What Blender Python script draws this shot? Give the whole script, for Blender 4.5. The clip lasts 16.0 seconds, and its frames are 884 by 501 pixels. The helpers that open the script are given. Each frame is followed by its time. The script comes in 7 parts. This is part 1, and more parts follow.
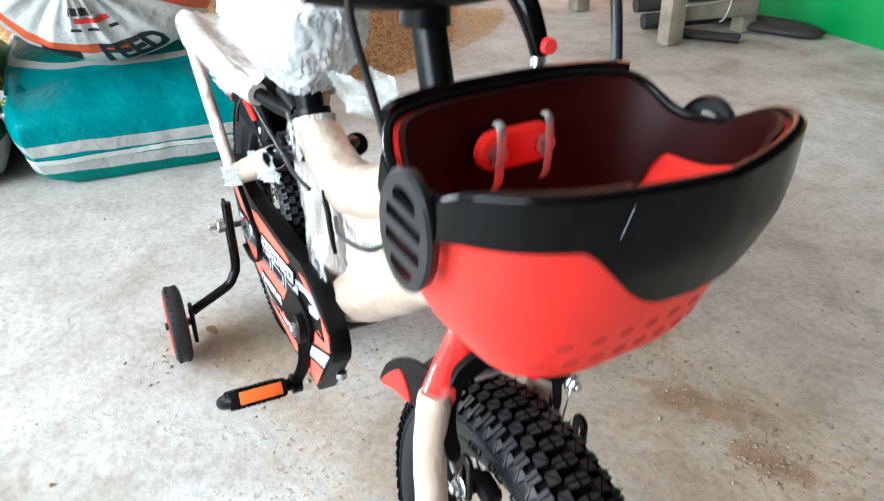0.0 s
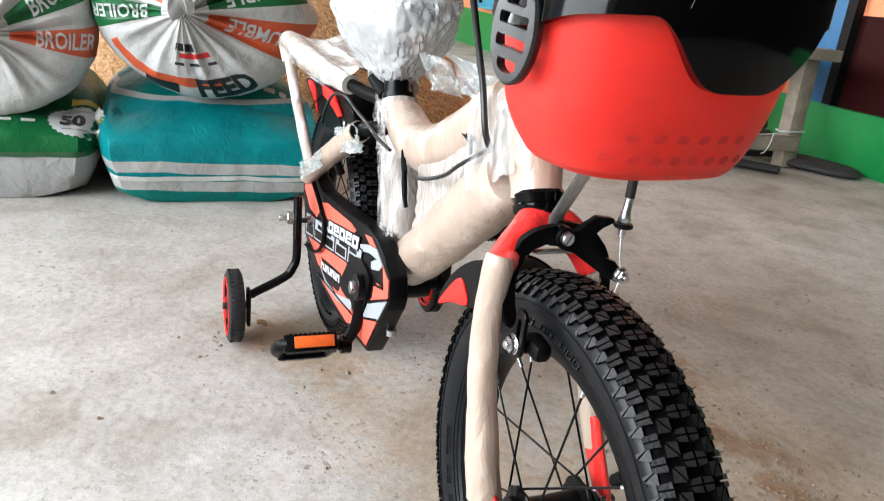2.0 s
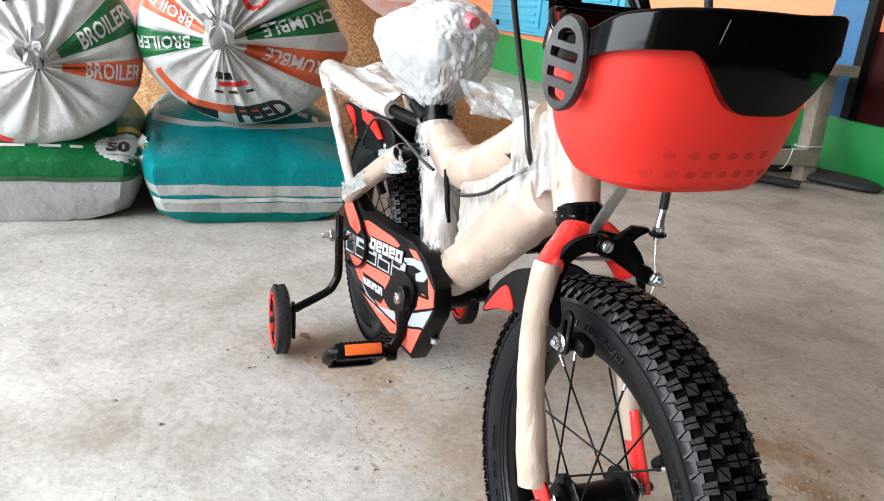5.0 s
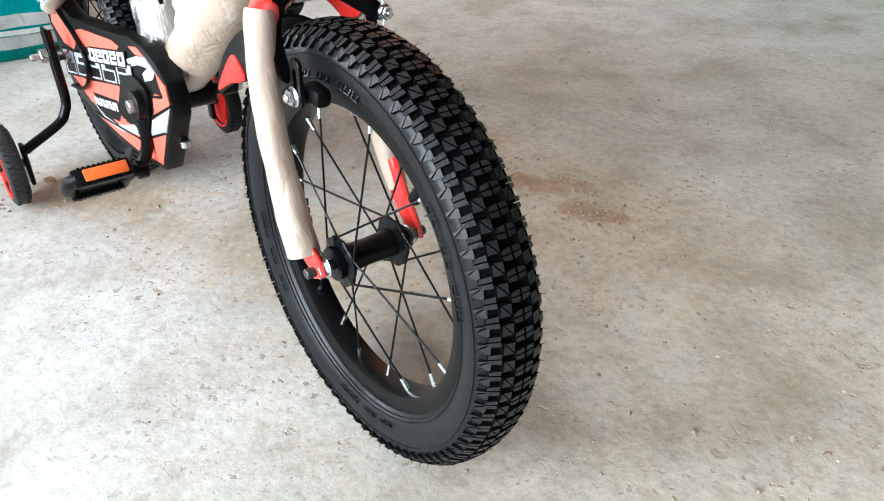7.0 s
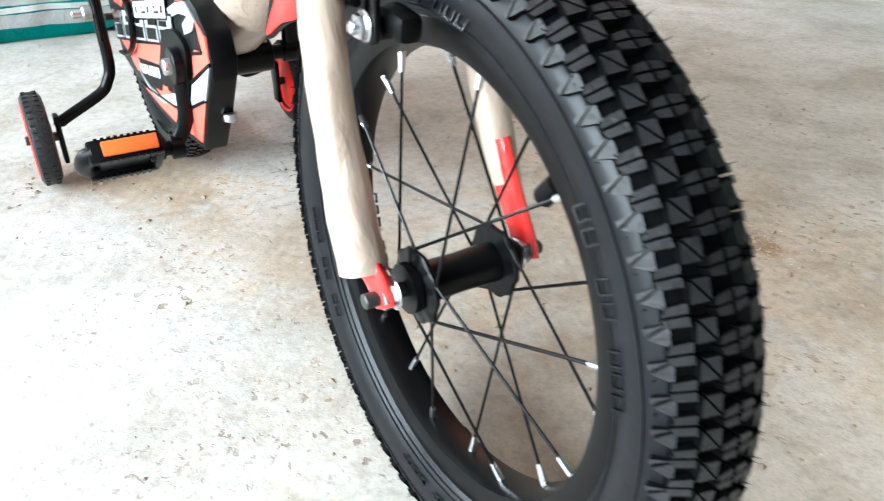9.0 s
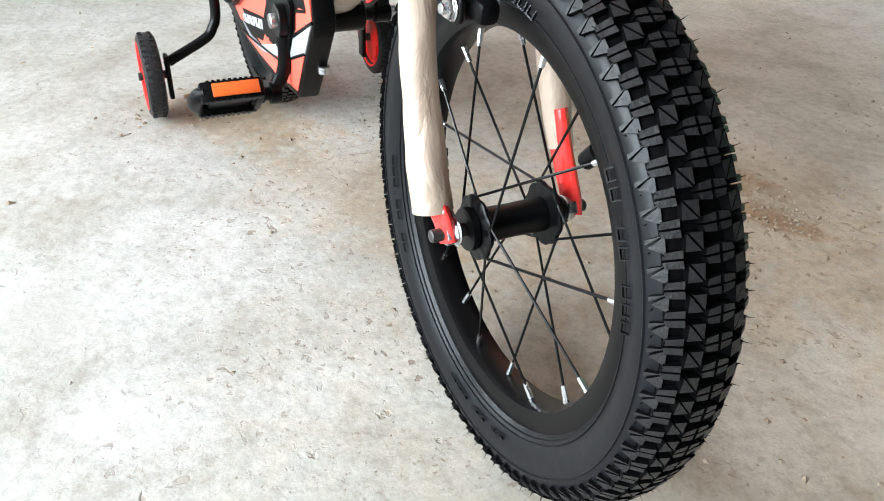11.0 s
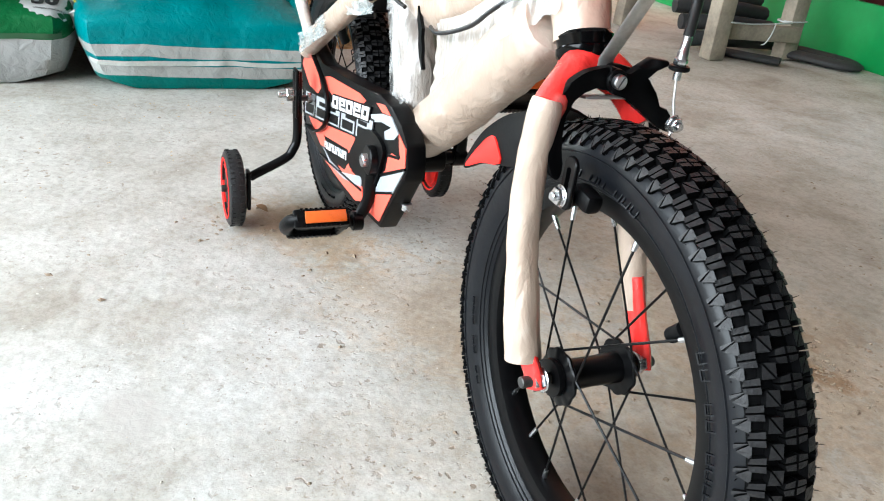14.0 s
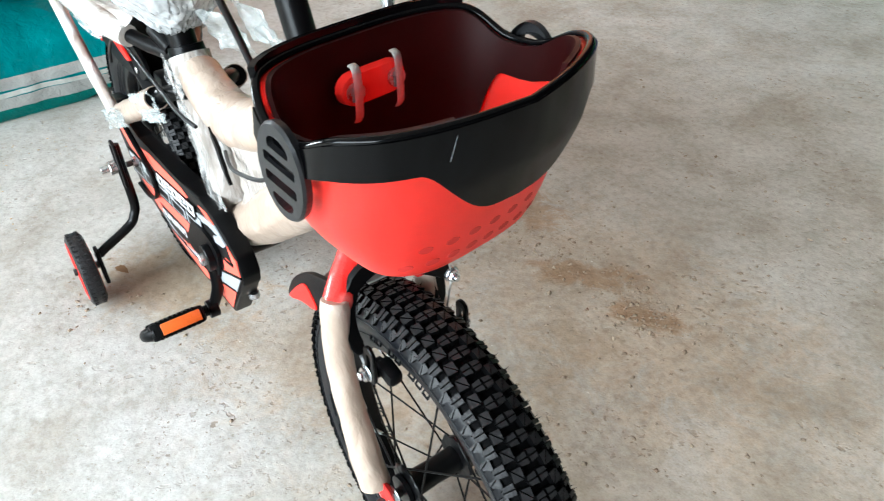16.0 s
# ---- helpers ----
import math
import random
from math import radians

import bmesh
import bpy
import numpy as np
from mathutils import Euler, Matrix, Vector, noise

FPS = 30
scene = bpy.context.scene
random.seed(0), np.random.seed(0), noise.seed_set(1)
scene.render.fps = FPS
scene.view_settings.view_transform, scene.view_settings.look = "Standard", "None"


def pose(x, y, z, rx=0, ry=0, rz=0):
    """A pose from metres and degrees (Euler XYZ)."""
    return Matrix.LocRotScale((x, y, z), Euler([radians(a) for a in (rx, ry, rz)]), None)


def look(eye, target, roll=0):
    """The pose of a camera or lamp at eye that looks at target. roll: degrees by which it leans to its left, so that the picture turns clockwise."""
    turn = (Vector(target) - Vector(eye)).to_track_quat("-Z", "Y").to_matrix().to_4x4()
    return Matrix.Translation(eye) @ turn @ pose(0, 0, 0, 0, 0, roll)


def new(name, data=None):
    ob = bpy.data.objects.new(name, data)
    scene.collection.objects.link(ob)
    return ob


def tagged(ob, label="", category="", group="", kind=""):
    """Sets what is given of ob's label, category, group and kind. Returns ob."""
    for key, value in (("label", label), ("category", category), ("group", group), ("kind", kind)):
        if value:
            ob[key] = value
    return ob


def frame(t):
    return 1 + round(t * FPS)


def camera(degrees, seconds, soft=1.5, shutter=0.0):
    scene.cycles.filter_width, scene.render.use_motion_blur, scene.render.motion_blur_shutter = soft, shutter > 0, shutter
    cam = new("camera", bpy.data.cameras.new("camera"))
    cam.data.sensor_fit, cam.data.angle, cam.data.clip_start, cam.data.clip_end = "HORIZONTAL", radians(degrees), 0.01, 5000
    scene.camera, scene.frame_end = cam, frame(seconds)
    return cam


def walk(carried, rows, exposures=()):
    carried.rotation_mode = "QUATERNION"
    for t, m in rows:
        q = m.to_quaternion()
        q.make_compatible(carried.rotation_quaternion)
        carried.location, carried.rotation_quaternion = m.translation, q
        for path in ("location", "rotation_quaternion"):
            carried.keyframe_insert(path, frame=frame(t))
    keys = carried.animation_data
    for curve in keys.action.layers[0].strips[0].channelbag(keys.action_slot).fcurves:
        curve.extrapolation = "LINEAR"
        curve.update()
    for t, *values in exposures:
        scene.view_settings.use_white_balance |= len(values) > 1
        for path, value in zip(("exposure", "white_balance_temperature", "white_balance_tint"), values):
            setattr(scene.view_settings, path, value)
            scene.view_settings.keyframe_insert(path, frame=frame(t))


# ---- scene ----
cam = camera(62.3, 16.0, soft=1.0, shutter=0.25)
PATH = [
    (0.0, (0.704, -0.213, 0.731), (-0.84, 0.527, -0.247), 0.6),
    (0.5, (0.7703, -0.2552, 0.5905), (-0.8715, 0.4507, -0.1749), 4.65),
    (1.0, (0.8292, -0.2934, 0.6031), (-0.8778, 0.3627, -0.0564), 4.03),
    (1.5, (0.8378, -0.3054, 0.5889), (-0.8145, 0.3653, -0.1851), 5.97),
    (2.0, (0.8292, -0.296, 0.5909), (-0.8614, 0.4067, -0.0625), 6.39),
    (2.5, (0.8286, -0.305, 0.6015), (-0.908, 0.3479, 0.0206), 6.04),
    (3.0, (0.8341, -0.3043, 0.5997), (-0.9144, 0.298, 0.0006), 5.13),
    (3.2, (0.8406, -0.3014, 0.6005), (-0.9098, 0.3041, 0.0099), 4.64),
    (5.3, (0.8775, -0.3485, 0.5995), (-0.8313, 0.3374, -0.0241), 5.48),
    (5.5, (0.8711, -0.3433, 0.5976), (-0.8022, 0.4035, -0.0514), 4.69),
    (6.0, (0.8577, -0.3427, 0.6033), (-0.7831, 0.4397, -0.0856), 2.65),
    (6.5, (0.8811, -0.3239, 0.5867), (-0.5612, 0.6758, -0.2498), 1.69),
    (7.0, (0.8817, -0.2881, 0.5391), (-0.417, 0.7316, -0.4868), 0.25),
    (7.5, (0.8915, -0.2568, 0.5323), (-0.5028, 0.6889, -0.4374), -2.29),
    (8.0, (0.8427, -0.2297, 0.5329), (-0.557, 0.7925, -0.3477), -0.47),
    (8.5, (0.7852, -0.197, 0.4858), (-0.6048, 0.7802, -0.4587), 0.83),
    (9.0, (0.719, -0.2036, 0.4331), (-0.6999, 0.6762, -0.5629), 0.96),
    (9.2, (0.6844, -0.2085, 0.432), (-0.721, 0.6447, -0.6053), 2.41),
    (11.3, (0.8105, -0.2485, 0.485), (-0.6534, 0.4417, -0.5919), 3.51),
    (11.5, (0.8216, -0.256, 0.4985), (-0.6667, 0.4293, -0.5478), 4.18),
    (12.0, (0.8199, -0.2792, 0.5175), (-0.7194, 0.4344, -0.4315), 5.91),
    (12.5, (0.8069, -0.2876, 0.5205), (-0.7104, 0.4906, -0.4129), 5.48),
    (13.0, (0.8068, -0.286, 0.5178), (-0.7092, 0.4848, -0.4239), 5.66),
    (13.5, (0.7977, -0.2924, 0.5208), (-0.7743, 0.375, -0.4079), 3.82),
    (14.0, (0.7949, -0.3214, 0.5321), (-0.7793, 0.4122, -0.3414), 7.06),
    (14.5, (0.7992, -0.2846, 0.5298), (-0.6895, 0.6112, -0.3424), 4.04),
    (15.0, (0.7253, -0.2538, 0.5121), (-0.7844, 0.6032, -0.3629), 1.87),
    (15.5, (0.7376, -0.233, 0.6972), (-0.6544, 0.5428, -0.416), -3.62),
    (16.0, (0.7664, -0.2226, 0.7812), (-0.5116, 0.6371, -0.4049), -1.99),
]
EXPOSURES = [(0.0, 0.6, 5950, 4), (0.6, 0.4, 6300, 8), (1.8, 0.2, 6450, 11), (6.0, 0.22, 6450, 11), (7.2, 0.66, 6000, 4), (9.0, 0.9, 5950, 3), (11.4, 0.5, 6200, 5), (12.5, 0.48, 6150, 5),
             (13.6, 0.38, 6200, 6), (14.4, 0.5, 6200, 6), (15.2, 0.55, 6200, 5), (16.0, 0.5, 6100, 4)]
walk(cam, [(t, look(eye, target, roll)) for t, eye, target, roll in PATH], EXPOSURES)

# ---- world and light ----
world = bpy.data.worlds.new("daylight")
scene.world = world
world.use_nodes = True
wn, wl = world.node_tree.nodes, world.node_tree.links
sky = wn.new("ShaderNodeTexSky")
sky.sky_type, sky.sun_disc = "NISHITA", False
sky.sun_elevation, sky.sun_rotation = radians(48), radians(200)
wl.new(sky.outputs["Color"], wn["Background"].inputs["Color"])
wn["Background"].inputs["Strength"].default_value = 0.12

sun = new("sun", bpy.data.lights.new("sun", "SUN"))
sun.data.energy, sun.data.angle, sun.data.color = 2.5, radians(0.6), (1.0, 0.95, 0.88)
sun.matrix_world = look((0, -6, 7), (0.4, -3.6, 0))


def opening_light(name, eye, target, w, h, power, colour):
    """An area lamp for the sky's light through an opening."""
    lamp = new(name, bpy.data.lights.new(name, "AREA"))
    lamp.data.shape, lamp.data.size, lamp.data.size_y = "RECTANGLE", w, h
    lamp.data.energy, lamp.data.color = power, colour
    lamp.matrix_world = look(eye, target)
    return lamp


opening_light("shopfront_daylight", (0.9, -5.2, 2.5), (0.2, 0.0, 0.2), 6.4, 3.2, 960, (0.9, 0.96, 1.0))
# lamp added to brighten the far floor, wall and heap; its opening is assumed
opening_light("back_fill_light", (-5.4, -3.2, 1.25), (-4.6, 0.0, 0.4), 2.3, 2.2, 460, (0.92, 0.97, 1.0))

# ---- materials ----
def material(name, colour, rough=0.6, metal=0.0, vary=0.12, scale=6.0, bump=0.0, bump_scale=40.0, second=None, mix_scale=2.0, coat=0.0, rand=0.0, spec=0.5):
    """Colour with variation at two scales, roughness that wanders a little, and fine relief."""
    m = bpy.data.materials.new(name)
    m.use_nodes = True
    n, l = m.node_tree.nodes, m.node_tree.links
    b = n["Principled BSDF"]
    tc = n.new("ShaderNodeTexCoord")
    a = n.new("ShaderNodeTexNoise")
    a.inputs["Scale"].default_value, a.inputs["Detail"].default_value = scale, 5
    l.new(tc.outputs["Object"], a.inputs["Vector"])
    fine = n.new("ShaderNodeTexNoise")
    fine.inputs["Scale"].default_value, fine.inputs["Detail"].default_value = scale * 9, 4
    l.new(tc.outputs["Object"], fine.inputs["Vector"])
    add = n.new("ShaderNodeMath")
    add.operation = "ADD"
    l.new(a.outputs["Fac"], add.inputs[0])
    l.new(fine.outputs["Fac"], add.inputs[1])
    rng = n.new("ShaderNodeMapRange")
    rng.inputs["From Min"].default_value, rng.inputs["From Max"].default_value = 0.6, 1.4
    rng.inputs["To Min"].default_value, rng.inputs["To Max"].default_value = 1 - vary, 1 + vary
    l.new(add.outputs[0], rng.inputs["Value"])
    mul = n.new("ShaderNodeMix")
    mul.data_type, mul.blend_type = "RGBA", "MULTIPLY"
    mul.inputs["Factor"].default_value = 1.0
    l.new(rng.outputs["Result"], mul.inputs[7])
    if second:
        big = n.new("ShaderNodeTexNoise")
        big.inputs["Scale"].default_value, big.inputs["Detail"].default_value = mix_scale, 6
        l.new(tc.outputs["Object"], big.inputs["Vector"])
        ramp = n.new("ShaderNodeValToRGB")
        ramp.color_ramp.elements[0].position, ramp.color_ramp.elements[1].position = 0.42, 0.62
        ramp.color_ramp.elements[0].color, ramp.color_ramp.elements[1].color = (*colour, 1), (*second, 1)
        l.new(big.outputs["Fac"], ramp.inputs["Fac"])
        l.new(ramp.outputs["Color"], mul.inputs[6])
    else:
        mul.inputs[6].default_value = (*colour, 1)
    out = mul.outputs[2]
    if rand:
        oi = n.new("ShaderNodeObjectInfo")
        hs = n.new("ShaderNodeHueSaturation")
        r2 = n.new("ShaderNodeMapRange")
        r2.inputs["To Min"].default_value, r2.inputs["To Max"].default_value = 1 - rand, 1 + rand
        l.new(oi.outputs["Random"], r2.inputs["Value"])
        l.new(r2.outputs["Result"], hs.inputs["Value"])
        l.new(out, hs.inputs["Color"])
        out = hs.outputs["Color"]
    l.new(out, b.inputs["Base Color"])
    rr = n.new("ShaderNodeMapRange")
    rr.inputs["To Min"].default_value, rr.inputs["To Max"].default_value = max(rough - 0.08, 0.03), min(rough + 0.08, 1)
    l.new(a.outputs["Fac"], rr.inputs["Value"])
    l.new(rr.outputs["Result"], b.inputs["Roughness"])
    b.inputs["Metallic"].default_value = metal
    b.inputs["Coat Weight"].default_value = coat
    b.inputs["Specular IOR Level"].default_value = spec
    if bump:
        bn = n.new("ShaderNodeTexNoise")
        bn.inputs["Scale"].default_value, bn.inputs["Detail"].default_value = bump_scale, 4
        l.new(tc.outputs["Object"], bn.inputs["Vector"])
        bp = n.new("ShaderNodeBump")
        bp.inputs["Strength"].default_value, bp.inputs["Distance"].default_value = 0.6, bump
        l.new(bn.outputs["Fac"], bp.inputs["Height"])
        l.new(bp.outputs["Normal"], b.inputs["Normal"])
    return m


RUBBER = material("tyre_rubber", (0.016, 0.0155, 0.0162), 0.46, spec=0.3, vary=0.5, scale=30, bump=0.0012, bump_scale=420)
# the tread's rubber again, darkened to paint in the shade between knobs
GROOVESHADE = material("groove_shade_rubber", (0.0022, 0.0022, 0.0024), 0.6, spec=0.05, vary=0.3, scale=18)
SIDEWALL = material("sidewall_rubber", (0.0035, 0.004, 0.0055), 0.38, spec=0.24, vary=0.35, scale=14, bump=0.0005, bump_scale=120)
BLACK = material("black_plastic", (0.002, 0.002, 0.0023), 0.4, spec=0.12, vary=0.2, scale=10, bump=0.0002, bump_scale=300)
SCUFFED = material("scuffed_black_plastic", (0.012, 0.012, 0.013), 0.34, vary=0.5, scale=40, spec=0.3, bump=0.0003, bump_scale=120)
GLOSS = material("glossy_black_plastic", (0.001, 0.001, 0.0012), 0.12, vary=0.2, scale=8, spec=0.15, bump=0.0005, bump_scale=24)
PAINTBLACK = material("black_painted_steel", (0.002, 0.002, 0.0023), 0.3, vary=0.2, scale=12, spec=0.16)
RIMBLACK = material("black_rim", (0.002, 0.002, 0.0023), 0.32, spec=0.16, vary=0.2, scale=10)
RED = material("red_plastic", (0.9, 0.022, 0.016), 0.45, spec=0.25, vary=0.05, scale=7, bump=0.0001, bump_scale=200)
TUBRED = material("thin_red_plastic", (0.93, 0.026, 0.018), 0.42, spec=0.3, vary=0.05, scale=7, bump=0.0001, bump_scale=200)
tub = TUBRED.node_tree.nodes["Principled BSDF"]
tub.inputs["Subsurface Weight"].default_value, tub.inputs["Subsurface Scale"].default_value = 0.8, 0.02
tub.inputs["Subsurface Radius"].default_value = (1.0, 0.08, 0.05)
CORAL = material("coral_sticker", (0.88, 0.115, 0.075), 0.4, vary=0.06, scale=12)
GREYSTICK = material("grey_sticker", (0.33, 0.35, 0.37), 0.38, vary=0.08, scale=15)
WHITESTICK = material("white_sticker", (0.62, 0.63, 0.64), 0.4, vary=0.06, scale=15)
DARKSTICK = material("dark_sticker", (0.06, 0.062, 0.068), 0.4, vary=0.1, scale=15)
CHROME = material("zinc_plated_steel", (0.62, 0.63, 0.65), 0.28, 1.0, vary=0.15, scale=40)
STEEL = material("brushed_steel", (0.62, 0.61, 0.59), 0.5, 1.0, vary=0.18, scale=30, bump=0.0003, bump_scale=90)
DULL = material("dull_axle_thread", (0.07, 0.068, 0.065), 0.5, 0.7, vary=0.2, scale=60)
ORANGE = material("orange_reflector", (0.75, 0.13, 0.02), 0.3, vary=0.15, scale=90, bump=0.0006, bump_scale=500)
REDREFL = material("red_reflector", (0.75, 0.03, 0.03), 0.25, vary=0.15, scale=60, bump=0.0005, bump_scale=500)


def wrapping(name, paper, film, share, rough=0.36, long=None):
    """Brown paper under clear stretch film: pale creases where the film bunches, long glints."""
    m = bpy.data.materials.new(name)
    m.use_nodes = True
    n, l = m.node_tree.nodes, m.node_tree.links
    b = n["Principled BSDF"]
    tc = n.new("ShaderNodeTexCoord")

    def noise_at(scale, stretch, detail, dist=0.0):
        mp = n.new("ShaderNodeMapping")
        mp.inputs["Scale"].default_value = stretch
        mp.inputs["Rotation"].default_value = (0, radians(-14), 0) if long else (0.3, 0.6, 0.2)
        l.new(tc.outputs["Object"], mp.inputs["Vector"])
        t = n.new("ShaderNodeTexNoise")
        t.inputs["Scale"].default_value, t.inputs["Detail"].default_value, t.inputs["Distortion"].default_value = scale, detail, dist
        l.new(mp.outputs["Vector"], t.inputs["Vector"])
        return t.outputs["Fac"]

    def ramp(src, stops):
        r = n.new("ShaderNodeValToRGB")
        for e, (p, c) in zip(r.color_ramp.elements, stops):
            e.position, e.color = p, (*c, 1)
        l.new(src, r.inputs["Fac"])
        return r.outputs["Color"]

    streak = noise_at(22, (1, 1, 0.6), 4, 0.3) if not long else noise_at(95, (1, 1, long), 5, 0.2)
    crease = noise_at(60, (1.0, 1, 0.5), 4, 0.6)
    base = ramp(noise_at(9, (1, 1, 1), 5), [(0.35, tuple(q * 0.92 for q in paper)), (0.65, paper)])
    mx = n.new("ShaderNodeMix")
    mx.data_type = "RGBA"
    l.new(ramp(streak, [(0.62 - share, (0, 0, 0)), (0.8 - share, (1, 1, 1))]), mx.inputs["Factor"])
    l.new(base, mx.inputs[6])
    mx.inputs[7].default_value = (*film, 1)
    l.new(mx.outputs[2], b.inputs["Base Color"])
    b.inputs["Roughness"].default_value = rough
    b.inputs["Coat Weight"].default_value, b.inputs["Coat Roughness"].default_value = 0.5, 0.12
    hh = n.new("ShaderNodeMath")
    hh.operation = "MULTIPLY_ADD"
    l.new(streak, hh.inputs[0])
    hh.inputs[1].default_value = 1.5
    l.new(crease, hh.inputs[2])
    bp = n.new("ShaderNodeBump")
    bp.inputs["Strength"].default_value, bp.inputs["Distance"].default_value = 0.6, 0.0050
    l.new(hh.outputs[0], bp.inputs["Height"])
    l.new(bp.outputs["Normal"], b.inputs["Normal"])
    return m


PAPER = wrapping("brown_paper_under_film", (0.46, 0.35, 0.275), (0.6, 0.51, 0.44), 0.06)
FILM = wrapping("silvery_stretch_film", (0.5, 0.43, 0.375), (0.74, 0.72, 0.69), 0.2, 0.22)
FILMLONG = wrapping("streaky_stretch_film", (0.42, 0.37, 0.33), (0.72, 0.7, 0.68), 0.12, 0.2, 0.09)
REDPAINT = wrapping("red_paint_under_film", (0.82, 0.035, 0.03), (0.88, 0.36, 0.33), 0.0, 0.2)
CABLE = material("cable_sheath", (0.006, 0.006, 0.007), 0.4, vary=0.2, scale=30)


def clear_film(name, alpha, colour, spread=0.2, long=0.0):
    """Crumpled clear polythene: partly see-through, glossy; stretched film carries long streaks."""
    m = material(name, colour, 0.2, vary=0.08, scale=14, bump=0.014 if not long else 0.004, bump_scale=24, coat=0.5)
    n, l = m.node_tree.nodes, m.node_tree.links
    b = n["Principled BSDF"]
    tc = n.new("ShaderNodeTexCoord")
    mp = n.new("ShaderNodeMapping")
    mp.inputs["Scale"].default_value = (1, 1, long or 1)
    mp.inputs["Rotation"].default_value = (0, radians(-14) if long else 0, 0)
    l.new(tc.outputs["Object"], mp.inputs["Vector"])
    t = n.new("ShaderNodeTexNoise")
    t.inputs["Scale"].default_value, t.inputs["Detail"].default_value = (110, 5) if long else (20, 3)
    l.new(mp.outputs["Vector"], t.inputs["Vector"])
    r = n.new("ShaderNodeMapRange")
    r.inputs["From Min"].default_value, r.inputs["From Max"].default_value = 0.36, 0.64
    r.inputs["To Min"].default_value, r.inputs["To Max"].default_value = max(alpha - spread, 0.02), min(alpha + spread, 1)
    l.new(t.outputs["Fac"], r.inputs["Value"])
    l.new(r.outputs["Result"], b.inputs["Alpha"])
    return m


POLYLONG = clear_film("streaked_stretch_film", 0.16, (0.6, 0.59, 0.57), 0.2, 0.06)
POLYTHIN = clear_film("thin_torn_film", 0.32, (0.5, 0.54, 0.53))
POLY = clear_film("crumpled_polythene", 0.86, (0.66, 0.67, 0.68))
POLYMID = clear_film("thin_crumpled_polythene", 0.7, (0.6, 0.615, 0.62), 0.12)
SADDLE = material("black_saddle_vinyl", (0.03, 0.03, 0.033), 0.5, vary=0.2, scale=14)


# ---- mesh helpers ----
PLACE = Matrix.Diagonal((1.046, 1.046, 1.046, 1))
PLACE.translation = (0.026, -0.01, 0)


def part(name, bm, mat, parent=None, label="", smooth=True):
    """Links a bmesh as one mesh object, under a thing or a part if given; PLACE sets the drawing's scale and origin."""
    bm.transform(PLACE)
    me = bpy.data.meshes.new(name)
    bmesh.ops.recalc_face_normals(bm, faces=bm.faces)
    bm.to_mesh(me)
    bm.free()
    for m in (mat if isinstance(mat, (list, tuple)) else [mat]):
        me.materials.append(m)
    if smooth:
        me.polygons.foreach_set("use_smooth", [True] * len(me.polygons))
        me.set_sharp_from_angle(angle=radians(38))
    ob = new(name, me)
    if parent:
        ob.parent = parent
    if label:
        tagged(ob, label)
    return ob


def thing(name, label, category, group="", kind="", at=None):
    ob = new(name)
    ob.empty_display_size = 0.05
    if at is not None:
        ob.matrix_world = at
    return tagged(ob, label, category, group, kind)


def V(*a):
    return Vector(a)


def spline(pts, steps=6):
    """Points along a Catmull-Rom curve."""
    p = [Vector(q) for q in pts]
    out = []
    for i in range(len(p) - 1):
        a, b, c, d = p[max(i - 1, 0)], p[i], p[i + 1], p[min(i + 2, len(p) - 1)]
        for k in range(steps):
            t = k / steps
            out.append(0.5 * ((2 * b) + (c - a) * t + (2 * a - 5 * b + 4 * c - d) * t * t + (3 * b - a - 3 * c + d) * t ** 3))
    out.append(p[-1])
    return out


def tube(bm, pts, r, segs=14, caps=True, flat=1.0, rough=0.0, up=None):
    """A tube along points; r is a number or one a point; flat squeezes it one way; rough crumples its skin."""
    pts = [Vector(p) for p in pts]
    n = len(pts)
    rs = [r] * n if isinstance(r, (int, float)) else list(r)
    if len(rs) != n:
        rs = [rs[0] + (rs[-1] - rs[0]) * i / (n - 1) for i in range(n)]
    rings = []
    ref = Vector(up) if up else None
    side = None
    for i, p in enumerate(pts):
        d = (pts[min(i + 1, n - 1)] - pts[max(i - 1, 0)]).normalized()
        if side is None:
            base = ref if ref else (V(0, 0, 1) if abs(d.z) < 0.9 else V(1, 0, 0))
            side = d.cross(base).normalized()
        else:
            side = (side - d * side.dot(d)).normalized()
        other = d.cross(side).normalized()
        ring = []
        for k in range(segs):
            a = 2 * math.pi * k / segs
            q = side * math.cos(a) + other * math.sin(a) * flat
            rr = rs[i]
            if rough:
                rr *= 1 + rough * noise.noise((p + q * rs[i]) * 38) + rough * 0.6 * noise.noise((p + q * rs[i]) * 90)
            ring.append(bm.verts.new(p + q * rr))
        rings.append(ring)
    for a, b in zip(rings, rings[1:]):
        for k in range(segs):
            bm.faces.new((a[k], a[(k + 1) % segs], b[(k + 1) % segs], b[k]))
    if caps:
        bm.faces.new(rings[0][::-1])
        bm.faces.new(rings[-1])
    return bm


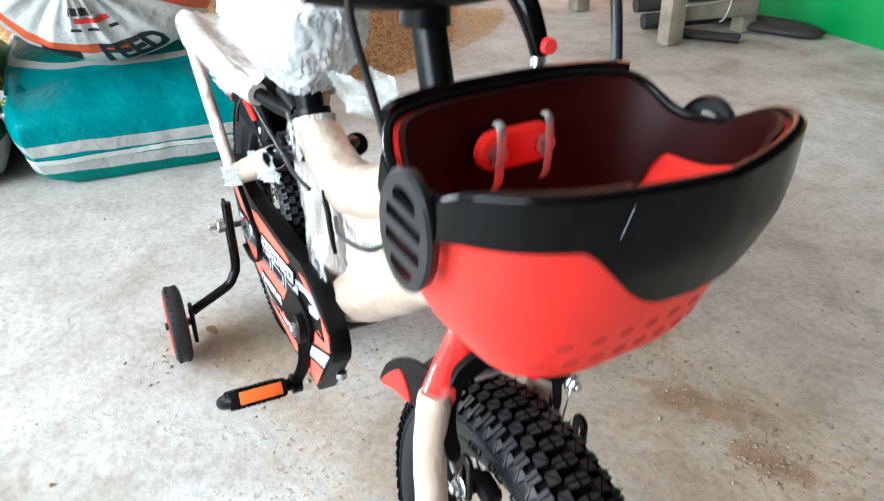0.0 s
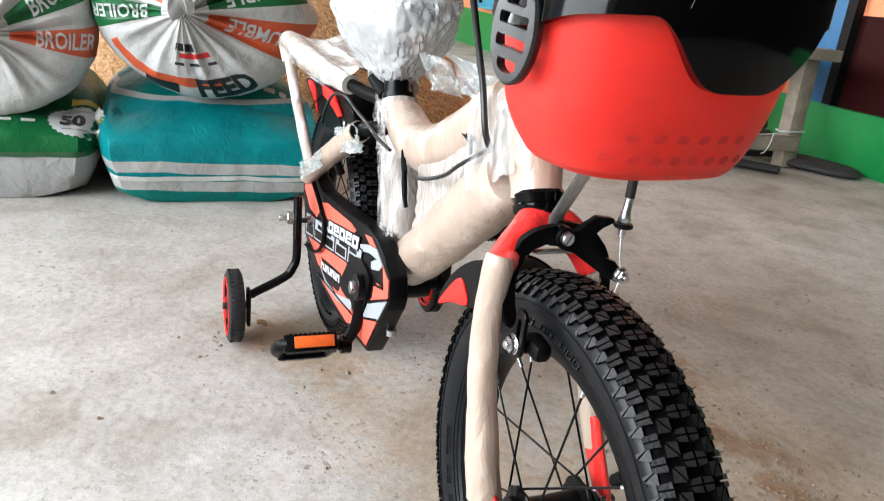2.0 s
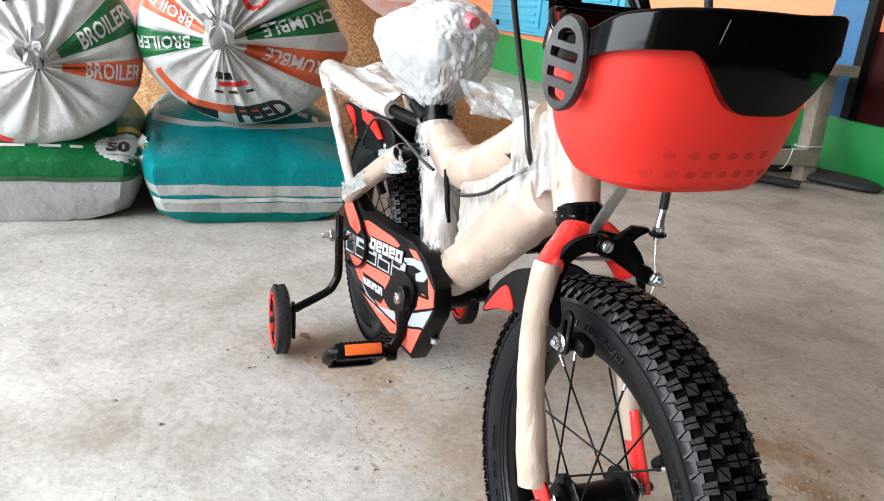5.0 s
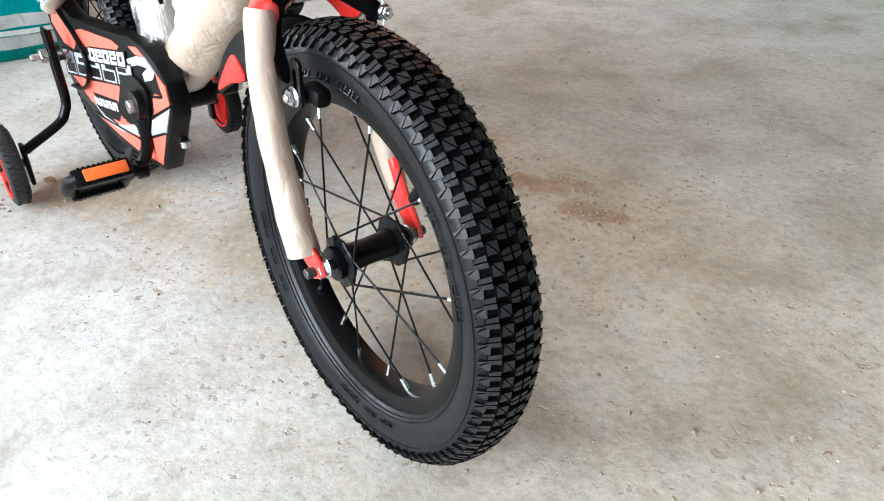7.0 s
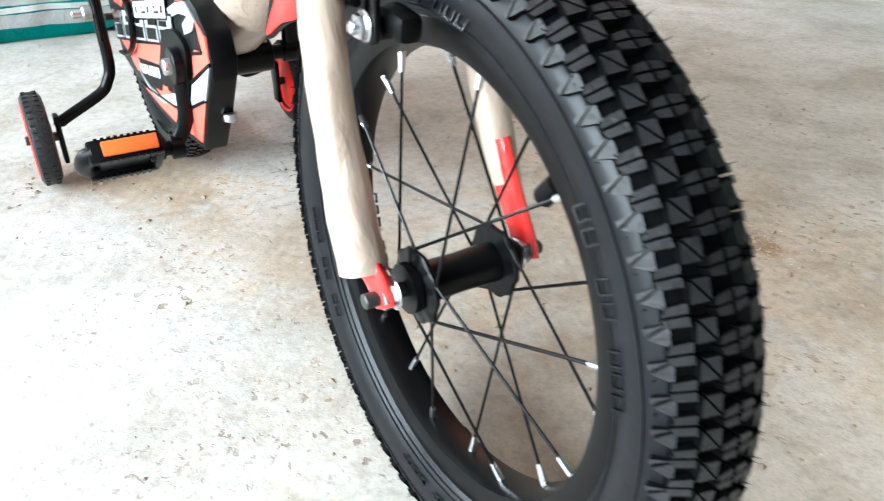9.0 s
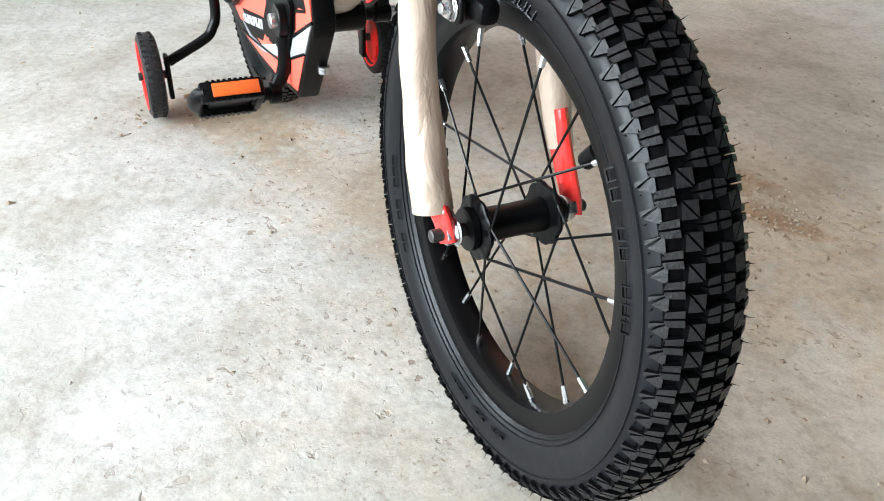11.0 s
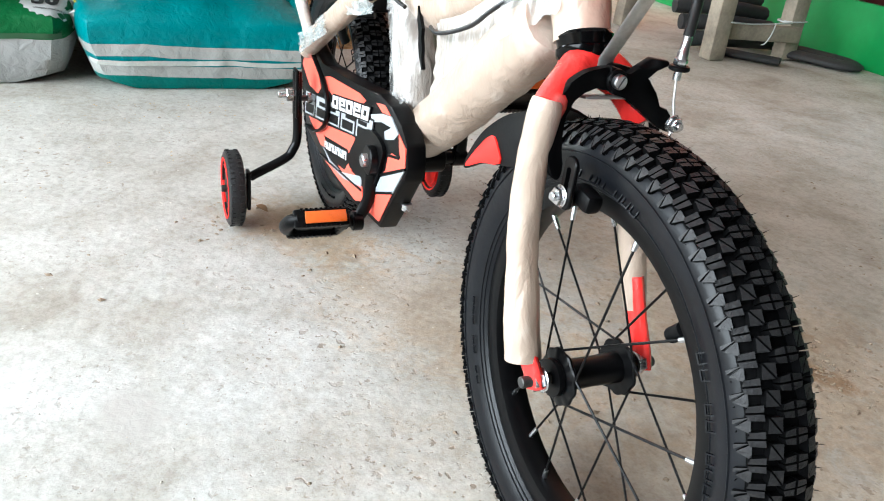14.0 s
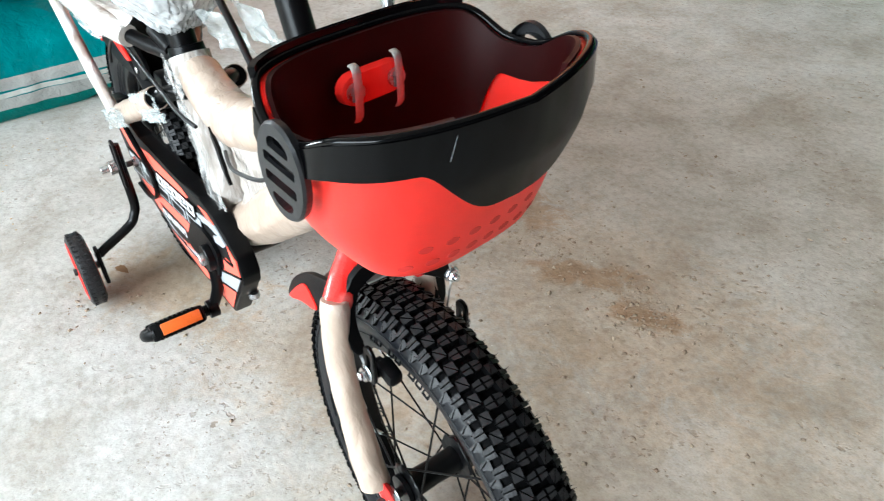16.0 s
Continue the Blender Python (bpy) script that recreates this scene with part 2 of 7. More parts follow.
def lathe(bm, profile, centre, segs=64, closed=False, axis="y", caps=True):
    """Turns (radius, along) pairs about an axis through centre."""
    c = Vector(centre)
    rings = []
    for k in range(segs):
        a = 2 * math.pi * k / segs
        ca, sa = math.cos(a), math.sin(a)
        ring = []
        for r, w in profile:
            q = {"y": V(r * ca, w, r * sa), "x": V(w, r * ca, r * sa), "z": V(r * ca, r * sa, w)}[axis]
            ring.append(bm.verts.new(c + q))
        rings.append(ring)
    m = len(profile)
    for k in range(segs):
        a, b = rings[k], rings[(k + 1) % segs]
        for j in range(m if closed else m - 1):
            bm.faces.new((a[j], a[(j + 1) % m], b[(j + 1) % m], b[j]))
    if not closed and caps:
        for j in (0, m - 1):
            if profile[j][0] > 1e-6:
                bm.faces.new([rings[k][j] for k in range(segs)])
    return bm


def disc(bm, centre, r, w0, w1, axis="y", segs=24, bevel=0.0008):
    """A short cylinder with eased edges, from w0 to w1 along an axis."""
    lathe(bm, [(r - bevel, w0), (r, w0 + bevel), (r, w1 - bevel), (r - bevel, w1)], centre, segs, axis=axis)
    return bm


def box(bm, centre, size, m=None, bevel=0.0):
    """A box with eased edges."""
    r = bmesh.ops.create_cube(bm, size=1.0)
    mm = Matrix.Translation(centre) @ (m or Matrix.Identity(4)) @ Matrix.Diagonal((*size, 1))
    bmesh.ops.transform(bm, matrix=mm, verts=r["verts"])
    if bevel:
        edges = list({e for v in r["verts"] for e in v.link_edges})
        bmesh.ops.bevel(bm, geom=edges, offset=bevel, segments=2, affect="EDGES", profile=0.5)
    return bm


def plate(bm, outline, y0, y1, bevel=0.0, bow=None):
    """An outline in x and z, given thickness from y0 to y1."""
    a = [bm.verts.new((x, y0, z)) for x, z in outline]
    b = [bm.verts.new((x, y1, z)) for x, z in outline]
    n = len(outline)
    bm.faces.new(a)
    bm.faces.new(b[::-1])
    for i in range(n):
        bm.faces.new((a[i], b[i], b[(i + 1) % n], a[(i + 1) % n]))
    if bevel:
        bmesh.ops.bevel(bm, geom=list(bm.edges), offset=bevel, segments=2, affect="EDGES", profile=0.5)
    return bm


def smooth_loop(pts, steps=4):
    """A closed outline rounded through its points."""
    n = len(pts)
    out = []
    for i in range(n):
        a, b, c, d = (Vector(pts[(i + k) % n]) for k in (-1, 0, 1, 2))
        for k in range(steps):
            t = k / steps
            q = 0.5 * ((2 * b) + (c - a) * t + (2 * a - 5 * b + 4 * c - d) * t * t + (3 * b - a - 3 * c + d) * t ** 3)
            out.append(tuple(q))
    return out


def nut(bm, centre, r, w0, w1, axis="y"):
    return lathe(bm, [(r * 0.9, w0), (r, w0 + 0.001), (r, w1 - 0.001), (r * 0.9, w1)], centre, 6, axis=axis)

# ---- structure ----
FLOOR = bpy.data.materials.new("worn_concrete")


def concrete(m):
    m.use_nodes = True
    n, l = m.node_tree.nodes, m.node_tree.links
    b = n["Principled BSDF"]
    tc = n.new("ShaderNodeTexCoord")

    def noise_node(scale, detail=6, rough=0.6, dist=0.0):
        t = n.new("ShaderNodeTexNoise")
        t.inputs["Scale"].default_value, t.inputs["Detail"].default_value = scale, detail
        t.inputs["Roughness"].default_value, t.inputs["Distortion"].default_value = rough, dist
        l.new(tc.outputs["Object"], t.inputs["Vector"])
        return t

    def ramp(src, stops):
        r = n.new("ShaderNodeValToRGB")
        while len(r.color_ramp.elements) < len(stops):
            r.color_ramp.elements.new(0.5)
        for e, (p, c) in zip(r.color_ramp.elements, stops):
            e.position, e.color = p, (*c, 1)
        l.new(src, r.inputs["Fac"])
        return r

    def blot(x, y, rx, ry, turn, edge0, edge1, wander=0.5):
        """A patch of uneven outline about a place on the floor: 1 inside, 0 outside."""
        mp = n.new("ShaderNodeMapping")
        mp.vector_type = "TEXTURE"
        mp.inputs["Location"].default_value = (x, y, 0)
        mp.inputs["Rotation"].default_value = (0, 0, radians(turn))
        mp.inputs["Scale"].default_value = (rx, ry, 1)
        l.new(tc.outputs["Object"], mp.inputs["Vector"])
        ln = n.new("ShaderNodeVectorMath")
        ln.operation = "LENGTH"
        l.new(mp.outputs["Vector"], ln.inputs[0])
        ad = n.new("ShaderNodeMath")
        ad.operation = "MULTIPLY_ADD"
        l.new(noise_node(17, 12, 0.8, 0.9).outputs["Fac"], ad.inputs[0])
        ad.inputs[1].default_value = wander * 2
        l.new(ln.outputs["Value"], ad.inputs[2])
        mr = n.new("ShaderNodeMapRange")
        mr.interpolation_type = "SMOOTHSTEP"
        mr.inputs["From Min"].default_value, mr.inputs["From Max"].default_value = edge0 + wander, edge1 + wander
        mr.inputs["To Min"].default_value, mr.inputs["To Max"].default_value = 1, 0
        l.new(ad.outputs[0], mr.inputs["Value"])
        return mr.outputs["Result"]

    def mix(prev, fac, colour, mode="MIX"):
        mx = n.new("ShaderNodeMix")
        mx.data_type, mx.blend_type = "RGBA", mode
        l.new(fac, mx.inputs["Factor"])
        l.new(prev, mx.inputs[6])
        mx.inputs[7].default_value = (*colour, 1)
        return mx.outputs[2]

    def times(prev, r):
        mx = n.new("ShaderNodeMix")
        mx.data_type, mx.blend_type = "RGBA", "MULTIPLY"
        mx.inputs["Factor"].default_value = 1.0
        l.new(prev, mx.inputs[6])
        l.new(r.outputs["Color"], mx.inputs[7])
        return mx.outputs[2]

    base = ramp(noise_node(1.3, 5, 0.55, 0.3).outputs["Fac"], [(0.3, (0.40, 0.38, 0.345)), (0.48, (0.455, 0.44, 0.41)), (0.66, (0.51, 0.505, 0.485))])
    c = base.outputs["Color"]
    c = times(c, ramp(noise_node(4.5, 6, 0.6, 0.4).outputs["Fac"], [(0.34, (0.78, 0.74, 0.69)), (0.48, (0.97, 0.96, 0.945)), (0.62, (1.1, 1.1, 1.1))]))
    c = times(c, ramp(noise_node(13, 7, 0.68, 0.5).outputs["Fac"], [(0.32, (0.86, 0.835, 0.80)), (0.48, (1, 1, 1)), (0.66, (1.07, 1.07, 1.07))]))
    c = times(c, ramp(noise_node(75, 4, 0.6, 0.2).outputs["Fac"], [(0.34, (0.86, 0.84, 0.82)), (0.5, (1, 1, 1)), (0.66, (1.08, 1.08, 1.08))]))
    c = times(c, ramp(noise_node(330, 2, 0.6).outputs["Fac"], [(0.32, (0.9, 0.885, 0.87)), (0.5, (1, 1, 1)), (0.68, (1.05, 1.05, 1.05))]))

    def chips(scale, e0, e1, patch, p0, p1):
        """Chipped hollows in patches: 1 inside a chip."""
        m2 = n.new("ShaderNodeMath")
        m2.operation = "MULTIPLY"
        l.new(ramp(noise_node(scale, 4, 0.55, 0.25).outputs["Fac"], [(e0, (0, 0, 0)), (e1, (1, 1, 1))]).outputs["Color"], m2.inputs[0])
        l.new(ramp(noise_node(patch, 4, 0.6).outputs["Fac"], [(p0, (0, 0, 0)), (p1, (1, 1, 1))]).outputs["Color"], m2.inputs[1])
        return m2.outputs[0]

    small = chips(85, 0.605, 0.66, 5.0, 0.46, 0.64)
    speck = chips(170, 0.62, 0.68, 3.0, 0.46, 0.62)
    large = chips(30, 0.655, 0.70, 3.3, 0.47, 0.61)
    c = mix(c, small, (0.29, 0.24, 0.195))
    c = mix(c, speck, (0.28, 0.235, 0.195))
    c = mix(c, large, (0.36, 0.315, 0.265))
    c = mix(c, ramp(noise_node(52, 5, 0.65, 0.4).outputs["Fac"], [(0.67, (0, 0, 0)), (0.75, (0.35, 0.35, 0.35))]).outputs["Color"], (0.62, 0.62, 0.60))
    pits = n.new("ShaderNodeMath")
    pits.operation = "MULTIPLY_ADD"
    l.new(small, pits.inputs[0])
    pits.inputs[1].default_value = 0.6
    l.new(large, pits.inputs[2])
    # brown dirt patches by the bicycle; the broad right-hand ones add painted warm bounce
    for x, y, rx, ry, turn, e0, e1, col in ((0.45, 1.0, 1.3, 0.85, 10, 0.1, 1.5, (0.44, 0.385, 0.33)),
                                            (0.55, 0.25, 0.5, 0.45, 30, 0.1, 1.4, (0.43, 0.375, 0.32)),
                                            (0.15, 0.48, 0.4, 0.24, 8, 0.2, 1.2, (0.41, 0.345, 0.285)),
                                            (0.25, 0.5, 0.1, 0.04, 20, 0.1, 0.9, (0.31, 0.24, 0.18)),
                                            (-0.08, 0.56, 0.12, 0.06, -15, 0.1, 0.9, (0.34, 0.27, 0.21)),
                                            (0.12, 0.50, 0.14, 0.05, 35, 0.1, 0.9, (0.33, 0.26, 0.2)),
                                            (-0.28, -0.07, 0.2, 0.12, 30, 0.1, 1.1, (0.39, 0.31, 0.24)),
                                            (0.02, 0.06, 0.3, 0.16, 25, 0.1, 1.2, (0.43, 0.35, 0.28)),
                                            (-1.3, 1.9, 0.8, 0.9, 0, 0.1, 1.2, (0.34, 0.29, 0.24))):
        c = mix(c, blot(x, y, rx, ry, turn, e0 + 0.2, e1 - 0.05, 1.3), tuple(1 - (0.5 if rx >= 0.3 else 0.85) * (1 - min(1.0, q / 0.43)) for q in col), "MULTIPLY")
    # a damp round mark and pale scrapes
    c = mix(c, blot(0.13, -0.345, 0.065, 0.05, 10, 0.3, 1.0, 0.2), (0.44, 0.415, 0.385))
    l.new(c, b.inputs["Base Color"])
    b.inputs["Roughness"].default_value = 0.7
    b.inputs["Specular IOR Level"].default_value = 0.35
    h = n.new("ShaderNodeMath")
    h.operation = "MULTIPLY_ADD"
    l.new(noise_node(60, 6, 0.65, 0.1).outputs["Fac"], h.inputs[0])
    h.inputs[1].default_value = 0.5
    l.new(noise_node(9, 3, 0.5, 0.1).outputs["Fac"], h.inputs[2])
    deep = n.new("ShaderNodeMath")
    deep.operation = "MULTIPLY_ADD"
    l.new(pits.outputs[0], deep.inputs[0])
    deep.inputs[1].default_value = -0.55
    l.new(h.outputs[0], deep.inputs[2])
    bp = n.new("ShaderNodeBump")
    bp.inputs["Strength"].default_value, bp.inputs["Distance"].default_value = 0.42, 0.0060
    l.new(deep.outputs[0], bp.inputs["Height"])
    l.new(bp.outputs["Normal"], b.inputs["Normal"])


concrete(FLOOR)
WALLGREEN = material("green_enamel_dado", (0.003, 0.2, 0.04), 0.42, vary=0.12, scale=3, bump=0.0015, bump_scale=25, second=(0.005, 0.24, 0.055), mix_scale=1.5)
WALLORANGE = material("orange_wall_paint", (0.75, 0.25, 0.115), 0.7, vary=0.08, scale=3, bump=0.001, bump_scale=30)
WALLRED = material("faded_red_wall", (0.5, 0.19, 0.15), 0.8, vary=0.2, scale=4, bump=0.001, bump_scale=30, second=(0.46, 0.36, 0.33), mix_scale=3)
WALLGREY = material("grey_plaster", (0.48, 0.46, 0.44), 0.85, vary=0.15, scale=2, bump=0.0015, bump_scale=25)
MAROON = material("maroon_paint", (0.024, 0.002, 0.0018), 0.7, vary=0.15, scale=4, spec=0.12)
DARKWALL = material("plain_dark_wall", (0.014, 0.012, 0.011), 0.85, vary=0.2, scale=4, spec=0.1)
BLACKWOOD = material("black_wood", (0.006, 0.0055, 0.0055), 0.6, vary=0.2, scale=8, spec=0.12)
BLUE = material("blue_enamel", (0.003, 0.10, 0.24), 0.38, vary=0.12, scale=5, bump=0.0004, bump_scale=20)
CABBLUE = material("blue_painted_steel_sheet", (0.045, 0.3, 0.43), 0.35, vary=0.12, scale=5)


def floor_height(x, y):
    p = V(x, y, 0)
    return 0.0018 * noise.noise(p * 3.1) + 0.0012 * noise.noise(p * 9)


bm = bmesh.new()
N = 90
grid = [[bm.verts.new((-8.4 + 12.2 * i / N, -3.2 + 6.8 * j / N, 0)) for j in range(N + 1)] for i in range(N + 1)]
for col in grid:
    for v in col:
        v.co.z = floor_height(v.co.x, v.co.y) - 0.002
for i in range(N):
    for j in range(N):
        bm.faces.new((grid[i][j], grid[i + 1][j], grid[i + 1][j + 1], grid[i][j + 1]))
tagged(part("floor", bm, FLOOR), "worn pale concrete floor with dirt stains", "floor", kind="structure")

bm = bmesh.new()
box(bm, (0, 0, -0.35), (400, 400, 0.5))
tagged(part("ground", bm, material("dusty_ground", (0.36, 0.3, 0.23), 0.9, vary=0.15, scale=0.5), smooth=False), "dusty ground outside the shop", "ground", kind="structure")


def wall(name, mat, x0, y0, x1, y1, z0, z1, thick, label):
    """A straight wall from one point to another, its thickness on the right-hand side of the way."""
    a, b = V(x0, y0, 0), V(x1, y1, 0)
    d = (b - a).normalized()
    nrm = V(d.y, -d.x, 0)
    bm = bmesh.new()
    vs = [bm.verts.new(p + V(0, 0, z)) for z in (z0, z1) for p in (a, b, b + nrm * thick, a + nrm * thick)]
    for f in ((0, 1, 2, 3), (4, 5, 6, 7), (0, 1, 5, 4), (1, 2, 6, 5), (2, 3, 7, 6), (3, 0, 4, 7)):
        bm.faces.new([vs[i] for i in f])
    return tagged(part(name, bm, mat, smooth=False), label, "wall", kind="structure")


def side(x):
    """The long wall's inner face at x."""
    return 2.46 - 0.09 * (x + 0.4)


RECESS0, RECESS1 = -1.735, 0.5   # the wall niche behind the low green sill
bm = bmesh.new()
xs = [-8.2, -4.0, -1.7, 0.5, 0.9]
tops = [0.40, 0.32, 0.25, 0.25, 0.25]
vs = []
for x, z in zip(xs, tops):
    y = side(x)
    vs.append([bm.verts.new(q) for q in ((x, y - 0.012, -0.01), (x, y - 0.012, z), (x, y + 0.3, z), (x, y + 0.3, -0.01))])
for a, b in zip(vs, vs[1:]):
    for k in range(4):
        bm.faces.new((a[k], a[(k + 1) % 4], b[(k + 1) % 4], b[k]))
bm.faces.new(vs[0])
bm.faces.new(vs[-1][::-1])
tagged(part("wall_dado", bm, WALLGREEN, smooth=False), "glossy green painted low dado of the side wall", "wall", kind="structure")
wall("wall_side", WALLORANGE, -1.98, side(-1.98), -8.2, side(-8.2), 0.24, 3.0, 0.3, "orange painted side wall above the green dado")
# unseen closing wall, made dark to keep bright paint out of the visor's reflections
wall("wall_side_front", DARKWALL, 3.6, side(3.6), 0.9, side(0.9), 0.0, 3.0, 0.3, "unseen side wall beyond the green dado, darkened for the visor's reflections")
wall("wall_pier", BLUE, RECESS0, side(RECESS0) - 0.01, -1.98, side(-1.98) - 0.01, 0.245, 3.0, 0.3, "bright blue painted wall pier")
wall("wall_niche", DARKWALL, RECESS1 + 0.1, side(RECESS1) + 0.62, RECESS0 - 0.1, side(RECESS0) + 0.62, 0.2, 3.0, 0.1, "dark wall at the back of the niche")
wall("wall_jamb", MAROON, -1.43, side(-1.43) + 0.02, RECESS0, side(RECESS0) + 0.02, 0.25, 0.64, 0.045, "dark maroon painted jamb beside the niche")
wall("wall_jamb_upper", WALLORANGE, -1.43, side(-1.43) + 0.02, RECESS0, side(RECESS0) + 0.02, 0.643, 3.0, 0.045, "faded salmon upper jamb beside the niche")
wall("door_frame", BLACKWOOD, RECESS0 + 0.022, side(RECESS0) - 0.03, RECESS0 - 0.028, side(RECESS0 - 0.028) - 0.03, 0.256, 3.0, 0.05, "black wooden door frame post")
# another unseen stretch, dark for the same reflections
wall("wall_side_corner", DARKWALL, 0.9, side(0.9), RECESS1, side(RECESS1), 0.255, 3.0, 0.3, "unseen side wall above the green dado, darkened for the visor's reflections")
wall("wall_niche_end", DARKWALL, RECESS1, side(RECESS1) + 0.3, RECESS1, side(RECESS1) + 0.7, 0.2, 3.0, 0.05, "dark end wall of the niche")
wall("wall_back", WALLGREY, -8.2, 3.5, -8.2, -3.2, 0.0, 3.0, 0.2, "grey plaster back wall")
bm = bmesh.new()
box(bm, (-8.19, 0.2, 0.36), (0.03, 6.5, 0.5))
tagged(part("wall_back_band", bm, WALLRED, smooth=False), "faded red painted band with run marks on the back wall", "wall", kind="structure")
wall("wall_left", WALLGREY, -8.2, -3.2, -6.4, -3.2, 0.0, 3.0, 0.2, "unseen grey plaster wall beside the assumed back opening")
wall("wall_left_pier", WALLGREY, -4.0, -3.2, -2.2, -3.2, 0.0, 3.0, 0.2, "grey plaster wall between the two openings")
wall("wall_left_head", WALLGREY, -6.4, -3.2, -4.0, -3.2, 2.3, 3.0, 0.2, "unseen grey plaster wall over the assumed back opening")
# unseen ceiling; its paleness is chosen to bounce light evenly into the room
bm = bmesh.new()
box(bm, (-2.3, 0.1, 3.06), (12.6, 7.4, 0.12))
tagged(part("ceiling", bm, material("bounce_ceiling", (0.48, 0.47, 0.46), 0.9, vary=0.15, scale=2), smooth=False), "unseen plain ceiling, its grey set for bounce light", "ceiling", kind="structure")
# unseen wall added to close the room, dark so the visor reflects little
bm = bmesh.new()
box(bm, (3.7, 0.1, 1.5), (0.2, 6.8, 3.0))
tagged(part("wall_front", bm, material("dark_closing_wall", (0.045, 0.04, 0.036), 0.85, vary=0.2, scale=2), smooth=False), "unseen front wall, darkened to keep the visor's reflections black", "wall", kind="structure")
bm = bmesh.new()
box(bm, (0.7, -3.2, 2.75), (5.8, 0.2, 0.5))
tagged(part("lintel", bm, WALLGREY, smooth=False), "grey lintel over the open shop front", "lintel", kind="structure")

# ---- the bicycle: x ahead, y to its left, z up ----
PLACE = Matrix.Diagonal((1.08, 1.08, 1.08, 1)) @ Matrix.Translation((0, 0, -0.018))
R = 0.1985
FRONT, REAR = V(0.381, -0.002, 0.2022), V(-0.318, 0, 0.2022)
FITWHEEL = Matrix.Diagonal((0.926, 0.926, 0.926, 1))
bike = thing("bicycle", "red and black child's bicycle in wrapping paper with training wheels", "bicycle")


def crown(w):
    """The tyre's radius under the tread at a distance from its middle line."""
    return 0.1922 - 9 * w * w - 0.008 * (abs(w) / 0.0268) ** 8


def tread(bm, centre, segs=84):
    """Staggered knobs in seven rows, each cut by a slit, with moulding whiskers."""
    c = Vector(centre)
    rnd = random.Random(3)

    def on(a, w, h):
        slope = 18 * w + 0.064 / 0.0268 * (abs(w) / 0.0268) ** 7 * (1 if w > 0 else -1)
        k = 1 / math.sqrt(1 + slope * slope)
        r = crown(w) + h * k
        return c + V(r * math.cos(a), w + h * k * slope, r * math.sin(a))

    def block(outline, h0, h1, taper=0.9):
        """outline: (arc metres, sideways metres); sheer sides in the darkened rubber and a flat top."""
        ca = sum(p[0] for p in outline) / len(outline)
        cw = sum(p[1] for p in outline) / len(outline)
        lift = rnd.uniform(-0.0002, 0.0002)
        low = [bm.verts.new(on(p[0] / R, p[1], h0)) for p in outline]
        top = [bm.verts.new(on((ca + (p[0] - ca) * taper) / R, cw + (p[1] - cw) * taper, h1 + lift)) for p in outline]
        bm.faces.new(top)
        n = len(outline)
        for i in range(n):
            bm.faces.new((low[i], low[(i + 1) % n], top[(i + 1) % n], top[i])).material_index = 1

    def whisker(arc, w, h, length):
        p, q = on(arc / R, w, h), on(arc / R, w, h + length)
        q += V(rnd.uniform(-1, 1), rnd.uniform(-1, 1), rnd.uniform(-1, 1)) * 0.0009
        t = [bm.verts.new(p + V(0.00045, 0, 0)), bm.verts.new(p - V(0.0004, 0.0004, 0)), bm.verts.new(p + V(0, 0, 0.00045)), bm.verts.new(q)]
        for i in range(3):
            bm.faces.new((t[i], t[(i + 1) % 3], t[3])).material_index = 1

    step = 2 * math.pi * R / segs
    for k in range(segs):
        s = k * step
        q = s + step * 0.5
        for sg in (-1, 1):
            for up in (-1, 1):
                # middle row: six-sided pairs, slit across
                block([(s + up * 0.0004, sg * 0.0005), (s + up * 0.0048, sg * 0.0005), (s + up * 0.0038, sg * 0.0070), (s + up * 0.0004, sg * 0.0080)], -0.001, 0.0062)
                # outer row, slit across
                block([(s + up * 0.0004, sg * 0.0164), (s + up * 0.0047, sg * 0.0162), (s + up * 0.0041, sg * 0.0224), (s + up * 0.0004, sg * 0.0230)], -0.001, 0.0050)
            # second row: slit from corner to corner
            a, b, d, e = (q - 0.0048, sg * 0.0083), (q + 0.0045, sg * 0.0078), (q + 0.0052, sg * 0.0150), (q - 0.0042, sg * 0.0161)
            g = 0.0004
            block([(a[0] + g, a[1]), b, (d[0], d[1] - sg * g)], -0.001, 0.0060, 0.92)
            block([(a[0], a[1] + sg * g), (d[0] - g, d[1]), e], -0.001, 0.0057, 0.92)
            # shoulder row: low wedges
            a, b, d, e = (q - 0.0050, sg * 0.0216), (q + 0.0050, sg * 0.0212), (q + 0.0030, sg * 0.0262), (q - 0.0040, sg * 0.0258)
            block([a, (b[0], b[1]), (d[0] - 0.004, d[1] - sg * g)], -0.002, 0.0034, 0.92)
            block([(b[0], b[1] + sg * g), d, (d[0] - 0.003, d[1])], -0.002, 0.0030, 0.92)
            for arc, w, h, share, length in ((s + 0.003, 0.0222, 0.005, 0.75, 0.0042), (q - 0.003, 0.0252, 0.003, 0.75, 0.0036), (s - 0.0035, 0.0006, 0.006, 0.5, 0.003), (q + 0.004, 0.0142, 0.0056, 0.4, 0.0028)):
                if rnd.random() < share:
                    whisker(arc + rnd.uniform(-0.001, 0.001), sg * w, h, length)
    return bm


make_part = part


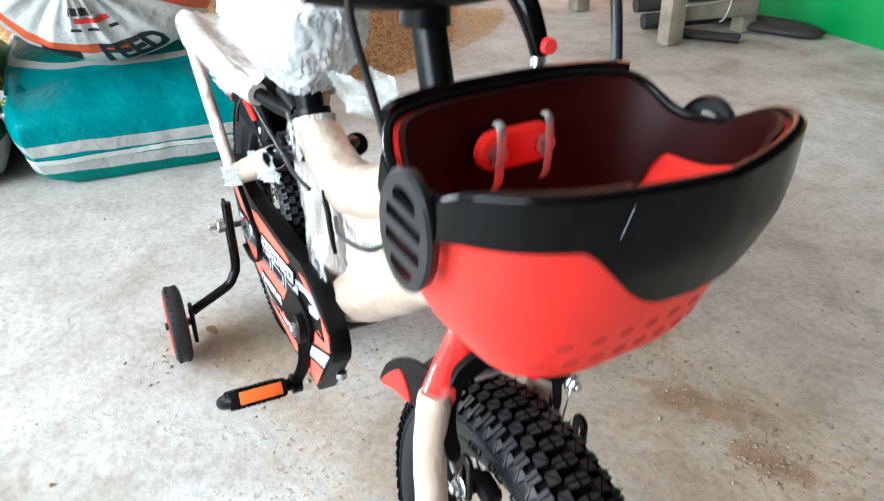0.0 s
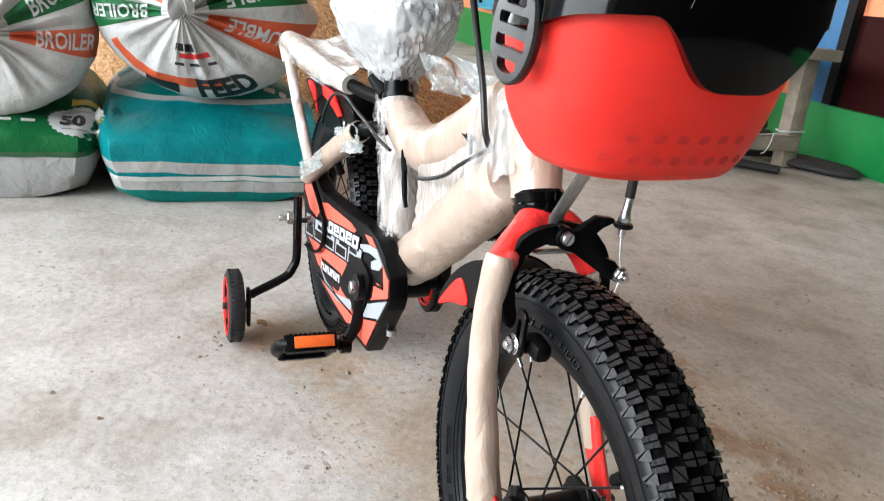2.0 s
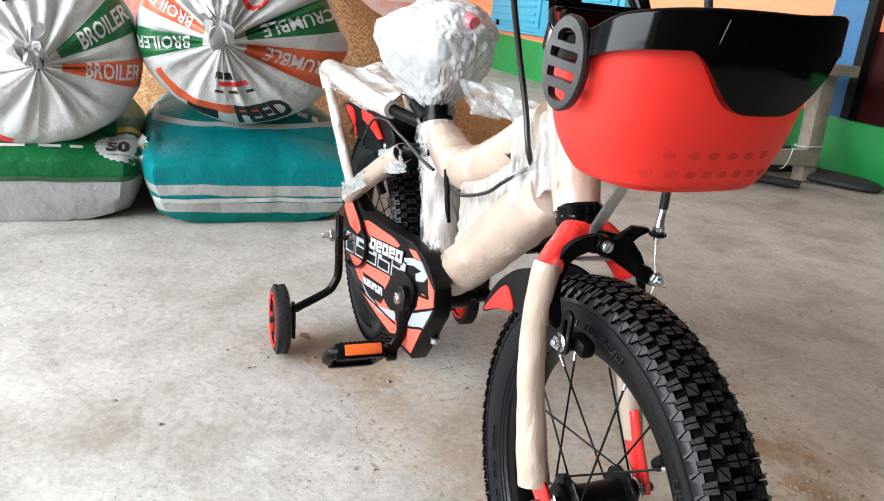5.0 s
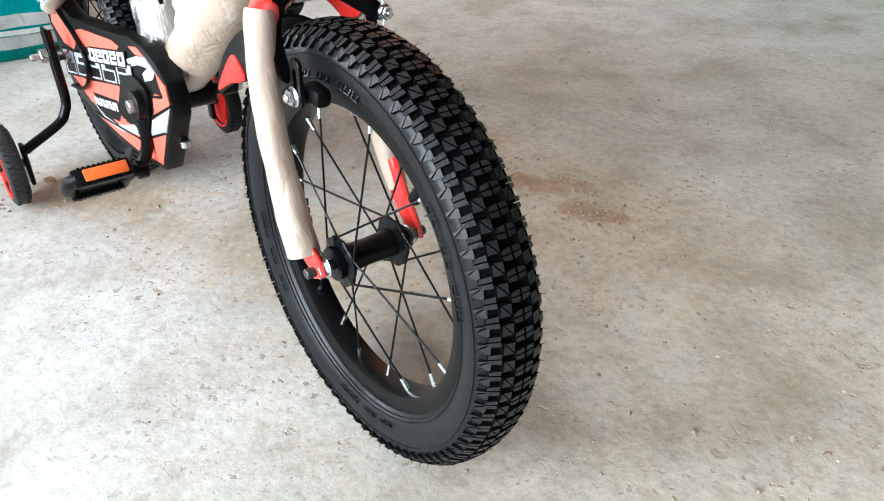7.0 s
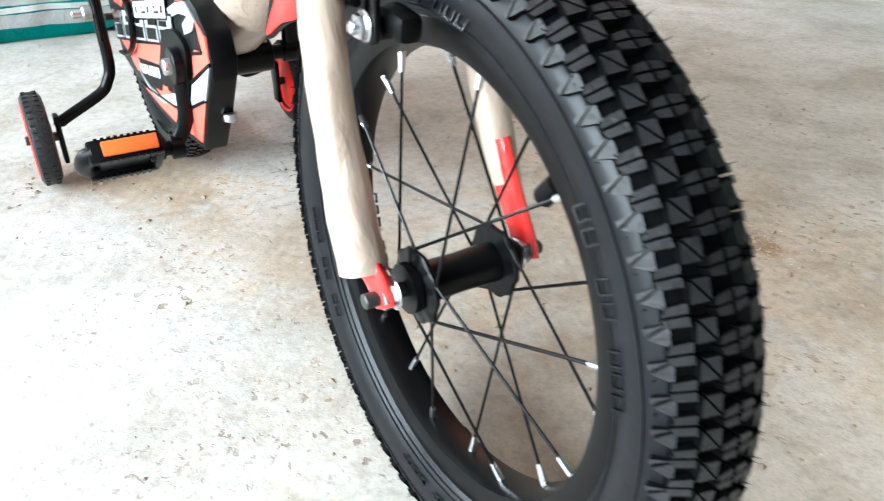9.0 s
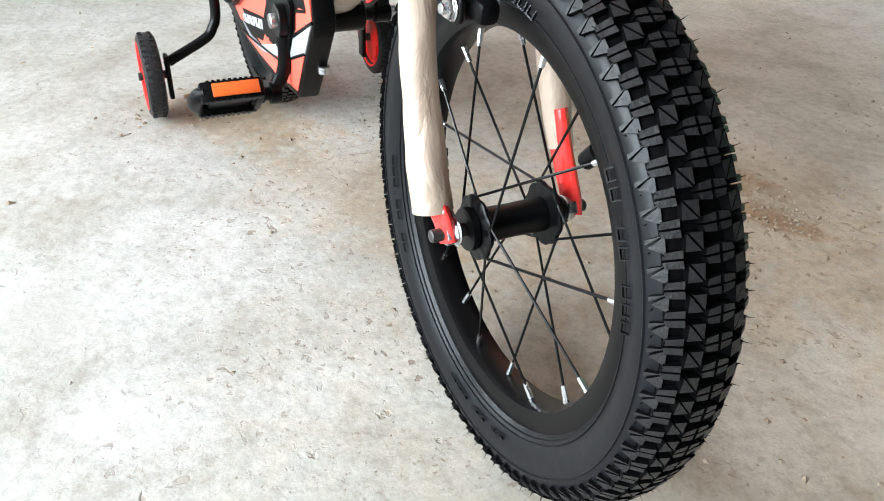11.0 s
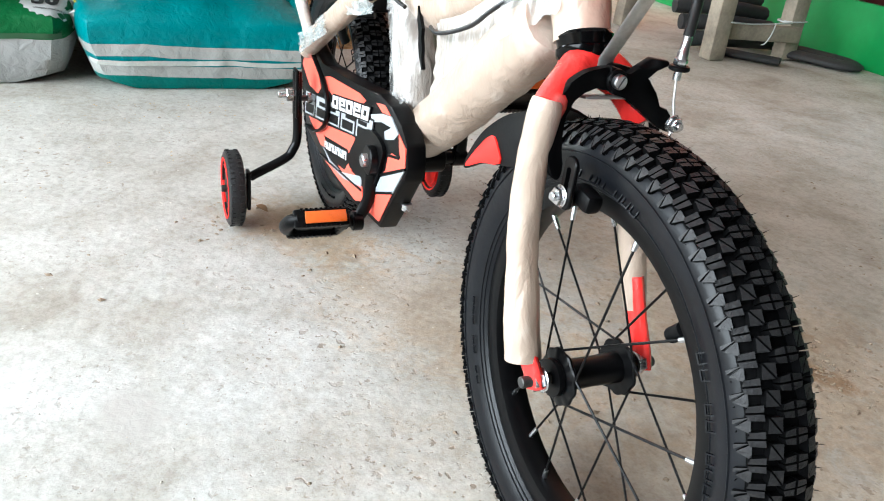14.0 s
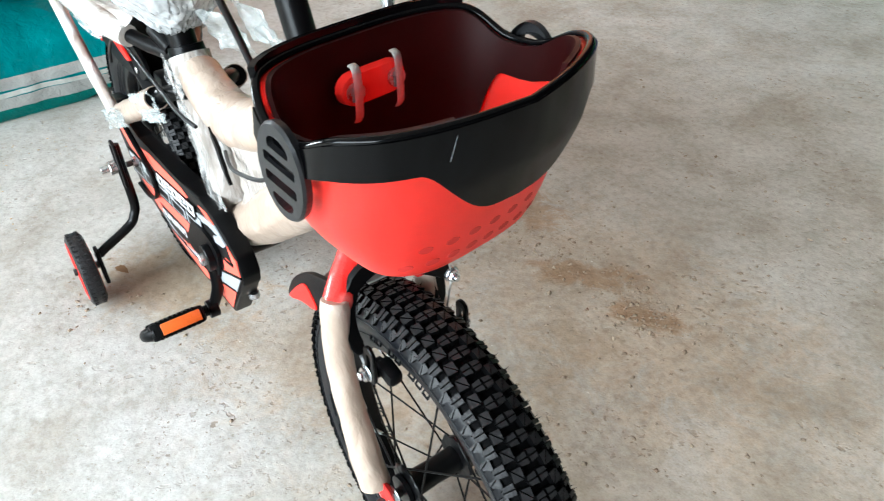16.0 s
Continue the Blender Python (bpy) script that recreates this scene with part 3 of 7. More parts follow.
def wheel(name, centre, label, axle=0.062):
    """A spoked wheel with its tyre, as a part of the bicycle."""
    c = V(0, 0, 0)
    fit = Matrix.Translation(centre) @ FITWHEEL

    def part(n, bm, *rest, **named):
        bm.transform(fit)
        return make_part(n, bm, *rest, **named)

    bm = bmesh.new()
    lathe(bm, [(0.1345, -0.0128), (0.1385, -0.0142), (0.1480, -0.0152), (0.1494, -0.0148), (0.1494, -0.0134), (0.1472, -0.0122), (0.1440, 0.0), (0.1472, 0.0122),
               (0.1494, 0.0134), (0.1494, 0.0148), (0.1480, 0.0152), (0.1385, 0.0142), (0.1345, 0.0128), (0.1322, 0.008), (0.1316, 0.0), (0.1322, -0.008)], c, 72, closed=True)
    w = part(name, bm, RIMBLACK, bike, label)
    bm = bmesh.new()
    prof = [(0.1480, -0.0138), (0.1525, -0.0190), (0.1600, -0.0240), (0.1690, -0.0265), (0.1775, -0.0264), (0.1838, -0.0245), (0.1893, -0.0180), (0.1914, -0.0095), (0.1922, 0.0)]
    prof = prof + [(r, -y) for r, y in prof[-2::-1]]
    lathe(bm, prof, c, 96, caps=False)
    part("tyre", bm, SIDEWALL, w, "black rubber tyre casing with raised sidewall marks")
    bm = bmesh.new()
    base = [-0.0236, -0.021, -0.017, -0.012, -0.006, 0.0, 0.006, 0.012, 0.017, 0.021, 0.0236]
    # bottom of the tread gaps, its shade put into the colour
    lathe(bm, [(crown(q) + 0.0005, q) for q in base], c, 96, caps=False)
    part("tread_base", bm, GROOVESHADE, w, "black rubber under the tread blocks")
    part("tread", tread(bmesh.new(), c), [RUBBER, GROOVESHADE], w, "chunky black knobbly tread", smooth=False)
    for sg in (-1, 1):
        for r0, wy in ((0.1512, 0.0176), (0.1538, 0.0201), (0.1745, 0.0263)):
            bm = bmesh.new()
            lathe(bm, [(r0, sg * wy), (r0 + 0.0003, sg * (wy + 0.0010)), (r0 + 0.0009, sg * (wy + 0.0012)), (r0 + 0.0014, sg * (wy + 0.0004))], c, 96, closed=True)
            part("sidewall_bead", bm, SIDEWALL, w)
        for start in (0.2, 1.35, 3.3, 4.6):
            for k in range(9):
                if k in (3, 6):
                    continue
                a = start + k * 0.062
                q = c + V(0.1618 * math.cos(a), sg * 0.0245, 0.1618 * math.sin(a))
                tw = Matrix.Rotation(-a, 4, "Y") @ Matrix.Rotation(sg * radians(-22), 4, "Z")
                bm = bmesh.new()
                for dx in (-0.0042, 0.0042):
                    box(bm, (dx, 0, 0), (0.0009, 0.0016, 0.0062 if k % 2 else 0.0078))
                for dz in (-0.0032, 0.0032):
                    box(bm, (0, 0, dz), (0.0085, 0.0016, 0.0009))
                bm.transform(Matrix.Translation(q) @ tw)
                part("raised_mark", bm, SIDEWALL, w, smooth=False)
    bm = bmesh.new()
    lathe(bm, [(0.0085, -0.0365), (0.0150, -0.0360), (0.0155, -0.0320), (0.0135, -0.0290), (0.0128, -0.0240), (0.0120, 0.0), (0.0128, 0.0240), (0.0135, 0.0290), (0.0155, 0.0320), (0.0150, 0.0360), (0.0085, 0.0365)], c, 32)
    hub = part("hub", bm, PAINTBLACK, w, "black hub with scalloped flanges")
    for sg in (-1, 1):
        bm = bmesh.new()
        rows = [[bm.verts.new((r * (1 + 0.032 * math.cos(10 * t)) * math.cos(t), sg * y, r * (1 + 0.032 * math.cos(10 * t)) * math.sin(t))) for t in (2 * math.pi * k / 80 for k in range(80))]
                for r, y in ((0.0125, 0.0248), (0.0222, 0.0256), (0.0232, 0.0268), (0.0232, 0.0282), (0.0222, 0.0292), (0.0125, 0.0305))]
        for p, q in zip(rows, rows[1:]):
            for k in range(80):
                bm.faces.new((p[k], p[(k + 1) % 80], q[(k + 1) % 80], q[k]))
        part("flange", bm, PAINTBLACK, w)
    bm = bmesh.new()
    disc(bm, c, 0.0046, -axle, axle, segs=14)
    part("axle", bm, DULL, w, "dull threaded steel axle")
    for sg in (-1, 1):
        bm = bmesh.new()
        w0, w1 = sorted((sg * (axle - 0.018), sg * (axle - 0.010)))
        nut(bm, c, 0.0085, w0, w1)
        disc(bm, c, 0.0105, *sorted((sg * (axle - 0.0195), sg * (axle - 0.0178))), segs=20)
        part("axle_nut", bm, CHROME, w, "zinc-plated axle nut")
    for k in range(20):
        sg = 1 if k % 2 else -1
        a = 2 * math.pi * (k + 0.5) / 20
        lean = 1.2 * (1 if (k // 2) % 2 else -1)
        p0 = c + V(0.0205 * math.cos(a + lean), sg * 0.0282, 0.0205 * math.sin(a + lean))
        p1 = c + V(0.1322 * math.cos(a), sg * 0.0025, 0.1322 * math.sin(a))
        bm = bmesh.new()
        tube(bm, [p0, p1], 0.00105, 6)
        part("spoke", bm, PAINTBLACK, w)
        d = (p1 - p0).normalized()
        bm = bmesh.new()
        tube(bm, [p1 - d * 0.012, p1 + d * 0.001], [0.0019, 0.0024], 8)
        part("spoke_nipple", bm, CHROME, w)
    a = 0.85
    bm = bmesh.new()
    tube(bm, [c + V(q * math.cos(a), 0, q * math.sin(a)) for q in (0.134, 0.123, 0.122, 0.108, 0.106)], [0.0035, 0.0035, 0.006, 0.0057, 0.004], 12)
    part("valve_cap", bm, BLACK, w, "black valve stem and cap")
    return w


front_wheel = wheel("front_wheel", FRONT, "black front rim with a chunky knobbly tyre")
rear_wheel = wheel("rear_wheel", REAR, "black rear rim with a knobbly tyre", 0.07)


def wrapped(name, pts, r, label="", mat=PAPER, rough=0.09, segs=20, steps=8, flat=1.0):
    bm = bmesh.new()
    p = spline(pts, steps)
    rs = r if isinstance(r, (int, float)) else [r[min(int(i / steps), len(r) - 1)] + (r[min(int(i / steps) + 1, len(r) - 1)] - r[min(int(i / steps), len(r) - 1)]) * (i / steps % 1) for i in range(len(p))]
    tube(bm, p, rs, segs, rough=rough, flat=flat)
    return part(name, bm, mat, bike, label)



def at_axis(z):
    return 0.289 - (z - 0.416) * 0.42


# frame
wrapped("down_tube", [(0.0, 0, 0.252), (0.07, 0, 0.297), (0.15, 0, 0.357), (0.25, 0, 0.43)], [0.027, 0.029, 0.03, 0.028], "down tube in brown paper and stretch film")
wrapped("top_tube", [(-0.055, 0, 0.418), (0.0, 0, 0.4), (0.06, 0, 0.405), (0.13, 0, 0.432), (0.235, 0, 0.485)], [0.023, 0.026, 0.027, 0.026, 0.025], "top tube in brown paper and stretch film")
wrapped("seat_tube", [(-0.078, 0, 0.432), (-0.05, 0, 0.375), (-0.02, 0, 0.3), (0.004, 0, 0.235)], [0.023, 0.025, 0.027, 0.029], "seat tube in stretch film", FILMLONG)
wrapped("head_tube", [(at_axis(0.421), 0, 0.421), (at_axis(0.47), 0, 0.47), (at_axis(0.52), 0, 0.52)], [0.0205, 0.0205, 0.021], "head tube in brown paper")
bm = bmesh.new()
tube(bm, [(-0.084, 0, 0.425), (-0.098, 0, 0.475), (-0.11, 0, 0.515)], [0.0155, 0.0155, 0.0155], 20)
part("seat_post", bm, PAINTBLACK, bike, "black seat post")
bm = bmesh.new()
tube(bm, [(-0.079, 0, 0.428), (-0.083, 0, 0.441)], [0.0205, 0.0195], 20)
tube(bm, [(-0.094, -0.012, 0.436), (-0.125, -0.02, 0.452)], [0.009, 0.008], 12)
part("seat_clamp", bm, PAINTBLACK, bike, "black seat clamp")
bm = bmesh.new()
plate(bm, [(0.030, 0.3976), (0.031, 0.385), (0.0375, 0.3742), (0.040, 0.362), (0.0455, 0.3509), (0.0554, 0.34), (0.0579, 0.3418), (0.052, 0.352), (0.0515, 0.3595), (0.0465, 0.3704), (0.046, 0.3789), (0.0366, 0.3893)], -0.0275, -0.024)
part("tear", bm, BLACK, bike, "dark slit torn in the wrapping")
bm = bmesh.new()
plate(bm, [(0.1849, 0.4484), (0.1917, 0.4474), (0.1966, 0.4514), (0.206, 0.4487), (0.2093, 0.4369), (0.2052, 0.4343), (0.2027, 0.4379), (0.2031, 0.4438), (0.1963, 0.4461)], -0.0262, -0.024)
part("tear", bm, BLACK, bike, "ragged hole torn where the cable enters")
for sg in (-1, 1):
    wrapped("seat_stay", [(-0.078, sg * 0.046, 0.394), (-0.16, sg * 0.054, 0.352), (-0.25, sg * 0.056, 0.309), (-0.32, sg * 0.056, 0.273)], [0.0135, 0.0145, 0.0145, 0.013], "seat stay in a brown paper tube under torn film", rough=0.05)
    bm = bmesh.new()
    tube(bm, spline([(-0.05, sg * 0.018, 0.404), (-0.07, sg * 0.038, 0.399), (-0.1, sg * 0.049, 0.384)], 5), 0.009, 12)
    part("stay_joint", bm, PAINTBLACK, bike, "black stay end inside the paper")
    # black disc on the tube's end paints the shade inside its mouth
    bm = bmesh.new()
    tube(bm, [(-0.0765, sg * 0.0459, 0.3947), (-0.0775, sg * 0.046, 0.3942)], 0.0122, 14)
    part("paper_mouth", bm, BLACK, bike, "black disc for the shade in the paper tube's mouth")
    wrapped("chain_stay", [(-0.004, sg * 0.012, 0.225), (-0.12, sg * 0.028, 0.212), (-0.3, sg * 0.04, 0.203)], [0.011, 0.01, 0.009], "black chain stay", PAINTBLACK, 0)
    wrapped("carrier_rail", [(-0.16, sg * 0.04, 0.437), (-0.22, sg * 0.054, 0.442), (-0.32, sg * 0.063, 0.45), (-0.44, sg * 0.067, 0.459), (-0.482, sg * 0.067, 0.453), (-0.462, sg * 0.067, 0.425)], [0.0125, 0.0145, 0.0155, 0.0165, 0.0155, 0.011], "rear carrier rail in stretch film", FILM)
    wrapped("carrier_strut", [(-0.455, sg * 0.068, 0.428), (-0.37, sg * 0.066, 0.365), (-0.283, sg * 0.062, 0.300)], 0.0085, "silver carrier strut in film", FILM, 0.03)
    bm = bmesh.new()
    tube(bm, [(-0.088, sg * 0.008, 0.428), (-0.13, sg * 0.026, 0.432), (-0.175, sg * 0.042, 0.438)], 0.0085, 12)
    part("carrier_tube", bm, PAINTBLACK, bike, "black carrier tube at the seat post")
bm = bmesh.new()
disc(bm, (0.0, 0, 0.225), 0.016, -0.03, 0.03)
tube(bm, [(0, 0.02, 0.225), (0, 0.06, 0.225)], 0.007, 14)
part("bottom_bracket", bm, PAINTBLACK, bike, "black bottom bracket shell")

# saddle under polythene
bm = bmesh.new()
prof = [(-0.178, 0.026, 0.518), (-0.165, 0.036, 0.524), (-0.14, 0.039, 0.528), (-0.11, 0.033, 0.532), (-0.08, 0.024, 0.538), (-0.05, 0.015, 0.54)]
rings = []
for x, w, z in prof:
    ring = []
    for k in range(16):
        a = 2 * math.pi * k / 16
        ring.append(bm.verts.new((x, w * math.cos(a), z + 0.019 * math.sin(a))))
    rings.append(ring)
for a, b in zip(rings, rings[1:]):
    for k in range(16):
        bm.faces.new((a[k], a[(k + 1) % 16], b[(k + 1) % 16], b[k]))
bm.faces.new(rings[0][::-1])
bm.faces.new(rings[-1])
saddle = part("saddle", bm, SADDLE, bike, "black saddle with a red nose under white polythene")
bm = bmesh.new()
tube(bm, [(-0.062, -0.008, 0.560), (-0.042, -0.010, 0.562), (-0.031, -0.010, 0.560)], [0.011, 0.0125, 0.009], 18, flat=0.85)
part("saddle_nose", bm, material("pink_red_vinyl", (0.75, 0.16, 0.2), 0.45), saddle, "pinkish red saddle nose")


def polythene(lower):
    """The bag over the saddle: a dense crumpled top, or the thin skirt gathered round the post."""
    bm = bmesh.new()
    bmesh.ops.create_icosphere(bm, subdivisions=6, radius=1.0)
    bmesh.ops.delete(bm, geom=[f for f in bm.faces if (f.calc_center_median().z < -0.12 + 0.42 * f.calc_center_median().x) != lower], context="FACES")
    for v in bm.verts:
        d = v.co.copy()
        x, y, z = d
        low = max(0.0, -z)
        near = noise.voronoi(d * 3.4 + V(3, 1, 7))[0]
        fine = noise.voronoi(V(d.x * 8 + d.z * 2, d.y * 8, d.z * 6))[0]
        a = math.atan2(y, x)
        r = 1.0 + 0.07 * noise.noise(d * 1.7) - 0.07 * (near[0] - 0.35) + 0.05 * (fine[1] - fine[0]) + 0.018 * noise.noise(d * 21)
        r += low * (0.05 * abs(noise.noise(V(a * 3.4, z * 0.8, 2))) + 0.03 * abs(noise.noise(V(a * 9, z * 1.5, 5))))
        r *= (abs(x) ** 2.6 + abs(y) ** 2.6 + abs(z) ** 2.6) ** (-1 / 2.6) * 0.95
        gather = 1 - 0.62 * min(1.0, low / 0.9) ** 1.8
        crest = 0.008 * max(0.0, 1 - ((x + 0.1) ** 2 + (y + 0.15) ** 2) / 0.06) if z > 0 else 0.0
        v.co = V(-0.112 + 0.091 * x * r * gather + 0.01 * low, 0.063 * y * r * gather, 0.532 + (0.05 if z > 0 else 0.088) * z * r + 0.014 * x * max(0.0, z) + crest)
    return bm


part("polythene_cover", polythene(False), POLY, saddle, "crumpled white polythene bag over the saddle")
part("polythene_skirt", polythene(True), POLYMID, saddle, "thin see-through polythene gathered at the post")


def film_scrap(corners, seed, puff=0.006, parent=None, mat=None, name="film_scrap", nu=20, nv=14):
    """A thin crumpled sheet between four corners, with ragged edges."""
    bm = bmesh.new()
    a, b, c, d = (Vector(p) for p in corners)
    nrm = (b - a).cross(d - a).normalized()
    sides = []
    for off in (0.0, 0.0007):
        g = []
        for i in range(nu + 1):
            row = []
            for j in range(nv + 1):
                u, v = i / nu, j / nv
                v += (0.06 * noise.noise(V(u * 7, seed, 0)) if j in (0, nv) else 0)
                u += (0.05 * noise.noise(V(v * 9, seed, 3)) if i in (0, nu) else 0)
                p = a * (1 - u) * (1 - v) + b * u * (1 - v) + c * u * v + d * (1 - u) * v
                h = puff * (noise.noise(V(u * 3, v * 3, seed)) + 0.7 * abs(noise.noise(V(u * 9, v * 5, seed + 4))) + 0.3 * noise.noise(V(u * 20, v * 16, seed)))
                row.append(bm.verts.new(p + nrm * (h + off)))
            g.append(row)
        sides.append(g)
    for g in sides:
        for i in range(nu):
            for j in range(nv):
                bm.faces.new((g[i][j], g[i + 1][j], g[i + 1][j + 1], g[i][j + 1]))
    rim = [(i, 0) for i in range(nu)] + [(nu, j) for j in range(nv)] + [(i, nv) for i in range(nu, 0, -1)] + [(0, j) for j in range(nv, 0, -1)]
    for (i, j), (k, l) in zip(rim, rim[1:] + rim[:1]):
        bm.faces.new((sides[0][i][j], sides[0][k][l], sides[1][k][l], sides[1][i][j]))
    return part(name, bm, mat or POLY, parent or bike, "torn crumpled clear film")


for k, corners in enumerate((((-0.03, -0.03, 0.497), (0.01, -0.02, 0.492), (0.03, -0.012, 0.455), (-0.01, -0.024, 0.458)),
                             ((-0.02, 0.01, 0.495), (0.02, 0.014, 0.49), (0.04, 0.016, 0.45), (0.0, 0.012, 0.455)))):
    film_scrap(corners, 2.3 * k + 1, 0.007, saddle, POLYTHIN, "polythene_tail", 14, 10)

# the saddle sits twisted on its post
post = PLACE @ V(-0.105, 0, 0.5)
saddle.matrix_basis = Matrix.Translation(post) @ Matrix.Rotation(radians(22), 4, "Z") @ Matrix.Translation(-post)

# stretch film wound about the frame's joints, hanging loose in places
for k, (corners, puff, mat) in enumerate((
        (((0.066, -0.0195, 0.415), (0.245, -0.0195, 0.488), (0.258, -0.0195, 0.432), (0.066, -0.0195, 0.300)), 0.004, FILMLONG),
        (((0.20, -0.0285, 0.485), (0.266, -0.0225, 0.500), (0.285, -0.0225, 0.440), (0.215, -0.030, 0.405)), 0.002, POLYLONG),
        (((0.165, -0.018, 0.497), (0.225, -0.016, 0.503), (0.222, -0.018, 0.488), (0.188, -0.019, 0.486)), 0.010, POLYTHIN),
        (((-0.085, -0.030, 0.440), (-0.03, -0.032, 0.425), (0.0, -0.034, 0.37), (-0.055, -0.032, 0.38)), 0.006, POLYLONG),
        (((-0.055, -0.032, 0.385), (0.018, -0.0335, 0.385), (0.040, -0.0345, 0.300), (-0.01, -0.0335, 0.290)), 0.005, POLYLONG),
        (((-0.12, -0.066, 0.388), (-0.075, -0.058, 0.405), (-0.05, -0.05, 0.375), (-0.1, -0.064, 0.362)), 0.007, POLYTHIN),
        (((-0.30, -0.073, 0.300), (-0.17, -0.072, 0.352), (-0.165, -0.070, 0.33), (-0.29, -0.072, 0.275)), 0.006, POLYTHIN),
        (((-0.475, -0.066, 0.470), (-0.475, 0.066, 0.470), (-0.15, 0.04, 0.452), (-0.15, -0.046, 0.452)), 0.012, FILM),
        (((-0.48, -0.0845, 0.462), (-0.16, -0.062, 0.452), (-0.20, -0.066, 0.428), (-0.44, -0.083, 0.438)), 0.006, POLYLONG))):
    film_scrap(corners, 5.1 * k + 2, puff, bike, mat)

# chain guard
guard_line = [(-0.42, 0.268), (-0.35, 0.287), (-0.304, 0.272), (-0.265, 0.263), (-0.12, 0.281), (-0.066, 0.288), (-0.012, 0.297), (0.03, 0.295), (0.062, 0.286), (0.084, 0.272), (0.092, 0.25), (0.086, 0.234), (0.056, 0.198), (0.022, 0.150),
              (-0.031, 0.145), (-0.11, 0.132), (-0.19, 0.130), (-0.262, 0.135), (-0.352, 0.142), (-0.385, 0.19), (-0.405, 0.24)]
bm = bmesh.new()
plate(bm, guard_line, -0.047, -0.025, 0.0035)
guard = part("chain_guard", bm, BLACK, bike, "black chain guard with coral and grey stickers")


def sticker(name, pts, mat, lift=0.0, label=""):
    bm = bmesh.new()
    plate(bm, pts, -0.0478 - lift, -0.046)
    return part(name, bm, mat, guard, label, smooth=False)


for pts in ([(-0.267, 0.248), (-0.218, 0.261), (-0.083, 0.277), (-0.056, 0.276), (-0.066, 0.269), (-0.199, 0.239), (-0.245, 0.241)],
            [(-0.017, 0.285), (0.011, 0.291), (0.032, 0.286), (0.006, 0.281)],
            [(-0.39, 0.236), (-0.37, 0.258), (-0.335, 0.266), (-0.300, 0.255), (-0.269, 0.231), (-0.287, 0.218), (-0.339, 0.216)],
            [(-0.341, 0.17), (-0.255, 0.184), (-0.096, 0.219), (-0.083, 0.217), (-0.098, 0.173), (-0.072, 0.175), (-0.132, 0.155), (-0.207, 0.16), (-0.259, 0.151)],
            [(-0.262, 0.137), (-0.189, 0.142), (-0.119, 0.153), (-0.049, 0.172), (-0.044, 0.155), (-0.073, 0.143), (-0.15, 0.139)],
            [(-0.019, 0.175), (0.056, 0.207), (0.021, 0.158), (-0.03, 0.151)],
            [(0.062, 0.276), (0.084, 0.268), (0.088, 0.248), (0.016, 0.213), (0.03, 0.224), (0.034, 0.240), (0.045, 0.249), (0.072, 0.253), (0.066, 0.263)]):
    sticker("coral_sticker", pts, CORAL, 0, "coral red sticker")
for pts in ([(-0.408, 0.252), (-0.40, 0.262), (-0.352, 0.276), (-0.348, 0.270), (-0.38, 0.252)],
            [(-0.245, 0.153), (-0.197, 0.148), (-0.143, 0.154), (-0.054, 0.183), (-0.053, 0.170), (-0.129, 0.150), (-0.195, 0.143)],
            [(0.017, 0.211), (0.087, 0.245), (0.059, 0.209), (-0.013, 0.178), (0.005, 0.194)],
            [(-0.033, 0.267), (0.006, 0.280), (0.036, 0.286), (0.062, 0.276), (0.049, 0.265), (0.021, 0.256), (0.018, 0.264), (0.039, 0.275), (0.008, 0.271), (-0.027, 0.260)]):
    sticker("grey_sticker", pts, GREYSTICK, 0.0005, "grey sticker")
sticker("dark_sticker", [(-0.240, 0.171), (-0.118, 0.194), (-0.106, 0.184), (-0.128, 0.163), (-0.19, 0.152)], BLACK, 0.0003, "dark sticker")
# dark lines that edge the swoosh and the nose panel
for a, b in (((-0.262, 0.1355), (-0.05, 0.1665)), ((0.014, 0.2125), (0.0885, 0.2475)), ((-0.02, 0.1765), (0.058, 0.209)), ((0.034, 0.243), (0.07, 0.2525))):
    d = (Vector(b) - Vector(a)).normalized()
    n2 = Vector((-d.y, d.x)) * 0.0014
    sticker("dark_line", [tuple(Vector(a) - n2), tuple(Vector(b) - n2), tuple(Vector(b) + n2), tuple(Vector(a) + n2)], BLACK, 0.0009)


def cell(corners, u0, u1, v0, v1):
    """A slanted cell of a four-cornered band: u along it, v across it."""
    a, b, c, d = (Vector(p) for p in corners)
    return [tuple((a * (1 - u) + b * u) * (1 - v) + (d * (1 - u) + c * u) * v) for u, v in ((u0, v0), (u1, v0), (u1, v1), (u0, v1))]


# brand lettering shown as plain slanted bars
BIG = [(-0.362, 0.203), (-0.018, 0.264), (-0.022, 0.236), (-0.365, 0.165)]
SMALL = [(-0.197, 0.242), (-0.031, 0.275), (-0.035, 0.258), (-0.197, 0.225)]
TINY = [(-0.233, 0.166), (-0.119, 0.190), (-0.118, 0.179), (-0.23, 0.156)]
sticker("dark_band", cell(BIG, -0.01, 1.0, -0.05, 1.05), BLACK, 0.0006, "dark band behind the lettering")
for k in range(5):
    u = 0.2 * k
    sticker("grey_bar", cell(BIG, u + 0.012, u + 0.188, 0.04, 0.96), GREYSTICK, 0.0009)
    sticker("dark_bar", cell(BIG, u + 0.03, u + 0.172, 0.50, 0.88), BLACK, 0.0012)
    sticker("dark_bar", cell(BIG, u + (0.07 if k % 2 else 0.03), u + (0.19 if k % 2 else 0.13), 0.22, 0.40), BLACK, 0.0012)
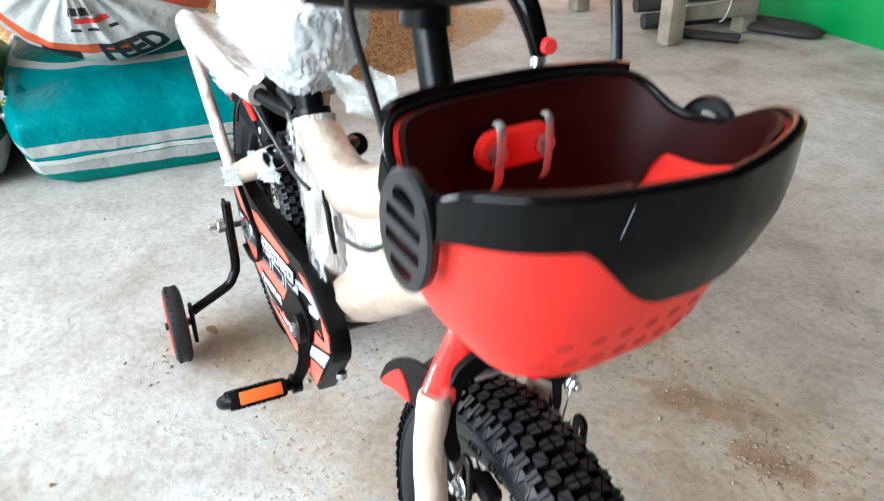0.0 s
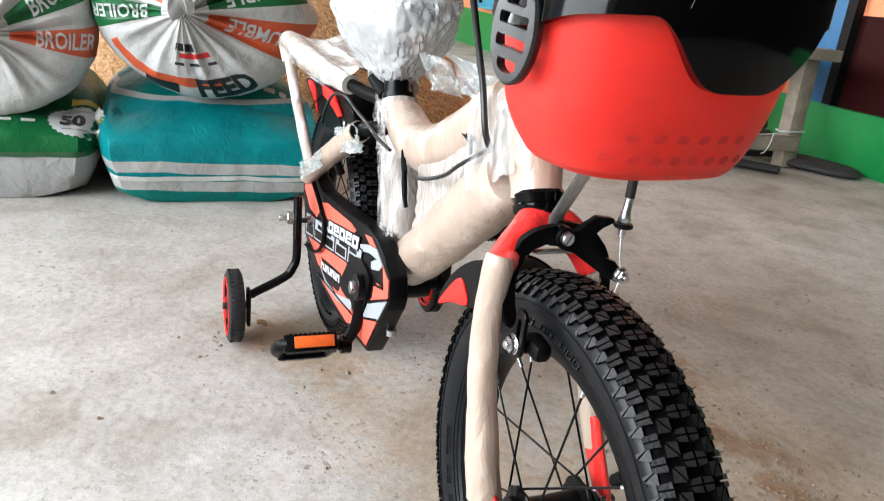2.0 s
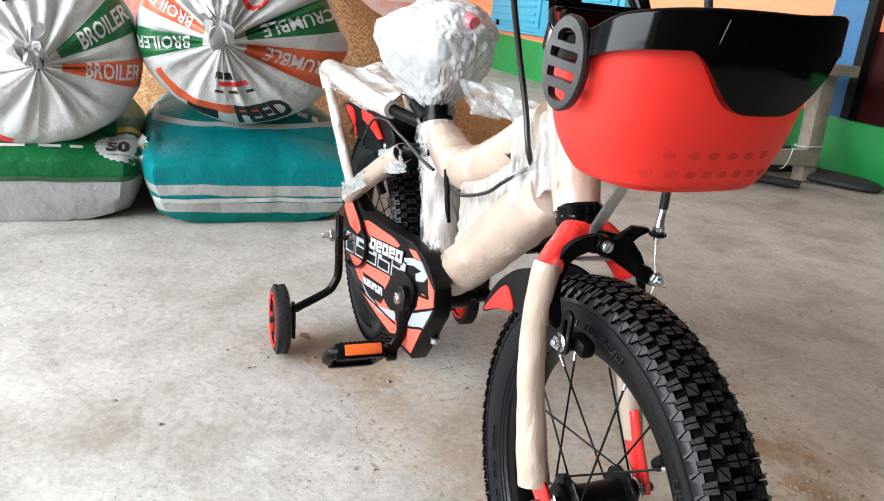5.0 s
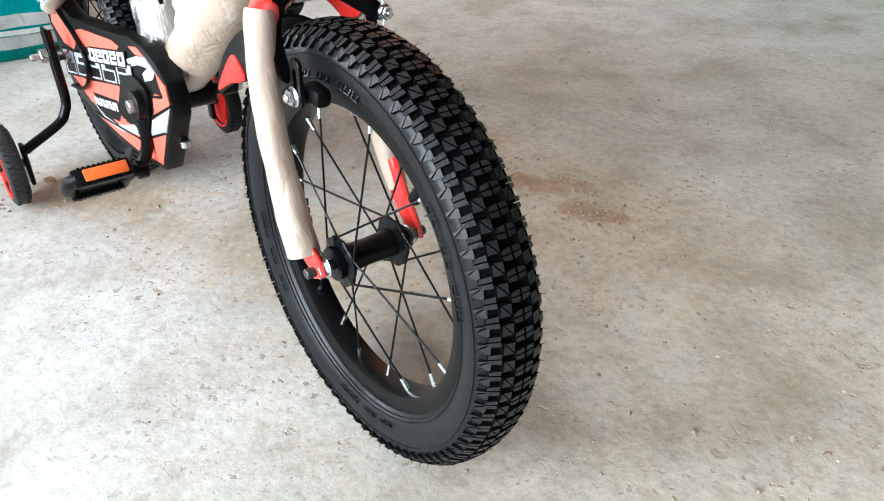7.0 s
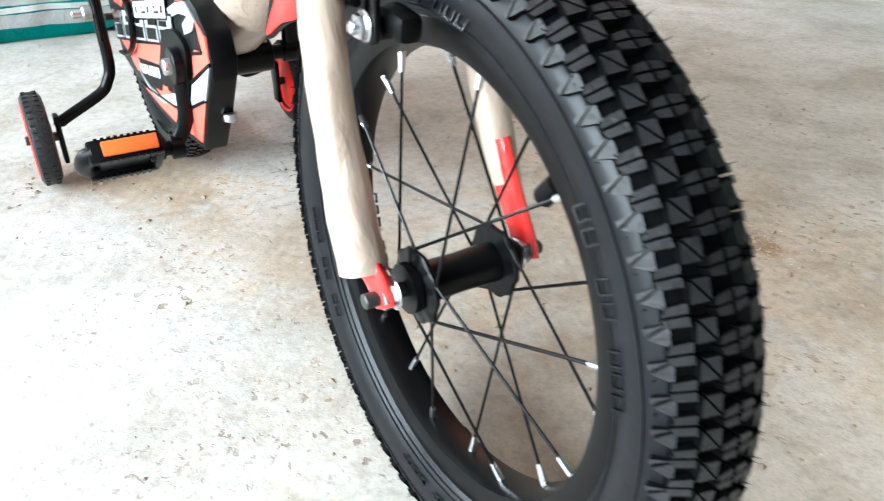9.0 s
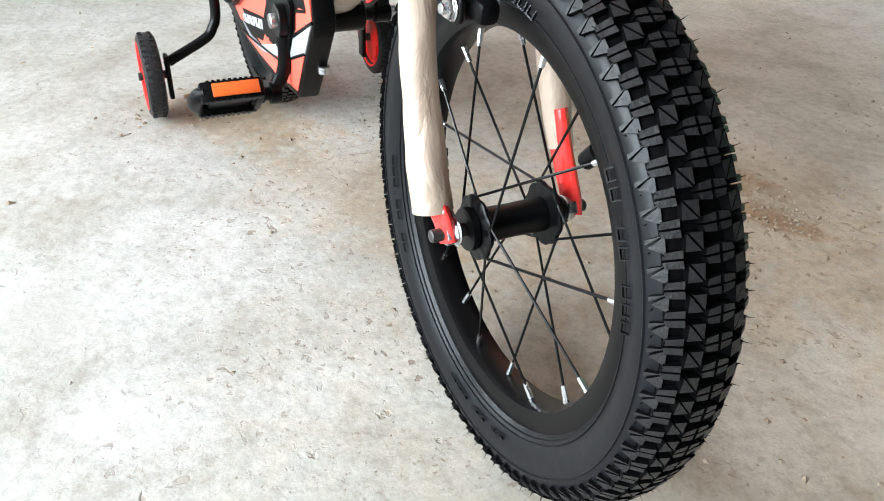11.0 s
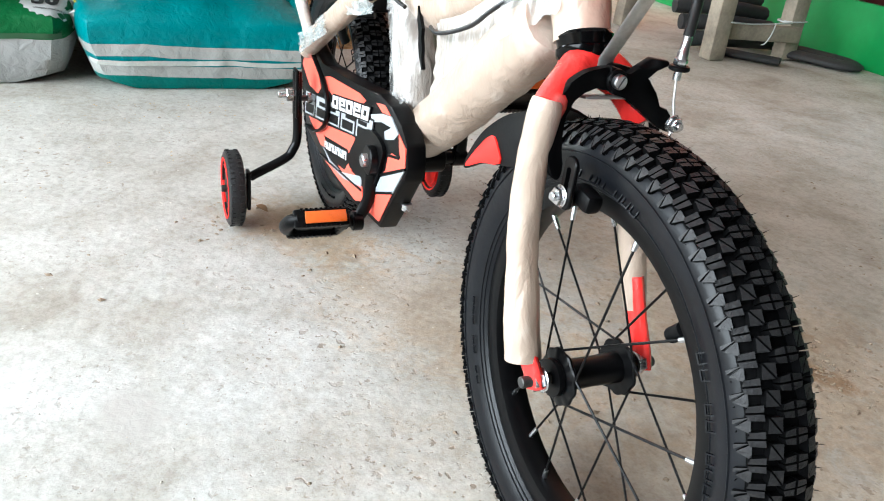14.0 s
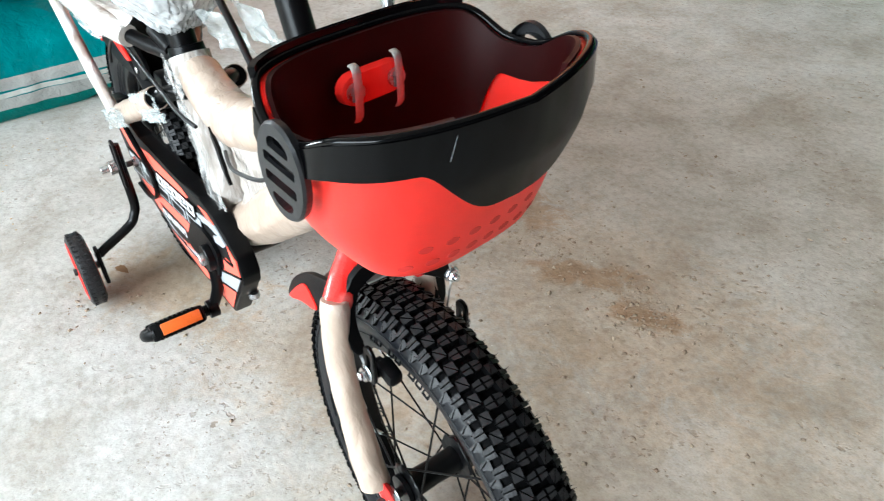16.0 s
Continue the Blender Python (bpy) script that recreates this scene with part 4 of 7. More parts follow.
for k in range(5):
    u = 0.2 * k
    sticker("dark_bar", cell(SMALL, u - 0.01, u + 0.2, -0.1, 1.12), BLACK, 0.0016)
    sticker("white_bar", cell(SMALL, u + 0.008, u + 0.178, 0, 1), WHITESTICK, 0.0019)
    sticker("dark_bar", cell(SMALL, u + 0.065, u + 0.125, 0.30, 0.44 if k % 2 else 0.70), BLACK, 0.0022)
    if k % 2:
        sticker("dark_bar", cell(SMALL, u + 0.065, u + 0.185, 0.60, 0.74), BLACK, 0.0022)
for k in range(7):
    u = k / 7
    sticker("white_bar", cell(TINY, u, u + 0.11, 0.0, 1.0), WHITESTICK, 0.001)
    sticker("dark_bar", cell(TINY, u + 0.04, u + 0.07, 0.0 if k % 2 else 0.4, 0.6 if k % 2 else 1.0), BLACK, 0.0013)
bm = bmesh.new()
plate(bm, smooth_loop([(-0.058, 0.240), (-0.086, 0.212), (-0.103, 0.191), (-0.092, 0.180), (-0.058, 0.187), (-0.02, 0.180), (-0.004, 0.185), (0.024, 0.233), (0.022, 0.249), (-0.014, 0.253)], 4), -0.0515, -0.047)
part("crank_opening", bm, BLACK, guard, "dark opening round the crank")
for x, y, z, ax in ((0.0, -0.03, 0.292, "z"), (0.052, -0.028, 0.19, "z")):
    bm = bmesh.new()
    disc(bm, (x, y, z), 0.0065, -0.004, 0.004, axis=ax, segs=18)
    part("guard_screw", bm, CHROME, guard, "bright screw head")
bm = bmesh.new()
tube(bm, spline([(-0.35, -0.05, 0.284), (-0.29, -0.053, 0.268), (-0.225, -0.053, 0.245), (-0.205, -0.053, 0.218), (-0.222, -0.053, 0.192), (-0.27, -0.053, 0.168), (-0.345, -0.05, 0.152)], 5), 0.0036, 10, flat=0.6)
part("guard_rib", bm, BLACK, guard, "raised black rib")

# cranks and pedals
def crank(sg, angle, label):
    c = V(0, 0, 0.225)
    d = V(math.sin(angle), 0, -math.cos(angle))
    bm = bmesh.new()
    y0, y1 = sg * 0.052, sg * 0.066
    pts = [c + V(0, y0, 0), c + V(0, y0, 0) + d * 0.035, c + V(0, y0 - 0.004 * -sg, 0) + d * 0.055, c + V(0, y1, 0) + d * 0.076]
    tube(bm, spline(pts, 4), [0.0085, 0.007], 12, flat=0.75)
    disc(bm, c, 0.0165 if sg < 0 else 0.01, *sorted((sg * 0.043, sg * 0.06)))
    e = c + V(0, y1, 0) + d * 0.076
    disc(bm, V(e.x, 0, e.z), 0.0115, *sorted((y1 - sg * 0.006, y1 + sg * 0.006)))
    arm = part("crank_arm", bm, PAINTBLACK, bike, label)
    bm = bmesh.new()
    disc(bm, c, 0.0075, *sorted((sg * 0.058, sg * 0.0665)), segs=18)
    part("crank_bolt", bm, CHROME, arm, "bright crank bolt")
    bm = bmesh.new()
    tube(bm, [e, e + V(0, sg * 0.016, 0)], 0.007, 12)
    disc(bm, V(e.x, 0, e.z), 0.0095, *sorted((y1 + sg * 0.012, y1 + sg * 0.026)))
    tilt = Matrix.Translation(e) @ Matrix.Rotation(radians(-38), 4, "Y") @ Matrix.Translation(-e)
    bm.transform(tilt)
    ped = part("pedal", bm, BLACK, bike, "black plastic pedal with an orange reflector")
    yc = e.y + sg * 0.047
    for dx in (-0.026, 0.026):
        bm = bmesh.new()
        box(bm, (e.x + dx, yc, e.z), (0.01, 0.062, 0.021), None, 0.003)
        bm.transform(tilt)
        part("pedal_side", bm, BLACK, ped)
        for k in range(9):
            for dz in (-0.0095, 0.0095):
                bm = bmesh.new()
                box(bm, (e.x + dx, yc - 0.022 + 0.0054 * k, e.z + dz), (0.011, 0.003, 0.0025))
                bm.transform(tilt)
                part("grip_ridge", bm, BLACK, ped, smooth=False)
        bm = bmesh.new()
        box(bm, (e.x + dx + (0.0065 if dx > 0 else -0.0065), yc - sg * 0.004, e.z), (0.003, 0.046, 0.0135), None, 0.0008)
        bm.transform(tilt)
        part("reflector", bm, ORANGE, ped, "orange reflector strip")
    bm = bmesh.new()
    tube(bm, spline([(e.x - 0.026, yc + sg * 0.023, e.z), (e.x - 0.018, yc + sg * 0.031, e.z), (e.x, yc + sg * 0.034, e.z), (e.x + 0.018, yc + sg * 0.031, e.z), (e.x + 0.026, yc + sg * 0.023, e.z)], 4), 0.008, 12)
    box(bm, (e.x, yc, e.z), (0.046, 0.044, 0.01), None, 0.002)
    box(bm, (e.x, yc - sg * 0.029, e.z), (0.052, 0.008, 0.02), None, 0.003)
    bm.transform(tilt)
    part("pedal_cage", bm, BLACK, ped)


crank(-1, radians(-3), "black crank arm pointing down")
crank(1, radians(178), "black crank arm pointing up")

# training wheels
def trainer(sg, label):
    y = sg * 0.168
    x0 = -0.29 if sg < 0 else -0.335
    c = V(x0, y, 0.0755 if sg < 0 else 0.085)
    bm = bmesh.new()
    lathe(bm, [(0.040, -0.0105), (0.049, -0.012), (0.054, -0.0095), (0.0557, -0.005), (0.056, 0.0), (0.0557, 0.005), (0.054, 0.0095), (0.049, 0.012), (0.040, 0.0105)], c, 48, closed=True)
    w = part("training_wheel", bm, RUBBER, bike, label)
    bm = bmesh.new()
    for k in range(40):
        a = 2 * math.pi * k / 40
        for s2 in (-1, 1):
            box(bm, c + V(0.0555 * math.cos(a), s2 * 0.0058, 0.0555 * math.sin(a)), (0.0022, 0.005, 0.0022), Matrix.Rotation(-a, 4, "Y"))
    part("training_tread", bm, RUBBER, w, smooth=False)
    for s2 in (-1, 1):
        bm = bmesh.new()
        lathe(bm, [(0.0412, s2 * 0.009), (0.0420, s2 * 0.0114), (0.0440, s2 * 0.0126), (0.0450, s2 * 0.012), (0.0442, s2 * 0.01), (0.0420, s2 * 0.008)], c, 48, closed=True)
        part("rim_ring", bm, RED, w, "red rim ring")
        bm = bmesh.new()
        lathe(bm, [(0.0, s2 * 0.009), (0.012, s2 * 0.011), (0.03, s2 * 0.0075), (0.041, s2 * 0.007), (0.041, s2 * 0.002), (0.0, s2 * 0.002)], c, 40)
        part("wheel_disc", bm, RED if sg > 0 and s2 < 0 else BLACK, w, "red plastic disc" if sg > 0 and s2 < 0 else "black plastic disc")
        for k in range(3):
            a = radians(90 + 120 * k)
            bm = bmesh.new()
            pts = [(0.030, -0.30), (0.036, -0.5), (0.037, 0.0), (0.036, 0.5), (0.030, 0.30), (0.033, 0.0)]
            o = [(c.x + r * math.cos(a + t), c.z + r * math.sin(a + t)) for r, t in pts]
            plate(bm, o, c.y + s2 * 0.0075, c.y + s2 * 0.0112, 0.0008)
            part("disc_inset", bm, RED, w, "red inset")
    bm = bmesh.new()
    disc(bm, V(c.x, 0, c.z), 0.0055, *sorted((y - sg * 0.02, y + sg * 0.017)), segs=14)
    part("wheel_bolt", bm, DULL, w)
    bm = bmesh.new()
    yi = sg * 0.074
    tube(bm, spline([(-0.304, yi, 0.245), (-0.3, yi, 0.2), (-0.297, yi, 0.15), (-0.295, yi + sg * 0.006, 0.132), (-0.293, yi + sg * 0.018, 0.118), (x0, y - sg * 0.03, 0.095 if sg < 0 else 0.112), (x0, y - sg * 0.024, 0.09 if sg < 0 else 0.108)], 5), 0.0068, 14)
    box(bm, (x0, y - sg * 0.0215, 0.072 if sg < 0 else 0.086), (0.02, 0.006, 0.06), None, 0.002)
    arm = part("training_arm", bm, PAINTBLACK, bike, "bent black steel arm of the training wheel")
    bm = bmesh.new()
    nut(bm, V(-0.303, 0, 0.212), 0.0098, *sorted((sg * 0.079, sg * 0.09)))
    disc(bm, V(-0.303, 0, 0.212), 0.005, *sorted((sg * 0.08, sg * 0.102)), segs=12)
    part("arm_nut", bm, CHROME, arm, "bright axle nut")
    bm = bmesh.new()
    box(bm, (-0.303, sg * 0.076, 0.214), (0.024, 0.005, 0.07), None, 0.002)
    part("arm_plate", bm, PAINTBLACK, arm)


trainer(-1, "small black training wheel with red rim")
trainer(1, "small black training wheel with red rim")

# fork, crown and headset
for sg in (-1, 1):
    bm = bmesh.new()
    tip = (0.321, 0.033, 0.394), (0.3325, 0.0485, 0.3845)
    if sg > 0:
        tip = (0.314, 0.027, 0.392), (0.323, 0.037, 0.374)
    tube(bm, spline([(0.297, sg * 0.002, 0.410), (0.308, sg * 0.015, 0.403)] + [(x, sg * y, z) for x, y, z in tip], 6), [0.0150, 0.0112], 18, rough=0.05)
    part("fork_shoulder", bm, REDPAINT, bike, "red fork shoulder under clear film")
    leg = [(0.3334, 0.0492, 0.3925), (0.3338, 0.0500, 0.386), (0.3345, 0.0522, 0.352), (0.336, 0.0525, 0.315), (0.3445, 0.0525, 0.278), (0.3565, 0.0525, 0.243), (0.3665, 0.0515, 0.212)]
    if sg > 0:
        leg = [(0.3212, 0.0375, 0.378), (0.3225, 0.0385, 0.371), (0.3275, 0.0400, 0.345), (0.3345, 0.0410, 0.314), (0.343, 0.0420, 0.284), (0.3515, 0.0430, 0.260), (0.361, 0.0440, 0.238)]
    wrapped("fork_leg", [(x, sg * y, z) for x, y, z in leg], [0.0092, 0.0113, 0.0112, 0.0110, 0.0114, 0.0130, 0.0138] if sg < 0 else [0.0092, 0.0113, 0.0112, 0.0110, 0.0108, 0.0098, 0.0085], "fork leg in brown paper with a ragged end", PAPER, 0.07)
    bm = bmesh.new()
    low = [(0.3515, 0.0415, 0.262), (0.3605, 0.0430, 0.242), (0.369, 0.0448, 0.224)] if sg > 0 else [(0.360, -0.051, 0.230), (0.3665, -0.050, 0.218)]
    tube(bm, spline(low + [(0.3755, sg * 0.0475, 0.207), (0.3815, sg * 0.0465, 0.196)], 4), [0.0115, 0.0098], 14, flat=0.55, up=(0, 1, 0), rough=0.05)
    part("fork_end", bm, REDPAINT, bike, "red fork end under torn film")
bm = bmesh.new()
tube(bm, [(at_axis(0.396), 0, 0.396), (at_axis(0.416), 0, 0.416)], [0.0175, 0.0178], 20)
part("fork_crown", bm, REDPAINT, bike, "red fork crown under clear film")
bm = bmesh.new()
a, b = V(at_axis(0.4095) + 0.003, 0, 0.4095), V(at_axis(0.4265) + 0.003, 0, 0.4265)
tube(bm, [a, a + (b - a) * 0.15, a + (b - a) * 0.42, a + (b - a) * 0.48, a + (b - a) * 0.85, b], [0.0185, 0.0205, 0.0205, 0.0192, 0.0205, 0.0185], 28)
part("headset", bm, GLOSS, bike, "black headset ring")

# basket stay and brake
bm = bmesh.new()
tube(bm, [(0.3195, 0.0, 0.396), (0.3195, 0.0, 0.4165), (0.326, 0.001, 0.428), (0.342, 0.003, 0.456), (0.36, 0.006, 0.486)], 0.0064, 10, flat=0.2, up=(1, 0, 0))
part("basket_stay", bm, STEEL, bike, "flat steel basket stay")
P = V(0.3325, 0.0, 0.4055)


def arm_plate(bm, outline, x0, x1, rounding=3):
    """A flat pressed arm: an outline in y and z, leaning forward as it goes down."""
    plate(bm, [(-y, z) for y, z in smooth_loop(outline, rounding)], x0, x1, 0.0012)
    for v in bm.verts:
        x, y, z = v.co
        v.co = V(y + 0.2 * (0.404 - z), -x, z)
    return bm


HOOK = [(0.0, 0.4130), (-0.014, 0.4125), (-0.026, 0.4090), (-0.0375, 0.4005), (-0.0455, 0.385), (-0.0475, 0.365), (-0.0455, 0.346), (-0.039, 0.341),
        (-0.0355, 0.348), (-0.0375, 0.360), (-0.0375, 0.374), (-0.034, 0.388), (-0.024, 0.3985), (-0.01, 0.4005), (0.0, 0.3975)]
bm = arm_plate(bmesh.new(), HOOK, 0.3290, 0.3350)
brake = part("brake_caliper", bm, BLACK, bike, "black side-pull brake caliper")
bm = arm_plate(bmesh.new(), [(-y, z) for y, z in HOOK], 0.3215, 0.3270)
part("brake_arm", bm, BLACK, brake, "black inner brake arm")
bm = arm_plate(bmesh.new(), [(-0.006, 0.4145), (0.004, 0.4125), (0.0095, 0.4085), (0.017, 0.4150), (0.027, 0.4205), (0.041, 0.4190), (0.042, 0.4155), (0.031, 0.4135), (0.022, 0.407), (0.0205, 0.4025),
                             (0.035, 0.389), (0.044, 0.3875), (0.0505, 0.380), (0.0465, 0.3715), (0.038, 0.3745), (0.022, 0.385), (0.010, 0.3945), (-0.003, 0.3970)], 0.3305, 0.3370, 1)
part("brake_arm", bm, BLACK, brake, "black forked outer brake arm")
bm = bmesh.new()
disc(bm, P, 0.0078, -0.008, 0.0046, axis="x", segs=28)
part("brake_boss", bm, BLACK, brake)
bm = bmesh.new()
disc(bm, (0.3425, 0.043, 0.4165), 0.0072, -0.0016, 0.0016, axis="z", segs=20)
part("cable_stop", bm, BLACK, brake)
bm = bmesh.new()
disc(bm, P + V(0.006, 0, 0), 0.0050, -0.003, 0.0028, axis="x", segs=26)
bolt = part("brake_bolt", bm, CHROME, brake, "bright slotted bolt")
bm = bmesh.new()
box(bm, P + V(0.0087, 0, 0), (0.0008, 0.0084, 0.0011), Matrix.Rotation(radians(62), 4, "X"))
part("bolt_slot", bm, DARKSTICK, bolt, smooth=False)
for r, x0, x1, seg in ((0.0066, 0.348, 0.350, 24), (0.0052, 0.350, 0.354, 6), (0.0028, 0.354, 0.357, 16)):
    bm = bmesh.new()
    lathe(bm, [(r * 0.92, x0), (r, x0 + 0.0006), (r, x1 - 0.0006), (r * 0.9, x1)], (0, 0.0445, 0.3795), seg, axis="x")
    part("cable_clamp", bm, CHROME, brake, "bright cable clamp nut")
for sg in (-1, 1):
    # slotted strip that carries the pad
    bm = bmesh.new()
    n = 24
    loops = []
    for r, h, y in ((0.0062, 0.0115, 0.0405), (0.0068, 0.0115, 0.0412), (0.0068, 0.0115, 0.0432), (0.0062, 0.0115, 0.0438), (0.0026, 0.0085, 0.0438), (0.0026, 0.0085, 0.0405)):
        loops.append([bm.verts.new((0.3655 + r * math.cos(2 * math.pi * k / n), sg * y, 0.3465 + (h if math.sin(2 * math.pi * (k + 0.5) / n) > 0 else -h) + r * math.sin(2 * math.pi * k / n))) for k in range(n)])
    for p, q in zip(loops, loops[1:] + loops[:1]):
        for k in range(n):
            bm.faces.new((p[k], p[(k + 1) % n], q[(k + 1) % n], q[k]))
    part("pad_plate", bm, PAINTBLACK, brake, "slotted black brake plate")
    bm = bmesh.new()
    disc(bm, V(0.362, 0, 0.3365), 0.0076, *sorted((sg * 0.0436, sg * 0.045)), segs=24)
    nut(bm, V(0.362, 0, 0.3365), 0.0064, *sorted((sg * 0.0445, sg * 0.0482)))
    disc(bm, V(0.362, 0, 0.3365), 0.0032, *sorted((sg * 0.046, sg * 0.0515)), segs=14)
    part("pad_nut", bm, CHROME, brake, "bright pad nut and washer")
    bm = bmesh.new()
    box(bm, (0.3725, sg * 0.031, 0.3385), (0.022, 0.013, 0.0135), Matrix.Rotation(radians(8), 4, "Y"), 0.004)
    tube(bm, [(0.362, sg * 0.03, 0.3365), (0.362, sg * 0.042, 0.3365)], 0.0075, 12)
    part("brake_pad", bm, BLACK, brake, "black rubber brake pad")
bm = bmesh.new()
tube(bm, [(0.3425, 0.043, 0.4085), (0.3425, 0.043, 0.4185)], 0.0028, 14)
nut(bm, (0.3425, 0.043, 0.4182), 0.0048, 0, 0.0048, axis="z")
tube(bm, [(0.3425, 0.043, 0.423), (0.3425, 0.043, 0.4275), (0.3428, 0.043, 0.4278), (0.343, 0.0435, 0.439)], [0.0038, 0.0038, 0.0032, 0.003], 14)
part("cable_adjuster", bm, CHROME, brake, "bright barrel adjuster")
bm = bmesh.new()
tube(bm, spline([(0.3425, 0.043, 0.409), (0.345, 0.0435, 0.394), (0.349, 0.0445, 0.380), (0.351, 0.041, 0.368), (0.353, 0.0365, 0.352)], 4), 0.0008, 6)
part("brake_wire", bm, STEEL, brake, "bare brake wire")

# mudguards
def mudguard(name, centre, a0, a1, r, half, label, tail=0.0):
    bm = bmesh.new()
    n = 22
    rows = []
    for i in range(n + 1):
        t = i / n
        a = a0 + (a1 - a0) * t
        wdt = half * (1 - 0.25 * t * (1 if tail else 0))
        rr = r + tail * t * t
        c = Vector(centre)
        row = []
        for off in (0.0, 0.0025):
            line = []
            for k in range(9):
                u = -1 + 2 * k / 8
                line.append(bm.verts.new(c + V((rr + off - 0.014 * u * u) * math.cos(a), wdt * u, (rr + off - 0.014 * u * u) * math.sin(a))))
            row.append(line)
        rows.append(row)
    for p, q in zip(rows, rows[1:]):
        for s in (0, 1):
            for k in range(8):
                bm.faces.new((p[s][k], p[s][k + 1], q[s][k + 1], q[s][k]))
        for k in (0, 8):
            bm.faces.new((p[0][k], p[1][k], q[1][k], q[0][k]))
    for row in (rows[0], rows[-1]):
        for k in range(8):
            bm.faces.new((row[0][k], row[0][k + 1], row[1][k + 1], row[1][k]))
    return part(name, bm, [BLACK, RED], bike, label)


mg = mudguard("front_mudguard", FRONT, radians(121), radians(143), 0.195, 0.029, "black front mudguard with red panels")
bm = bmesh.new()
box(bm, (0.330, 0.004, 0.3930), (0.010, 0.050, 0.002), Matrix.Rotation(radians(-8), 4, "Y"), 0.0006)
part("mudguard_bracket", bm, STEEL, mg, "flat steel mudguard bracket")
for sg in (-1,):
    bm = bmesh.new()
    o = smooth_loop([(0.305, 0.372), (0.27, 0.3635), (0.245, 0.351), (0.219, 0.331), (0.201, 0.309), (0.193, 0.290), (0.222, 0.305), (0.258, 0.317), (0.275, 0.322), (0.31, 0.335)], 4)
    plate(bm, o, sg * 0.029, sg * 0.033, 0.001)
    part("mudguard_fin", bm, BLACK, mg, "black side fin")
    bm = bmesh.new()
    plate(bm, smooth_loop([(0.238, 0.335), (0.216, 0.316), (0.198, 0.294), (0.227, 0.308), (0.257, 0.318), (0.250, 0.330)], 3), *sorted((sg * 0.0325, sg * 0.0345)), 0.0004)
    part("fin_panel", bm, RED, mg, "red panel")
mg = mudguard("rear_mudguard", REAR, radians(50), radians(128), 0.205, 0.034, "black rear mudguard with red stripes")
for sg in (-1, 1):
    bm = bmesh.new()
    o = [(REAR.x + r * math.cos(radians(a)), REAR.z + r * math.sin(radians(a))) for r, a in ((0.208, 62), (0.211, 80), (0.209, 100), (0.193, 97), (0.19, 80), (0.195, 66))]
    plate(bm, o, sg * 0.032, sg * 0.0355, 0.0008)
    part("red_stripe", bm, RED, mg, "red stripe")
    bm = bmesh.new()
    o = smooth_loop([(-0.505, 0.397), (-0.396, 0.409), (-0.25, 0.4135), (-0.185, 0.405), (-0.165, 0.388), (-0.196, 0.368), (-0.26, 0.356), (-0.334, 0.352), (-0.40, 0.362), (-0.46, 0.378)], 3)
    plate(bm, o, sg * 0.026, sg * 0.031, 0.001)
    part("rear_fin", bm, BLACK, mg, "black side panel of the rear mudguard")
    bm = bmesh.new()
    plate(bm, smooth_loop([(-0.48, 0.396), (-0.43, 0.400), (-0.405, 0.382), (-0.39, 0.3585), (-0.405, 0.3655), (-0.43, 0.378)], 3), *sorted((sg * 0.0305, sg * 0.0328)), 0.0004)
    part("fin_stripe", bm, RED, mg, "red stripe on the side panel")
    bm = bmesh.new()
    disc(bm, (-0.212, 0, 0.376), 0.0045, *sorted((sg * 0.031, sg * 0.0335)))
    part("fin_screw", bm, STEEL, mg, "small steel screw")
bm = bmesh.new()
tube(bm, spline([(-0.13, -0.02, 0.36), (-0.15, -0.045, 0.355), (-0.175, -0.048, 0.335), (-0.18, -0.04, 0.315)], 4), 0.006, 10)
box(bm, (-0.15, 0, 0.375), (0.03, 0.05, 0.03), None, 0.004)
part("rear_brake", bm, PAINTBLACK, bike, "black rear brake")

# cables
for pts, r in (([(0.235, -0.06, 0.66), (0.226, -0.055, 0.6), (0.22, -0.04, 0.545), (0.228, -0.031, 0.498), (0.24, -0.029, 0.462), (0.236, -0.02, 0.445)], 0.0028),
               ([(0.23, -0.022, 0.444), (0.2, -0.031, 0.424), (0.174, -0.033, 0.408), (0.135, -0.034, 0.394), (0.1, -0.034, 0.386), (0.065, -0.026, 0.384)], 0.002),
               ([(0.014, -0.035, 0.393), (-0.016, -0.042, 0.4), (-0.062, -0.043, 0.408), (-0.118, -0.043, 0.414), (-0.175, -0.043, 0.4205), (-0.24, -0.043, 0.411), (-0.288, -0.043, 0.381), (-0.303, -0.043, 0.360)], 0.0022),
               ([(0.343, 0.0435, 0.438), (0.342, 0.046, 0.48), (0.31, 0.08, 0.56), (0.27, 0.1, 0.63), (0.24, 0.115, 0.665)], 0.0036)):
    bm = bmesh.new()
    tube(bm, spline(pts, 8), r, 10)
    part("brake_cable", bm, CABLE, bike, "black brake cable")

# stem and handlebar
bm = bmesh.new()
tube(bm, [(at_axis(0.52), 0, 0.515), (at_axis(0.6), 0, 0.6)], 0.0115, 16)
tube(bm, [(at_axis(0.6), 0, 0.588), (at_axis(0.6), 0, 0.62)], [0.017, 0.015], 16)
disc(bm, (at_axis(0.53), 0, 0.53), 0.019, -0.01, 0.006, axis="z")
part("stem", bm, PAINTBLACK, bike, "black handlebar stem")
bm = bmesh.new()
tube(bm, spline([(0.16, -0.25, 0.675), (0.17, -0.17, 0.668), (0.2, -0.09, 0.63), (0.215, -0.04, 0.617), (0.215, 0.04, 0.617), (0.2, 0.09, 0.63), (0.17, 0.17, 0.668), (0.16, 0.25, 0.675)], 6), 0.011, 14)
